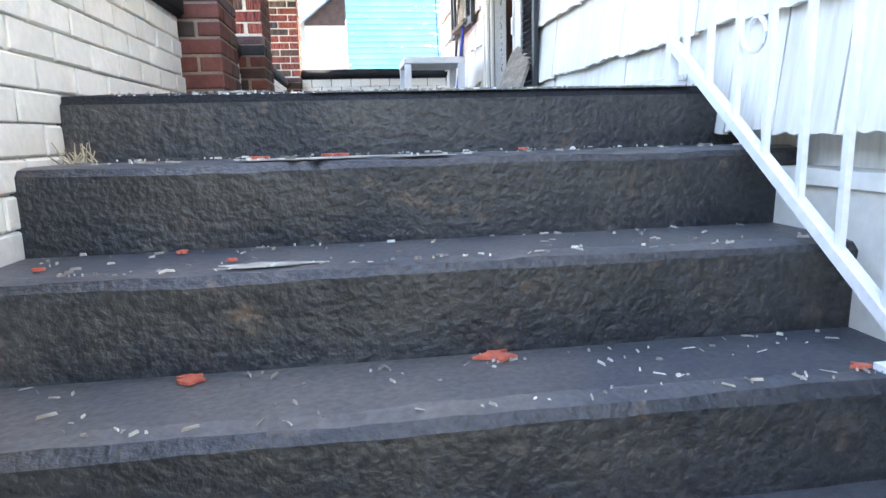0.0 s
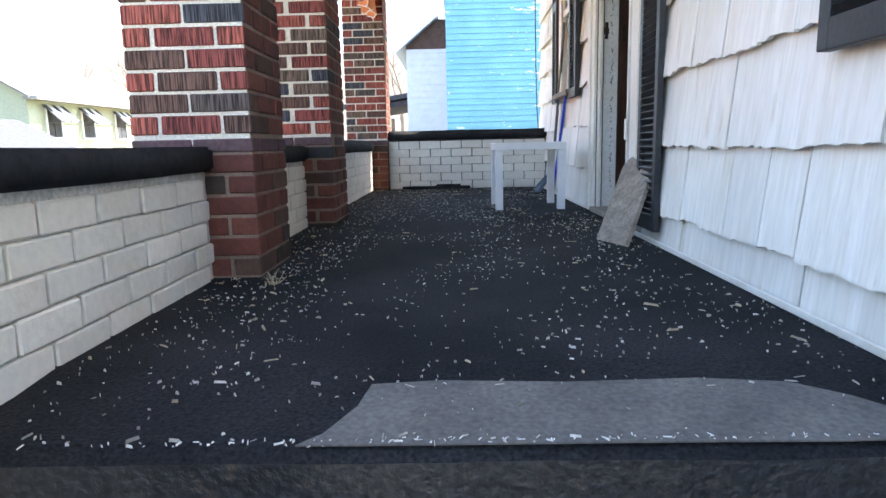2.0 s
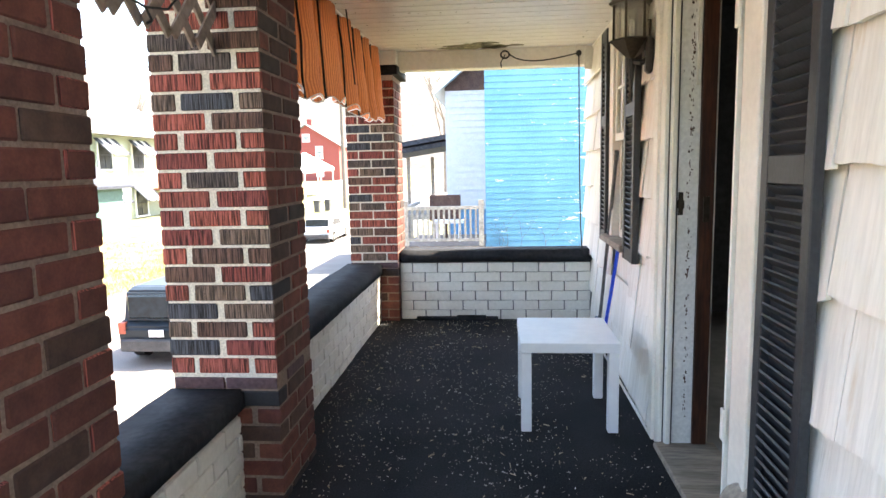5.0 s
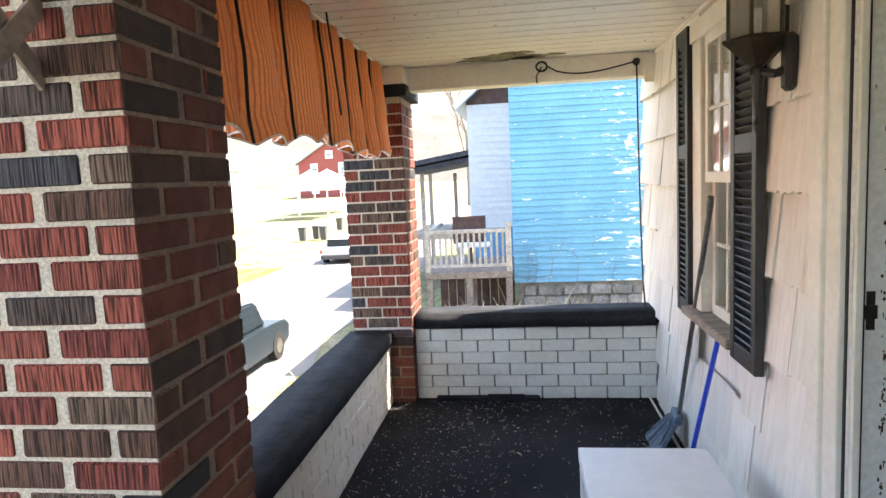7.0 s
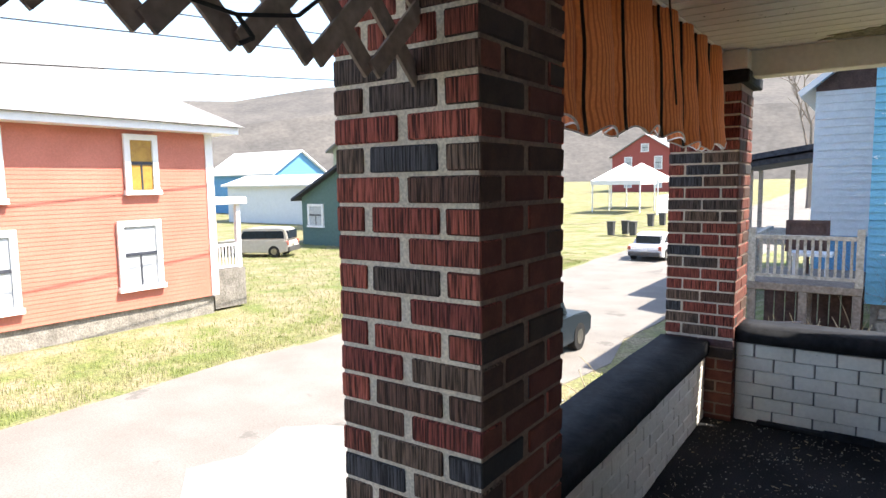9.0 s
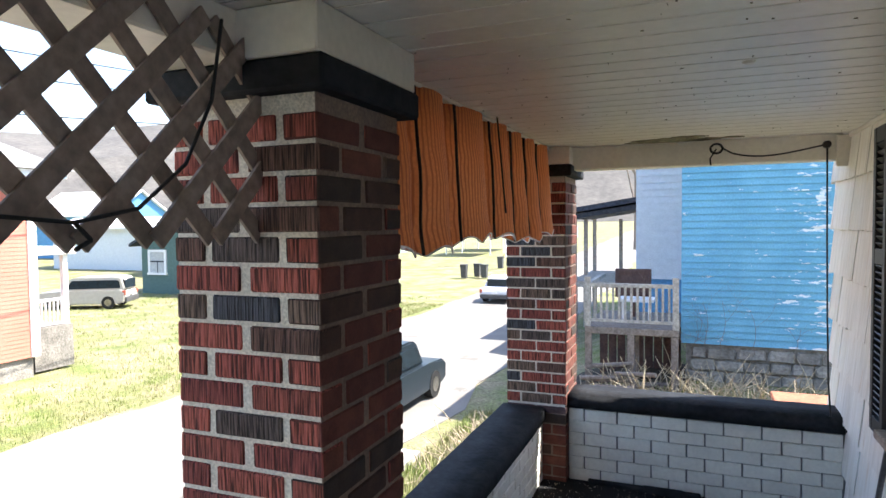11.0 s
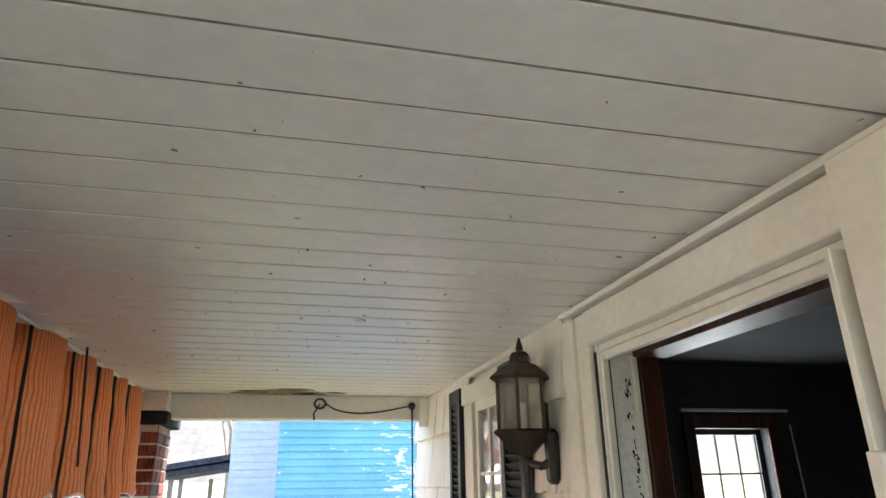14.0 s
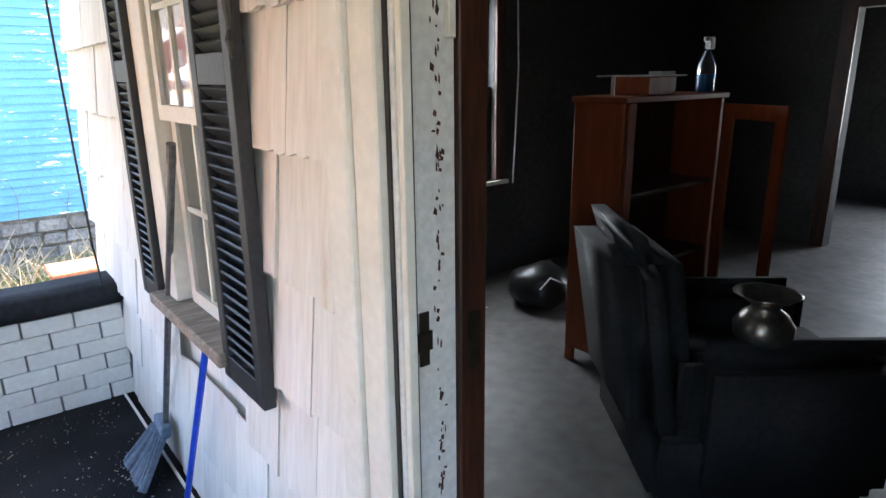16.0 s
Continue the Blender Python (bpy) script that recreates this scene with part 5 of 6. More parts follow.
def bare_tree(x, y, h, seed, label):
    rng = random.Random(seed)
    zb = rise(min(y, 140)) - 0.05
    t = thing("bare_tree", (x, y, zb), label, "tree", "bare trees")
    trunk, crown = bmesh.new(), bmesh.new()

    def grow(bm, p, d, L, r, depth):
        q = p + d * L
        tube(bm, p, q, r, r * 0.65, 5)
        if depth == 0:
            return
        for _ in range(rng.choice((2, 3, 3))):
            nd = (d + Vector((rng.uniform(-1, 1), rng.uniform(-1, 1), rng.uniform(-0.2, 0.8))) * 0.75).normalized()
            grow(crown, q, nd, L * rng.uniform(0.6, 0.8), r * 0.6, depth - 1)
    grow(trunk, Vector((x, y, zb)), Vector((0, 0, 1)), h * 0.3, h * 0.018, 5)
    part("trunk", trunk, M_BARK, t)
    part("crown", crown, M_BARK, t)


bare_tree(-4.2, 55, 11, 4, "bare leafless tree behind the houses")
bare_tree(-30, 62, 12, 6, "bare leafless tree up the street")
bare_tree(-34, 58, 10, 7, "bare leafless tree up the street")
bare_tree(2.0, 62, 13, 8, "bare leafless tree behind the houses")

# wooded hills all round
bm = bmesh.new()
prev = None
for i in range(97):
    a = 6.28319 * i / 96
    hgt = 54 + 22 * noise.noise((math.cos(a) * 2.2, math.sin(a) * 2.2, 0.4)) + 5 * noise.noise((math.cos(a) * 11, math.sin(a) * 11, 2))
    hgt += 16 * max(0, math.cos(a - 2.5))
    row = [bm.verts.new((math.cos(a) * r, math.sin(a) * r, z)) for r, z in ((300, -2), (370, hgt * 0.6), (450, hgt), (560, hgt * 0.8))]
    if prev:
        for j in range(3):
            bm.faces.new((prev[j], prev[j + 1], row[j + 1], row[j]))
    prev = row
structure("backdrop_hills", bm, M_HILL, "bare wooded hills on the horizon", "hill")

# power lines and poles
pole = thing("utility_pole", (-9.3, 41, rise(41)), "wooden utility pole with cross-arm by the street", "pole")
bm = bmesh.new()
tube(bm, (-9.3, 41, rise(41) - 0.3), (-9.3, 41, 8.5), 0.14, 0.1, 10)
part("shaft", bm, M_BARK, pole)
part("cross_arm", boxes((-10.2, -8.4, 40.9, 41.0, 7.6, 7.75)), M_BARK, pole)
bm = bmesh.new()
tube(bm, (-9.0, -7, GROUND - 0.1), (-9.0, -7, 8.5), 0.14, 0.1, 10)
solo("utility_pole", bm, M_BARK, "wooden utility pole by the street", "pole")
w = thing("power_lines", (-9, 15, 3), "thin power lines strung along the street", "cable")
for dx, za, zb, sag in ((0.0, 2.75, 7.3, 0.5), (0.25, 2.05, 6.7, 0.4), (-0.6, 3.3, 7.7, 0.5)):
    bm = bmesh.new()
    pts = [Vector((-9.1 + dx, -7 + 48 * i / 16, za + (zb - za) * i / 16 - sag * 4 * (i / 16) * (1 - i / 16))) for i in range(17)]
    chain(bm, pts, 0.012, 4)
    part("wire", bm, M_ROPE, w)

# bare vines on the blue wall
rng = random.Random(17)
bm = bmesh.new()


def vine(p, a, L, r, depth):
    for _ in range(5):
        a += rng.uniform(-0.35, 0.35)
        q = p + Vector((math.cos(a) * L, 0, math.sin(a) * L))
        tube(bm, p, q, r, r * 0.85, 4)
        p, r = q, r * 0.85
        if depth and rng.random() < 0.55:
            vine(p, a + rng.choice((-0.6, 0.6)), L * 0.7, r * 0.7, depth - 1)


for x in (-0.03, 0.05, 0.25, 0.45, 0.9, 1.4, 1.75, 2.2):
    vine(Vector((x, BY - 0.04, -0.25)), 1.57 + rng.uniform(-0.3, 0.3), rng.uniform(0.08, 0.2), 0.006, 2)
solo("bare_vines", bm, M_BARK, "bare thin vines climbing the blue wall", "vine", kind="stuff")
stems("brush_heap", 0.6, 12.6, 0.7, 0.35, 160, 0.5, 15, GROUND - 0.03, "tangled brush against the stone foundation")
rng = random.Random(19)
for i in range(7):
    bm = bmesh.new()
    x, y = rng.uniform(-1.2, -0.2), rng.uniform(11.9, 13.0)
    a = rng.uniform(-0.5, 0.5)
    tube(bm, (x - 0.3 * math.cos(a), y - 0.3 * math.sin(a), bank(x, y) + 0.0 + i * 0.05), (x + 0.3 * math.cos(a), y + 0.3 * math.sin(a), bank(x, y) + 0.03 + i * 0.06), 0.035, 0.03, 7)
    solo("log", bm, M_BARK, "weathered log in the pile under the deck", "log", group="log pile")

# the outdoor plan, placed to fit the camera's view, enlarged about PLAN_EYE
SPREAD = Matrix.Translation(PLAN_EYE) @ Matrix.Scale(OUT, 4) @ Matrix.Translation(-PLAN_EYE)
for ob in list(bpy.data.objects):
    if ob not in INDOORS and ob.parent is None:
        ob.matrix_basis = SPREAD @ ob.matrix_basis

# ---- things on the porch ----
def side_table(x0, x1, y0, y1, h):
    t = thing("side_table", ((x0 + x1) / 2, (y0 + y1) / 2, 0), "small square white side table on the porch floor", "table")
    part("tabletop", boxes((x0, x1, y0, y1, h - 0.05, h), bev=0.003), M_WHITE, t)
    s = 0.05
    for xa in (x0 + 0.004, x1 - s - 0.004):
        for ya in (y0 + 0.004, y1 - s - 0.004):
            part("leg", boxes((xa, xa + s, ya, ya + s, 0.0, h - 0.051), bev=0.003), M_WHITE, t)


side_table(0.26, 0.735, 5.44, 5.96, 0.45)

# leaning board
foot, wide, rise_up = Vector((0.67, 3.955, 0.004)), Vector((0.075, -0.215, 0.0)), Vector((0.205, 0.265, 0.375))


def on_board(u, v):
    return foot + wide * (u - 0.5) + rise_up * v


bm = bmesh.new()
nrm = wide.cross(rise_up).normalized()
out = [on_board(u, v) for u, v in ((0.0, 0.0), (1.0, 0.0), (1.0, 0.4))] + [on_board(0.5 + 0.5 * math.cos(i * math.pi / 10), 0.82 + 0.18 * math.sin(i * math.pi / 10)) for i in range(11)] + [on_board(0.0, 0.4)]
prism(bm, out, nrm * -0.02)
solo("leaning_board", bm, M_BOARD, "weathered grey-brown rounded board leaning against the wall", "board")

# wall lantern
LX, LY = 0.81, 5.68
ln = thing("wall_lantern", (0.88, 5.62, 1.78), "weathered bronze hexagonal wall lantern with pale glass", "lamp")
bm = boxes((0.862, 0.90, 5.59, 5.65, 1.72, 1.89), bev=0.014)
part("wall_plate", bm, M_BLACK, ln)
bm = bmesh.new()
chain(bm, [Vector((0.875, 5.62, 1.79)), Vector((0.85, 5.635, 1.775)), Vector((LX, LY, 1.79))], 0.013, 8)
lathe(bm, (LX, LY, 1.60), [(0.004, 0.0), (0.012, 0.03), (0.006, 0.05), (0.016, 0.14), (0.022, 0.18), (0.02, 0.2)], 8)
part("arm", bm, M_BLACK, ln, "black scroll arm and tail")
bm = bmesh.new()
lathe(bm, (LX, LY, 1.80), [(0.012, 0.0), (0.03, 0.012), (0.098, 0.075), (0.106, 0.082), (0.1, 0.09), (0.088, 0.09)], 6)
part("base_cone", bm, M_BRONZE, ln)
for i in range(6):
    a = i * math.pi / 3
    bm = bmesh.new()
    tube(bm, (LX + 0.086 * math.cos(a), LY + 0.086 * math.sin(a), 1.889), (LX + 0.086 * math.cos(a), LY + 0.086 * math.sin(a), 2.055), 0.006, n=6)
    part("corner_bar", bm, M_BRONZE, ln)
    b = a + math.pi / 3
    bm = bmesh.new()
    p0, p1 = Vector((LX + 0.082 * math.cos(a), LY + 0.082 * math.sin(a), 1.892)), Vector((LX + 0.082 * math.cos(b), LY + 0.082 * math.sin(b), 1.892))
    prism(bm, [p0, p1, p1 + Vector((0, 0, 0.16)), p0 + Vector((0, 0, 0.16))], Vector((math.cos(a + 0.52), math.sin(a + 0.52), 0)) * -0.002)
    part("pane", bm, M_LANTERN_GLASS, ln, "pale tinted glass pane")
bm = bmesh.new()
lathe(bm, (LX, LY, 2.052), [(0.105, 0.0), (0.112, 0.006), (0.108, 0.014), (0.07, 0.045), (0.042, 0.058), (0.036, 0.062), (0.038, 0.08), (0.03, 0.095), (0.012, 0.102), (0.014, 0.112), (0.003, 0.15)], 6)
part("roof_cap", bm, M_BRONZE, ln, "dark faceted roof with finial")
bm = bmesh.new()
tube(bm, (LX, LY, 1.89), (LX, LY, 1.98), 0.012, n=10)
part("bulb_holder", bm, M_PLASTICWHITE, ln)

# cable and hooks on the end beam
cb = thing("cable_with_hooks", (0.5, 7.755, 2.2), "black cable strung between two hooks on the beam", "cable")
hl, hr = Vector((0.225, 7.752, 2.195)), Vector((0.815, 7.752, 2.19))
bm = bmesh.new()
chain(bm, [hl + Vector((0.035 * math.cos(a), -0.012, 0.03 * math.sin(a))) for a in [i * 0.7 for i in range(11)]], 0.007)
chain(bm, [hl, hl + Vector((-0.035, -0.005, -0.06)), hl + Vector((-0.03, -0.005, -0.10))], 0.005)
part("coil", bm, M_ROPE, cb)
bm = bmesh.new()
chain(bm, [hl + Vector((0.035, -0.01, 0.0)) + (hr - hl - Vector((0.035, 0, 0))) * (i / 10) + Vector((0, 0, -0.055 * math.sin(math.pi * (i / 10) ** 0.7))) for i in range(11)], 0.005)
part("strand", bm, M_ROPE, cb)
bm = bmesh.new()
tube(bm, (0.815, 7.764, 2.19), (0.815, 7.735, 2.19), 0.024, 0.02, 10)
part("hook", bm, M_BLACK, cb)
bm = bmesh.new()
chain(bm, [hr, Vector((0.82, 7.75, 1.7)), Vector((0.828, 7.752, 1.2)), Vector((0.838, 7.75, 0.8)), Vector((0.85, 7.735, 0.60))], 0.005)
part("hanging_strand", bm, M_ROPE, cb)

# lattice between the first two pillars
lt = thing("lattice_panel", (-0.85, 4.26, 1.7), "brown wooden diagonal lattice panel under the beam", "lattice")
Z0, Z1, Y0, Y1 = 1.728, 2.20, 3.76, 4.765
for sgn, xx in ((1, -0.846), (-1, -0.858)):
    k = -8
    while k < 26:
        c = Y1 - 0.005 + (k - 18) * 0.1625
        lo, hi = (0.0, Z1 - Z0)
        pts = []
        for z in (lo, hi):
            pts.append((c + sgn * z, z))
        (ya, za), (yb, zb) = pts
        k += 1
        if max(ya, yb) < Y0 or min(ya, yb) > Y1:
            continue

        def clip(y):
            return min(max(y, Y0), Y1)
        ca, cbb = clip(ya), clip(yb)
        za2 = (ca - c) * sgn
        zb2 = (cbb - c) * sgn
        if abs(zb2 - za2) < 0.03:
            continue
        bm = bmesh.new()
        p, q = Vector((xx, ca, Z0 + za2)), Vector((xx, cbb, Z0 + zb2))
        d = (q - p).normalized()
        nn = Vector((0, -d.z, d.y)) * 0.020
        prism(bm, [p + nn, p - nn, q - nn, q + nn], (-0.008, 0, 0))
        part("slat", bm, M_LATTICE, lt)
bm = bmesh.new()
chain(bm, [Vector((-0.835, 3.78, 1.86)), Vector((-0.832, 3.95, 1.80)), Vector((-0.83, 4.12, 1.775)), Vector((-0.83, 4.25, 1.765)), Vector((-0.832, 4.38, 1.79)), Vector((-0.835, 4.5, 1.88)), Vector((-0.837, 4.58, 2.02)), Vector((-0.84, 4.62, 2.2))], 0.0038)
chain(bm, [Vector((-0.83, 4.25, 1.765)), Vector((-0.83, 4.28, 1.735)), Vector((-0.83, 4.25, 1.72))], 0.004)
solo("draped_cable", bm, M_ROPE, "thin black cable draped across the lattice", "cable")

# striped valance between the second and third pillar
va = thing("striped_valance", (-0.76, 6.45, 1.66), "orange striped fabric valance with scalloped hem", "curtain")
bm = bmesh.new()
uvl = bm.loops.layers.uv.new("UVMap")
ya, yb, nu, nv = 5.19, 7.70, 420, 14
grid = []
for i in range(nu + 1):
    u = i / nu
    col = []
    for j in range(nv + 1):
        v = j / nv
        ph = u * 7 + 0.22 * math.sin(u * 9)
        fold = 1.5 * abs(math.sin(math.pi * ph)) ** 0.7 - 0.9
        amp = 0.06 + 0.025 * v
        hem = 0.035 * abs(math.sin(u * 46)) * max(0.0, v - 0.8) / 0.2
        x = -0.80 + 0.03 * v + amp * fold + 0.01 * noise.noise((u * 14, v * 3, 1))
        z = 2.235 - (0.575 + 0.02 * math.sin(u * 11)) * v + hem
        col.append((bm.verts.new((x, ya + (yb - ya) * u + 0.006 * math.cos(u * 46) * v, z)), (u * 3.2, v * 0.6)))
    grid.append(col)
for a, b in zip(grid[:-1], grid[1:]):
    for j in range(nv):
        f = bm.faces.new((a[j][0], a[j + 1][0], b[j + 1][0], b[j][0]))
        for lp, uvv in zip(f.loops, (a[j][1], a[j + 1][1], b[j + 1][1], b[j][1])):
            lp[uvl].uv = uvv
hem_pts = [Vector(c[nv][0].co) for c in grid[::2]]
grid = [([Vector(q[0].co) for q in c], (i / nu) * 7 + 0.22 * math.sin((i / nu) * 9)) for i, c in enumerate(grid)]
part("fabric", bm, M_CURTAIN, va, smooth=True)
bm = bmesh.new()
chain(bm, hem_pts, 0.004, 4)
part("hem_trim", bm, M_CANVAS, va, "pale scalloped hem edging")
bm = bmesh.new()
tube(bm, (-0.79, 5.18, 2.238), (-0.79, 7.70, 2.238), 0.008)
part("rod", bm, M_TRIM, va)
# piping set off the valleys, on the flank that shows from the camera
for k in range(1, 7):
    col = [p + Vector((0.012, -0.012, 0)) for p in min(grid, key=lambda c: abs(c[1] - k - 0.13))[0]]
    bm = bmesh.new()
    rings = [[bm.verts.new(p + Vector((0.0065 * math.cos(1.0472 * i), 0.0065 * math.sin(1.0472 * i), 0))) for i in range(6)] for p in col]
    for a, b in zip(rings[:-1], rings[1:]):
        for i in range(6):
            bm.faces.new((a[i], a[(i + 1) % 6], b[(i + 1) % 6], b[i]))
    bm.faces.new(rings[0])
    bm.faces.new(rings[-1])
    part("piping", bm, M_ROPE, va, "black piping on the flank of a fold")
bm = bmesh.new()
chain(bm, [Vector((-0.72, 6.25, 2.23)), Vector((-0.705, 6.256, 2.05)), Vector((-0.69, 6.246, 1.9)), Vector((-0.685, 6.26, 1.80))], 0.0045, 5)
part("tie_cord", bm, M_ROPE, va, "dark tie cord")
solo("black_bracket", boxes((-0.80, -0.66, 7.66, 7.74, 2.13, 2.22), bev=0.01), M_BLACK, "black metal bracket under the beam end", "bracket")

# broom and poles
br_ = thing("broom", (0.86, 7.05, 0), "push-style broom with grey-blue bristles and metal handle", "broom")
bm = bmesh.new()
rng = random.Random(5)
for i in range(90):
    s = rng.uniform(-1, 1)
    p = Vector((0.86 + 0.02 * rng.uniform(-1, 1), 7.03 + s * 0.07, 0.15))
    q = Vector((0.74 + 0.02 * rng.uniform(-1, 1), 6.98 + s * 0.15, 0.012 + rng.uniform(0, 0.01)))
    tube(bm, p, q, 0.006, 0.009, 4)
part("bristles", bm, M_BRISTLE, br_)
bm = bmesh.new()
prism(bm, [(0.845, 6.95, 0.13), (0.89, 6.96, 0.13), (0.905, 7.1, 0.13), (0.86, 7.12, 0.13)], (0.006, 0, 0.055))
bevel(bm, 0.008)
part("block", bm, M_BRISTLE, br_)
bm = bmesh.new()
tube(bm, (0.885, 7.02, 0.16), (0.878, 6.42, 1.32), 0.012, n=10)
tube(bm, (0.878, 6.42, 1.32), (0.878, 6.40, 1.38), 0.014, n=10)
part("handle", bm, M_GREYPOLE, br_)
bp_ = thing("blue_pole", (0.84, 6.6, 0), "blue plastic broom handle leaning on the wall", "pole")
bm = bmesh.new()
tube(bm, (0.83, 6.64, 0.0), (0.872, 6.27, 0.80), 0.011, n=10)
part("shaft", bm, M_BLUEPOLE, bp_)
bm = bmesh.new()
tube(bm, (0.872, 6.27, 0.80), (0.873, 6.26, 0.83), 0.0125, n=10)
part("grip_end", bm, M_BLACK, bp_)

# white iron stair railing
rl = thing("iron_railing", (0.76, 1.7, -0.4), "white painted wrought-iron stair railing with scrolls", "railing")
ra, rb = Vector((0.755, 2.19, 0.085)), Vector((0.755, 0.62, -1.03))
up = Vector((0, 0, 0.78))
for off, nm in ((Vector((0, 0, 0)), "bottom_rail"), (up, "top_rail")):
    bm = bmesh.new()
    d = (rb - ra)
    prism(bm, [ra + off + Vector((-0.014, 0, -0.012)), ra + off + Vector((0.014, 0, -0.012)), ra + off + Vector((0.014, 0, 0.016)), ra + off + Vector((-0.014, 0, 0.016))], d)
    part(nm, bm, M_IRON, rl)
n = 13
for i in range(n):
    p = ra + (rb - ra) * ((i + 0.5) / n)
    bm = bmesh.new()
    box(bm, p.x - 0.007, p.x + 0.007, p.y - 0.007, p.y + 0.007, p.z + 0.01, p.z + 0.775)
    part("baluster", bm, M_IRON, rl)
    if i % 4 == 2:
        bm = bmesh.new()
        c = p + Vector((0, -0.06, 0.30))
        pts = [c + Vector((0, math.cos(a) * (0.05 - a * 0.004), 0.10 + math.sin(a) * (0.05 - a * 0.004))) for a in [k * 0.6 for k in range(11)]]
        chain(bm, pts, 0.006, 5)
        chain(bm, [Vector((q.x, q.y, 2 * c.z - q.z)) for q in pts], 0.006, 5)
        part("scroll", bm, M_IRON, rl)
for yy, zf in ((2.205, apron_z(2.205)), (1.36, -0.561), (0.64, -1.122)):
    bm = boxes((0.742, 0.768, yy - 0.013, yy + 0.013, zf, zf + 0.98), (0.725, 0.785, yy - 0.03, yy + 0.03, zf, zf + 0.012))
    part("post", bm, M_IRON, rl)

# ---- things in the room ----
cbx = thing("wooden_cabinet", (3.35, 6.42, 0.02), "tall orange-brown wooden cabinet with its door open", "cabinet")
X0, X1, YF, YB, ZT = 2.89, 3.80, 6.28, 6.58, 1.42
part("side_panel", boxes((X0, X0 + 0.03, YF, YB, 0.10, ZT), (X0, X0 + 0.03, YF, YF + 0.05, 0.02, 0.10), (X0, X0 + 0.03, YB - 0.05, YB, 0.02, 0.10), bev=0.003), M_CABINET, cbx)
part("side_panel", boxes((X1 - 0.03, X1, YF, YB, 0.02, ZT), bev=0.003), M_CABINET, cbx)
part("back_panel", boxes((X0 + 0.03, X1 - 0.03, YB - 0.02, YB, 0.10, ZT)), M_DARKWOOD, cbx)
part("top", boxes((X0 - 0.015, X1 + 0.015, YF - 0.02, YB + 0.01, ZT + 0.001, ZT + 0.03), bev=0.004), M_CABINET, cbx)
for z in (0.12, 0.55, 0.95):
    part("shelf", boxes((X0 + 0.031, X1 - 0.031, YF + 0.02, YB - 0.021, z, z + 0.02)), M_DARKWOOD, cbx)
part("front_frame", boxes((X0 + 0.031, X0 + 0.09, YF - 0.004, YF + 0.016, 0.1, ZT), bev=0.002), M_CABINET, cbx)
dr = part("door", boxes((3.66, 3.78, 5.87, 5.93, 0.14, 1.39)), M_CABINET, cbx, "open framed cabinet door")
bm = bmesh.new()
pa, pb = Vector((3.79, 6.27, 0.12)), Vector((3.67, 5.88, 0.12))
dd, nn = (pb - pa), Vector((0.95, -0.29, 0)) * 0.02
for u0, u1, z0, z1 in ((0, 0.16, 0, 1.27), (0.84, 1, 0, 1.27), (0.16, 0.84, 1.19, 1.27), (0.16, 0.84, 0, 0.1)):
    prism(bm, [pa + dd * u0 + Vector((0, 0, z0)), pa + dd * u1 + Vector((0, 0, z0)), pa + dd * u1 + Vector((0, 0, z1)), pa + dd * u0 + Vector((0, 0, z1))], nn)
old = dr.data
bmesh.ops.recalc_face_normals(bm, faces=list(bm.faces))
bmesh.ops.translate(bm, verts=list(bm.verts), vec=-Vector(BASE[cbx.name]))
old.clear_geometry()
bm.to_mesh(old)
bm.free()
bm = bmesh.new()
prism(bm, [pa + dd * 0.16 + nn * 0.4 + Vector((0, 0, 0.1)), pa + dd * 0.84 + nn * 0.4 + Vector((0, 0, 0.1)), pa + dd * 0.84 + nn * 0.4 + Vector((0, 0, 1.19)), pa + dd * 0.16 + nn * 0.4 + Vector((0, 0, 1.19))], nn * 0.2)
part("door_pane", bm, M_GLASS, cbx)
solo("wooden_box", boxes((3.10, 3.34, 6.30, 6.5, ZT + 0.031, ZT + 0.12), bev=0.004), M_CABINET, "small orange-brown wooden box on the cabinet", "box")
solo("paper_sheet", boxes((2.95, 3.45, 6.31, 6.50, ZT + 0.121, ZT + 0.128), (3.3, 3.42, 6.36, 6.44, ZT + 0.129, ZT + 0.145), (2.96, 2.966, 6.4, 6.42, ZT + 0.031, ZT + 0.12)), M_PLASTICWHITE, "loose white paper sheet lying on the box", "paper")
bt = thing("spray_bottle", (3.72, 6.36, ZT + 0.03), "clear spray bottle half full of blue cleaner", "bottle")
zb = ZT + 0.031
bm = bmesh.new()
lathe(bm, (3.72, 6.36, zb), [(0.045, 0.0), (0.05, 0.01), (0.05, 0.13), (0.03, 0.19), (0.017, 0.21), (0.017, 0.225)], 16)
part("body", bm, M_CLEARPLASTIC, bt, smooth=True)
bm = bmesh.new()
lathe(bm, (3.72, 6.36, zb + 0.004), [(0.042, 0.0), (0.046, 0.01), (0.046, 0.09), (0.044, 0.092)], 16)
part("liquid", bm, M_BLUELIQ, bt, "blue cleaning liquid", smooth=True)
bm = boxes((3.70, 3.74, 6.33, 6.37, zb + 0.226, zb + 0.29), (3.66, 3.70, 6.34, 6.36, zb + 0.265, zb + 0.29), bev=0.006)
part("spray_head", bm, M_PLASTICWHITE, bt)

# armchair
F, S, O = Vector((0.78, -0.62, 0)), Vector((0.62, 0.78, 0)), Vector((2.12, 5.53, 0.02))


def chair_block(u0, u1, v0, v1, z0, z1, bev=0.04, seg=3):
    bm = bmesh.new()
    prism(bm, [O + F * u + S * v + Vector((0, 0, z0)) for u, v in ((u0, v0), (u1, v0), (u1, v1), (u0, v1))], (0, 0, z1 - z0))
    bevel(bm, bev, seg)
    return bm


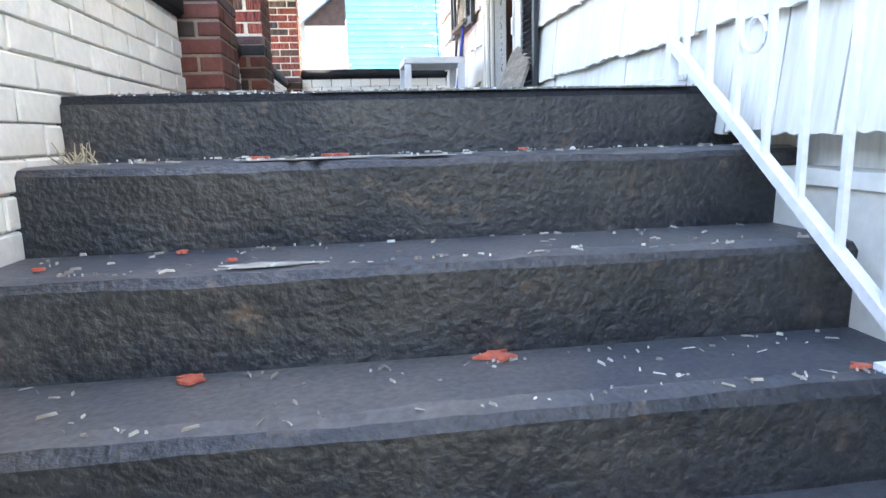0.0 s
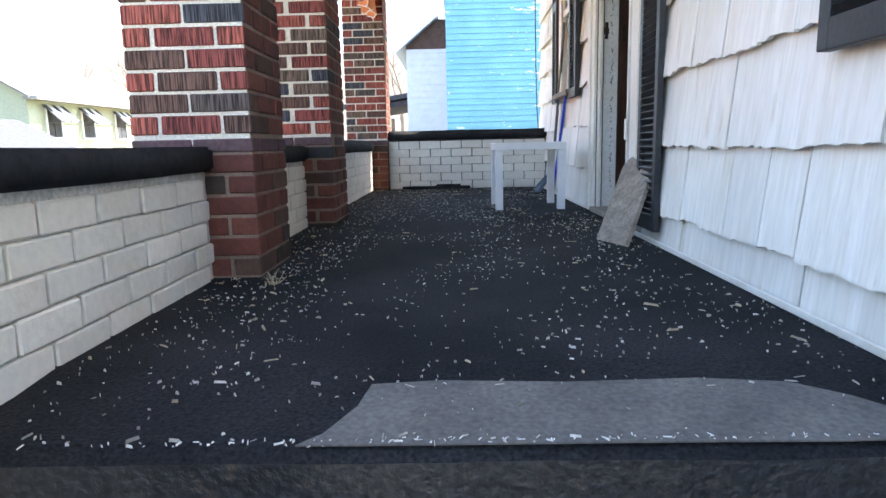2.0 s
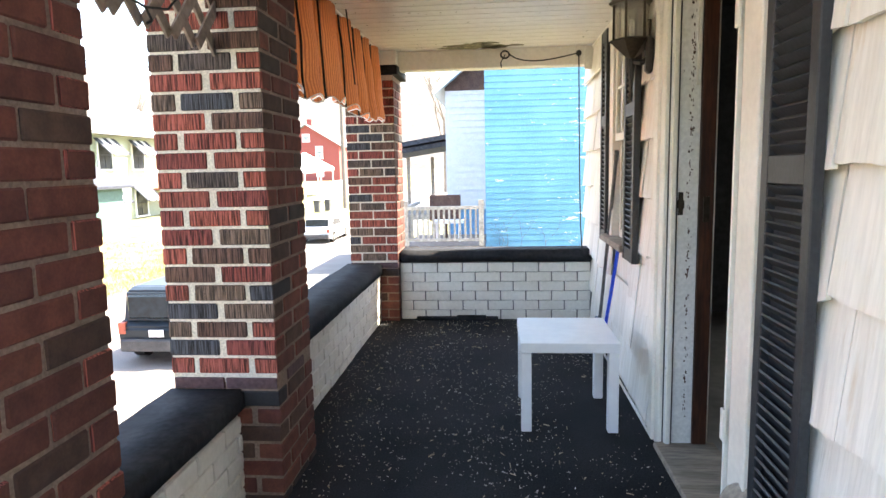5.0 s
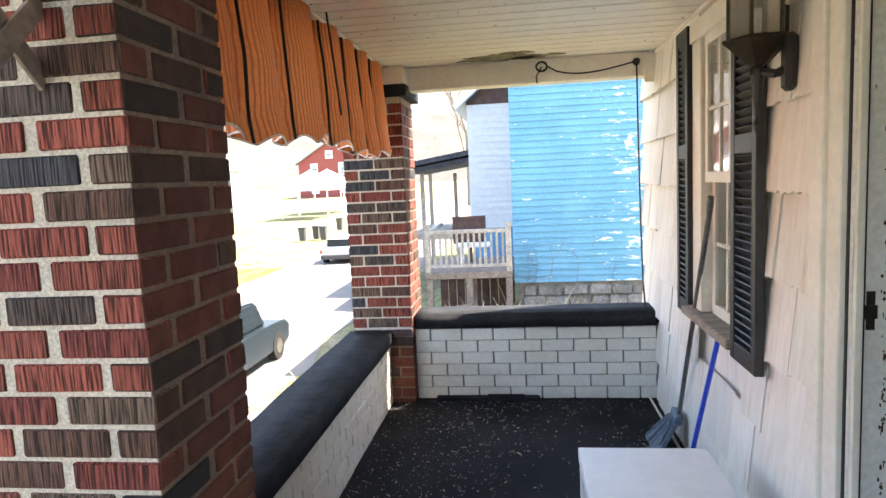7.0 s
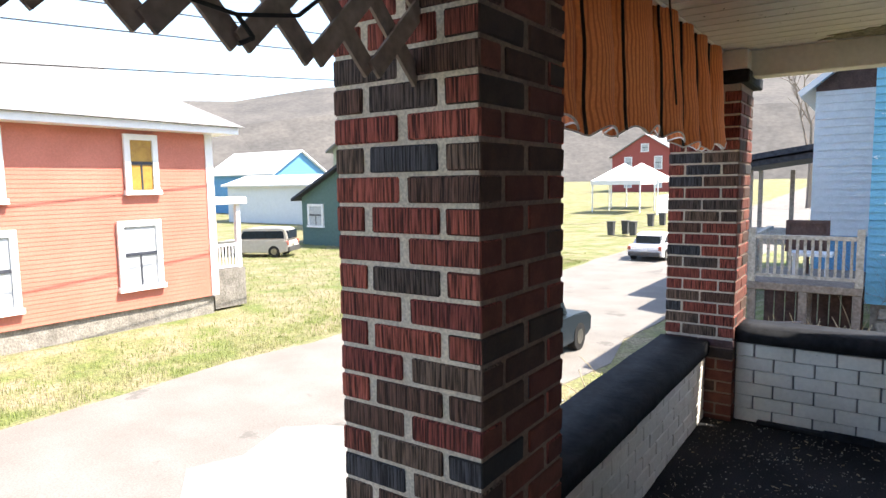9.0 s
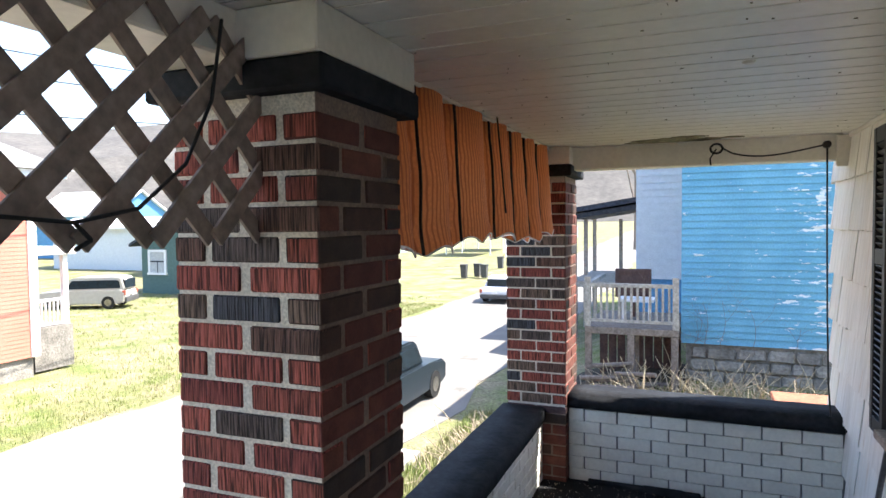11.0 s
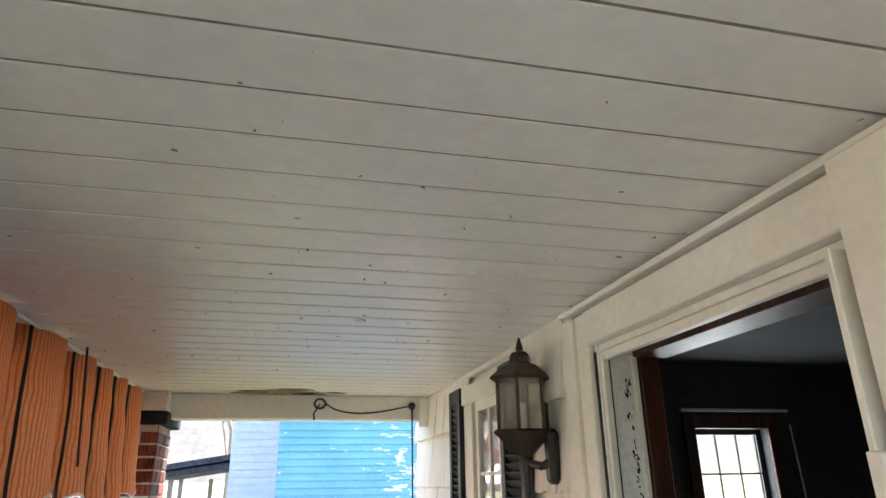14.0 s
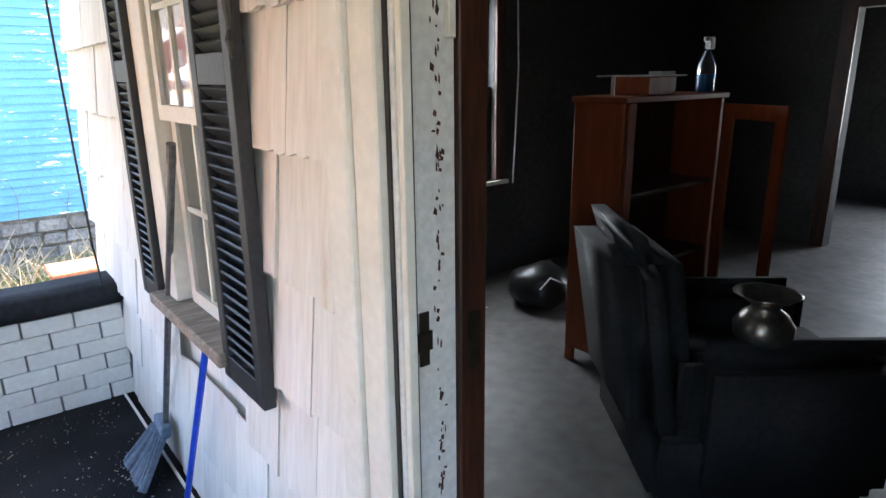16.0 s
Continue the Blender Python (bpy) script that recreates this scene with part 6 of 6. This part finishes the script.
ac = thing("armchair", tuple(O + F * 0.45 + S * 0.42), "bulky black upholstered armchair with torn patches", "armchair")
part("base", chair_block(0.02, 0.86, 0.02, 0.82, 0.0, 0.30), M_LEATHER, ac, smooth=True)
part("seat_cushion", chair_block(0.2, 0.9, 0.19, 0.65, 0.301, 0.47, 0.06, 4), M_LEATHER, ac, smooth=True)
bm = chair_block(-0.06, 0.2, 0.03, 0.81, 0.2, 1.04, 0.1, 6)
for v in bm.verts:
    k = max(0.0, v.co.z - 0.3)
    v.co += F * (-0.22 * k * k)
    v.co.z -= 0.10 * ((v.co - O).dot(S) - 0.42) ** 2 / 0.15 * k
part("backrest", bm, M_LEATHER, ac, smooth=True)
part("arm", chair_block(0.10, 0.92, -0.03, 0.18, 0.02, 0.64, 0.09, 6), M_LEATHER, ac, smooth=True)
part("arm", chair_block(0.10, 0.92, 0.66, 0.87, 0.02, 0.64, 0.09, 6), M_LEATHER, ac, smooth=True)
vp = O + F * 0.38 + S * 0.075 + Vector((0, 0, 0.64))
bm = bmesh.new()
lathe(bm, vp, [(0.075, 0.0), (0.095, 0.02), (0.10, 0.06), (0.075, 0.10), (0.045, 0.12), (0.05, 0.135), (0.095, 0.165), (0.11, 0.175), (0.10, 0.172), (0.03, 0.13)], 24)
solo("metal_vase", bm, M_PEWTER, "tarnished silver flared vase on the chair arm", "vase", smooth=True)
bm = bmesh.new()
bmesh.ops.create_icosphere(bm, subdivisions=3, radius=0.2)
for v in bm.verts:
    v.co = Vector((3.4 + v.co.x * 1.0, 7.25 + v.co.y * 1.1, 0.15 + max(v.co.z, -0.13) * 0.85)) + Vector((0.03, 0.03, 0.03)) * noise.noise(v.co * 9)
bag = thing("black_bag", (3.4, 7.25, 0.02), "slumped black bag lying on the floor", "bag")
part("sack", bm, M_BAG, bag, smooth=True)
bm = bmesh.new()
chain(bm, [Vector((3.25, 7.1, 0.2)), Vector((3.3, 7.06, 0.28)), Vector((3.42, 7.04, 0.22)), Vector((3.5, 7.05, 0.1))], 0.006, 5)
part("strap", bm, M_PLASTICWHITE, bag, "pale strap")
solo("paper_roll", boxes((2.9, 3.12, 7.5, 7.55, 0.02, 0.045), (2.95, 3.1, 7.42, 7.44, 0.02, 0.03), bev=0.006), M_PLASTICWHITE, "small white roll and pen on the floor", "litter")
# chandelier
ch = thing("chandelier", (3.75, 5.45, 2.1), "small crystal chandelier with candle bulbs", "lamp")
bm = bmesh.new()
tube(bm, (3.75, 5.45, 2.1), (3.75, 5.45, RZ), 0.008)
lathe(bm, (3.75, 5.45, 1.98), [(0.01, 0), (0.04, 0.03), (0.02, 0.08), (0.03, 0.12)], 10)
part("stem", bm, M_BRONZE, ch)
for i in range(6):
    a = i * 1.0472
    dx, dy = math.cos(a), math.sin(a)
    bm = bmesh.new()
    chain(bm, [Vector((3.75 + dx * r, 5.45 + dy * r, z)) for r, z in ((0.02, 2.0), (0.1, 1.96), (0.19, 1.99), (0.22, 2.04))], 0.006, 6)
    part("branch", bm, M_BRONZE, ch)
    bm = bmesh.new()
    tube(bm, (3.75 + dx * 0.22, 5.45 + dy * 0.22, 2.04), (3.75 + dx * 0.22, 5.45 + dy * 0.22, 2.12), 0.011, n=8)
    part("candle", bm, M_PLASTICWHITE, ch)
    for k in range(3):
        bm = bmesh.new()
        b = a + (k - 1) * 0.18
        lathe(bm, (3.75 + math.cos(b) * 0.21, 5.45 + math.sin(b) * 0.21, 1.93 - 0.012 * k), [(0.002, 0), (0.012, 0.02), (0.002, 0.05)], 6)
        part("crystal", bm, M_GLASS, ch)
# loose cord by the inner window, charred arch trim
bm = bmesh.new()
chain(bm, [Vector((3.80, 7.9, 2.1)), Vector((3.81, 7.89, 1.6)), Vector((3.78, 7.88, 1.1)), Vector((3.76, 7.88, 0.75))], 0.007)
solo("blind_cord", bm, M_PLASTICWHITE, "pale cord hanging beside the window", "cord")
structure("trim_arch", boxes((RX - 0.03, RX, 4.98, 5.1, 0.02, 2.15), (RX - 0.03, RX, 6.6, 6.72, 0.02, 2.15), (RX - 0.03, RX, 5.1, 6.6, 2.05, 2.15), bev=0.004), M_DARKWOOD, "charred wooden trim of the inner opening", "trim")
structure("curtain_rod_room", boxes((2.86, 3.78, RY1 - 0.08, RY1 - 0.06, 2.19, 2.21)), M_PLASTICWHITE, "bent curtain rod above the window", "rod")

# ---- lower wall beside the steps ----
structure("wall_stair_side", boxes((0.862, WX, -2.5, 2.55, LOW, -0.27), (0.85, WX, -2.5, 2.4, -0.27, -0.235)), M_TRIM, "white painted board wall below the shingles beside the steps", "wall")
structure("baseboard", boxes((0.838, 0.846, 2.30, 4.25, 0.0, 0.022), (0.868, 0.876, 5.46, 7.76, 0.0, 0.022), bev=0.003), M_TRIM, "white base strip along the house wall", "trim")

# ---- debris ----
def flecks(name, n, area, zf, size, seed, material, label):
    rng = random.Random(seed)
    vs, fs = [], []
    for _ in range(n):
        x, y = area(rng)
        z = zf(x, y)
        a = rng.uniform(0, 3.14)
        L, W = size * rng.choice((0.5, 0.8, 1.2, 1.9, 2.8)) * rng.uniform(0.7, 1.2), size * rng.uniform(0.12, 0.4)
        ca, sa = math.cos(a), math.sin(a)
        k = len(vs)
        t = rng.uniform(0.001, 0.006)
        for du, dv, dz in ((-1, -1, 0), (1, -1, 0), (1, 1, 0), (-1, 1, 0), (-0.8, -0.7, 1), (0.9, -0.8, 1), (0.7, 0.8, 1), (-0.8, 0.9, 1)):
            vs.append((x + du * L / 2 * ca - dv * W / 2 * sa, y + du * L / 2 * sa + dv * W / 2 * ca, z + dz * t + 0.0005))
        for f in ((4, 5, 6, 7), (0, 1, 5, 4), (1, 2, 6, 5), (2, 3, 7, 6), (3, 0, 4, 7)):
            fs.append(tuple(k + i for i in f))
    me = bpy.data.meshes.new(name)
    me.from_pydata(vs, [], fs)
    me.materials.append(material)
    return tagged(new(name, me), label, "debris", kind="stuff")


def porch_area(r):
    while True:
        x, y = r.uniform(-0.82, 0.84), r.uniform(2.2, 7.72)
        dens = 0.2 + 1.3 * (noise.noise((x * 2.3, y * 1.6, 7)) + 0.1) + 0.5 * noise.noise((x * 9, y * 9, 3)) + (0.25 if y > 4.5 else 0) + (0.5 if x < -0.45 else 0)
        if PIL[1] < x < PIL[0] + 0.01 and any(a < y < a + 0.42 for a in (3.34, 4.76, 7.69)):
            continue
        if r.random() < dens:
            return x, y


flecks("floor_debris", 4300, porch_area, lambda x, y: apron_z(y), 0.0042, 21, M_CHIP, "scattered pale paint flakes, twigs and leaf bits")
flecks("floor_twigs", 300, porch_area, lambda x, y: apron_z(y), 0.013, 22, M_DRYSTEM, "scattered dry twigs and grass bits on the floor")


def step_z(x, y):
    k = max(0, math.ceil((2.125 - y) / 0.262 - 1e-6))
    return -0.187 * k + 0.003 if k else apron_z(y) + 0.001


def step_area(r):
    k = r.choice((0, 1, 1, 2, 2, 3, 3))
    y0 = 2.125 - 0.262 * k
    return r.uniform(-0.8, 0.8), (y0 + r.choice((r.uniform(0.02, 0.25), r.uniform(0.0, 0.03) + 0.02, r.uniform(0.18, 0.25))))


flecks("ceiling_specks", 220, lambda r: (r.uniform(-0.8, 0.9), r.uniform(3.1, 7.7)), lambda x, y: 2.2478, 0.0045, 27, M_MOULD, "small dark specks of dirt on the ceiling boards")
flecks("edge_chips", 170, lambda r: (r.triangular(-0.8, 0.8, 0.15), 2.146 + r.gauss(0, 0.005)), lambda x, y: -0.0262, 0.005, 26, M_CHIP_WHITE, "white paint chips along the edge of the top step")
flecks("step_chips", 420, step_area, step_z, 0.009, 23, M_CHIP, "pale paint chips and grit on the steps")


def blob(name, x, y, z, r, seed, material, label, cat, n=14, t=0.006, sx=1.0):
    rng = random.Random(seed)
    bm = bmesh.new()
    prism(bm, [(x + sx * math.cos(6.283 * i / n) * r * rng.uniform(0.25, 1.2), y + math.sin(6.283 * i / n) * r * rng.uniform(0.25, 0.95), z) for i in range(n)], (0, 0, t))
    return solo(name, bm, material, label, cat)


for i, (x, k, dy, r) in enumerate(((0.09, 3, 0.235, 0.042), (-0.46, 3, 0.23, 0.03), (-0.40, 2, 0.10, 0.012), (-0.52, 2, 0.22, 0.014), (-0.75, 2, 0.10, 0.013), (-0.36, 1, 0.08, 0.03), (-0.2, 1, 0.15, 0.03), (0.28, 1, 0.2, 0.012), (0.7, 3, 0.05, 0.02))):
    y = 2.125 - 0.262 * k + dy
    blob("red_paint_chip", x, y, step_z(x, y) + 0.001, r, 40 + i, M_CHIP_RED, "flake of red paint lying on the step", "paint chip")
for i, (x, k, dy, r, sx) in enumerate(((-0.28, 1, 0.05, 0.07, 2.4), (-0.12, 1, 0.10, 0.06, 1.8), (-0.35, 2, 0.05, 0.035, 3.5), (0.0, 1, 0.03, 0.03, 2.5))):
    y = 2.125 - 0.262 * k + dy
    blob("worn_paint_patch", x, y, step_z(x, y) - 0.001, r, 60 + i, M_PALE_CONCRETE, "patch of bare cement worn through step paint", "patch", 18, 0.0015, sx)
for i, (x, y) in enumerate(((-0.80, 2.03), (-0.78, 2.06), (-0.62, 3.22))):
    stems_bm = bmesh.new()
    rng = random.Random(80 + i)
    zb = step_z(x, y)
    for _ in range(14):
        a = rng.uniform(0, 6.28)
        p = Vector((x + rng.uniform(-0.02, 0.02), y + rng.uniform(-0.02, 0.02), zb))
        tube(stems_bm, p, p + Vector((math.cos(a) * 0.03, math.sin(a) * 0.02, rng.uniform(0.01, 0.05))), 0.0025, 0.001, 4)
    solo("dead_weed", stems_bm, M_DRYSTEM, "small tuft of dead weed in the corner", "weed")
# strip of peeled skirting at the far wall
solo("peeled_strip", boxes((-0.55, 0.15, Y_FAR - 0.05, Y_FAR - 0.012, 0.0, 0.03), (-0.2, 0.05, Y_FAR - 0.07, Y_FAR - 0.05, 0.0, 0.05), bev=0.006), M_BLACKCAP, "loose black strip curling at the foot of the end wall", "strip")
# ceiling stain boss and mark
bm = bmesh.new()
lathe(bm, (0.26, 5.72, 2.243), [(0.012, 0.0), (0.02, 0.004), (0.02, 0.0085)], 10)
solo("ceiling_hook", bm, M_TRIM, "small painted hook plate on the ceiling", "hook")

# ---- shingles on the house wall ----
M_SH = M_SHINGLE


def wall_x(y):
    return 0.862 + 0.0125 * (y - 2.5)


rng = random.Random(31)
SH_W = [0.205, 0.24, 0.275]


def shingle_mesh(w, h, seed):
    r = random.Random(seed)
    bm = bmesh.new()
    n = 8
    a, b, c, d = [], [], [], []
    drop = [r.uniform(-0.006, 0.006) for _ in range(n + 1)]
    for i in range(n + 1):
        y = -w / 2 + w * i / n
        rip = 0.0012 * math.sin(i * 2.4 + seed)
        a.append(bm.verts.new((-0.014 + rip, y, drop[i])))
        b.append(bm.verts.new((0.0 + 0.016, y, h)))
        c.append(bm.verts.new((0.0, y, drop[i])))
        d.append(bm.verts.new((0.020, y, h)))
    for i in range(n):
        bm.faces.new((a[i], a[i + 1], b[i + 1], b[i]))
        bm.faces.new((c[i + 1], c[i], d[i], d[i + 1]))
        bm.faces.new((a[i + 1], a[i], c[i], c[i + 1]))
        bm.faces.new((b[i], b[i + 1], d[i + 1], d[i]))
    bm.faces.new((a[0], b[0], d[0], c[0]))
    bm.faces.new((a[n], c[n], d[n], b[n]))
    bmesh.ops.recalc_face_normals(bm, faces=list(bm.faces))
    me = bpy.data.meshes.new("shingle")
    bm.to_mesh(me)
    bm.free()
    me.materials.append(M_SH)
    return me


MESH_SH = {(w, s): shingle_mesh(w, 0.30, s + int(w * 1000)) for w in SH_W for s in range(3)}
blocked = [(DOOR[0] - 0.105, DOOR[1] + 0.152, -9, DOOR[2] + 0.10), (WIN[0] - 0.092, WIN[1] + 0.172, WIN[2] - 0.05, WIN[3] + 0.09)]


def add_shingle(y0, y1, z, s):
    w = y1 - y0
    base = min(SH_W, key=lambda q: abs(q - w))
    ob = piece("shingle", MESH_SH[(base, s)], wall_house, wall_x((y0 + y1) / 2) + rng.uniform(-0.004, 0.003), (y0 + y1) / 2, z + rng.uniform(-0.008, 0.008), rng.uniform(-0.6, 0.6), rng.uniform(-0.5, 0.5))
    ob.scale = (1, (w - 0.010) / base, 1)


def shingle_rows(z, ylo, yhi):
    while z < 2.25:
        y = ylo - rng.uniform(0, 0.2)
        while y < yhi - 0.02:
            w = rng.choice(SH_W)
            y1 = min(y + w, yhi)
            segs = [(max(y, ylo), y1)]
            for b0, b1, bz0, bz1 in blocked:
                if z + 0.287 > bz0 and z < bz1 - 0.02:
                    nxt = []
                    for s0, s1 in segs:
                        if s1 <= b0 or s0 >= b1:
                            nxt.append((s0, s1))
                        else:
                            if s0 < b0:
                                nxt.append((s0, b0))
                            if s1 > b1:
                                nxt.append((b1, s1))
                    segs = nxt
            for s0, s1 in segs:
                if s1 - s0 > 0.02 :
                    add_shingle(s0, s1, z, rng.randrange(3))
            y = y1
        z += 0.287


shingle_rows(0.42 - 0.287 * 2, 0.5, 4.36)
shingle_rows(1.70 - 0.287 * 6, 4.36, 8.25)

# ---- painted bricks of the low walls ----
WB = [piece_mesh("painted_brick", 0.016, 0.226, 0.079, 0.004, M_WHITEBRICK, s + 90, 0.0018) for s in range(4)]
WBH = [piece_mesh("painted_brick", 0.016, 0.108, 0.079, 0.004, M_WHITEBRICK, s + 95, 0.0018) for s in range(2)]
rng = random.Random(77)


WS = [piece_mesh("painted_brick", 0.016, 0.226, 0.0685, 0.004, M_WHITEBRICK, s + 60, 0.0018) for s in range(4)]


def course(parent, along, pos, u0, u1, z, odd, rz, meshes=None, step=0.236):
    u = u0 - (step / 2 if odd else 0.0)
    while u < u1 - 0.03:
        a, b = max(u, u0), min(u + step, u1)
        if b - a > 0.05:
            small = b - a < 0.15 and meshes is None
            me = rng.choice(WBH) if small else rng.choice(meshes or WB)
            full = 0.108 if small else 0.226
            c = (a + b) / 2
            x, y = (pos + rng.uniform(-0.002, 0.002), c) if along == 1 else (c, pos + rng.uniform(-0.002, 0.002))
            ob = piece("painted_brick", me, parent, x, y, z, rz + rng.uniform(-0.4, 0.4), 0, rng.uniform(-0.5, 0.5))
            ob.scale = (1, (b - a - 0.010) / full, 1)
        u += step


for i in range(6):
    zc = 0.018 + 0.0735 * i
    for u0, u1 in ((0.97, 3.345), (3.76, 4.768), (5.185, 7.698)):
        if zc < 0.36 or u0 > 5:
            course(low_wall_west, 1, XI - 0.008, u0, u1, min(zc, 0.382), i % 2, 0, WS, 0.212)
for i in range(1, 16):
    course(low_wall_west, 1, XI - 0.008, 0.97, 2.16, 0.018 - 0.0735 * i, i % 2, 0, WS, 0.212)
for i in range(6):
    course(low_wall_north, 0, Y_FAR + 0.008, -0.688, 0.93, 0.04 + 0.082 * i, i % 2, 90, None, 0.215)

# mould on the ceiling boards by the end beam
for i, (x, y, r) in enumerate(((0.0, 7.62, 0.16), (0.14, 7.66, 0.10), (-0.18, 7.67, 0.09), (0.3, 7.64, 0.05), (0.05, 7.52, 0.07))):
    blob("mould_stain", x, y, 2.2465, r, 120 + i, M_MOULD, "dark mould stain on the white ceiling boards", "stain", 20, 0.004, 1.6)
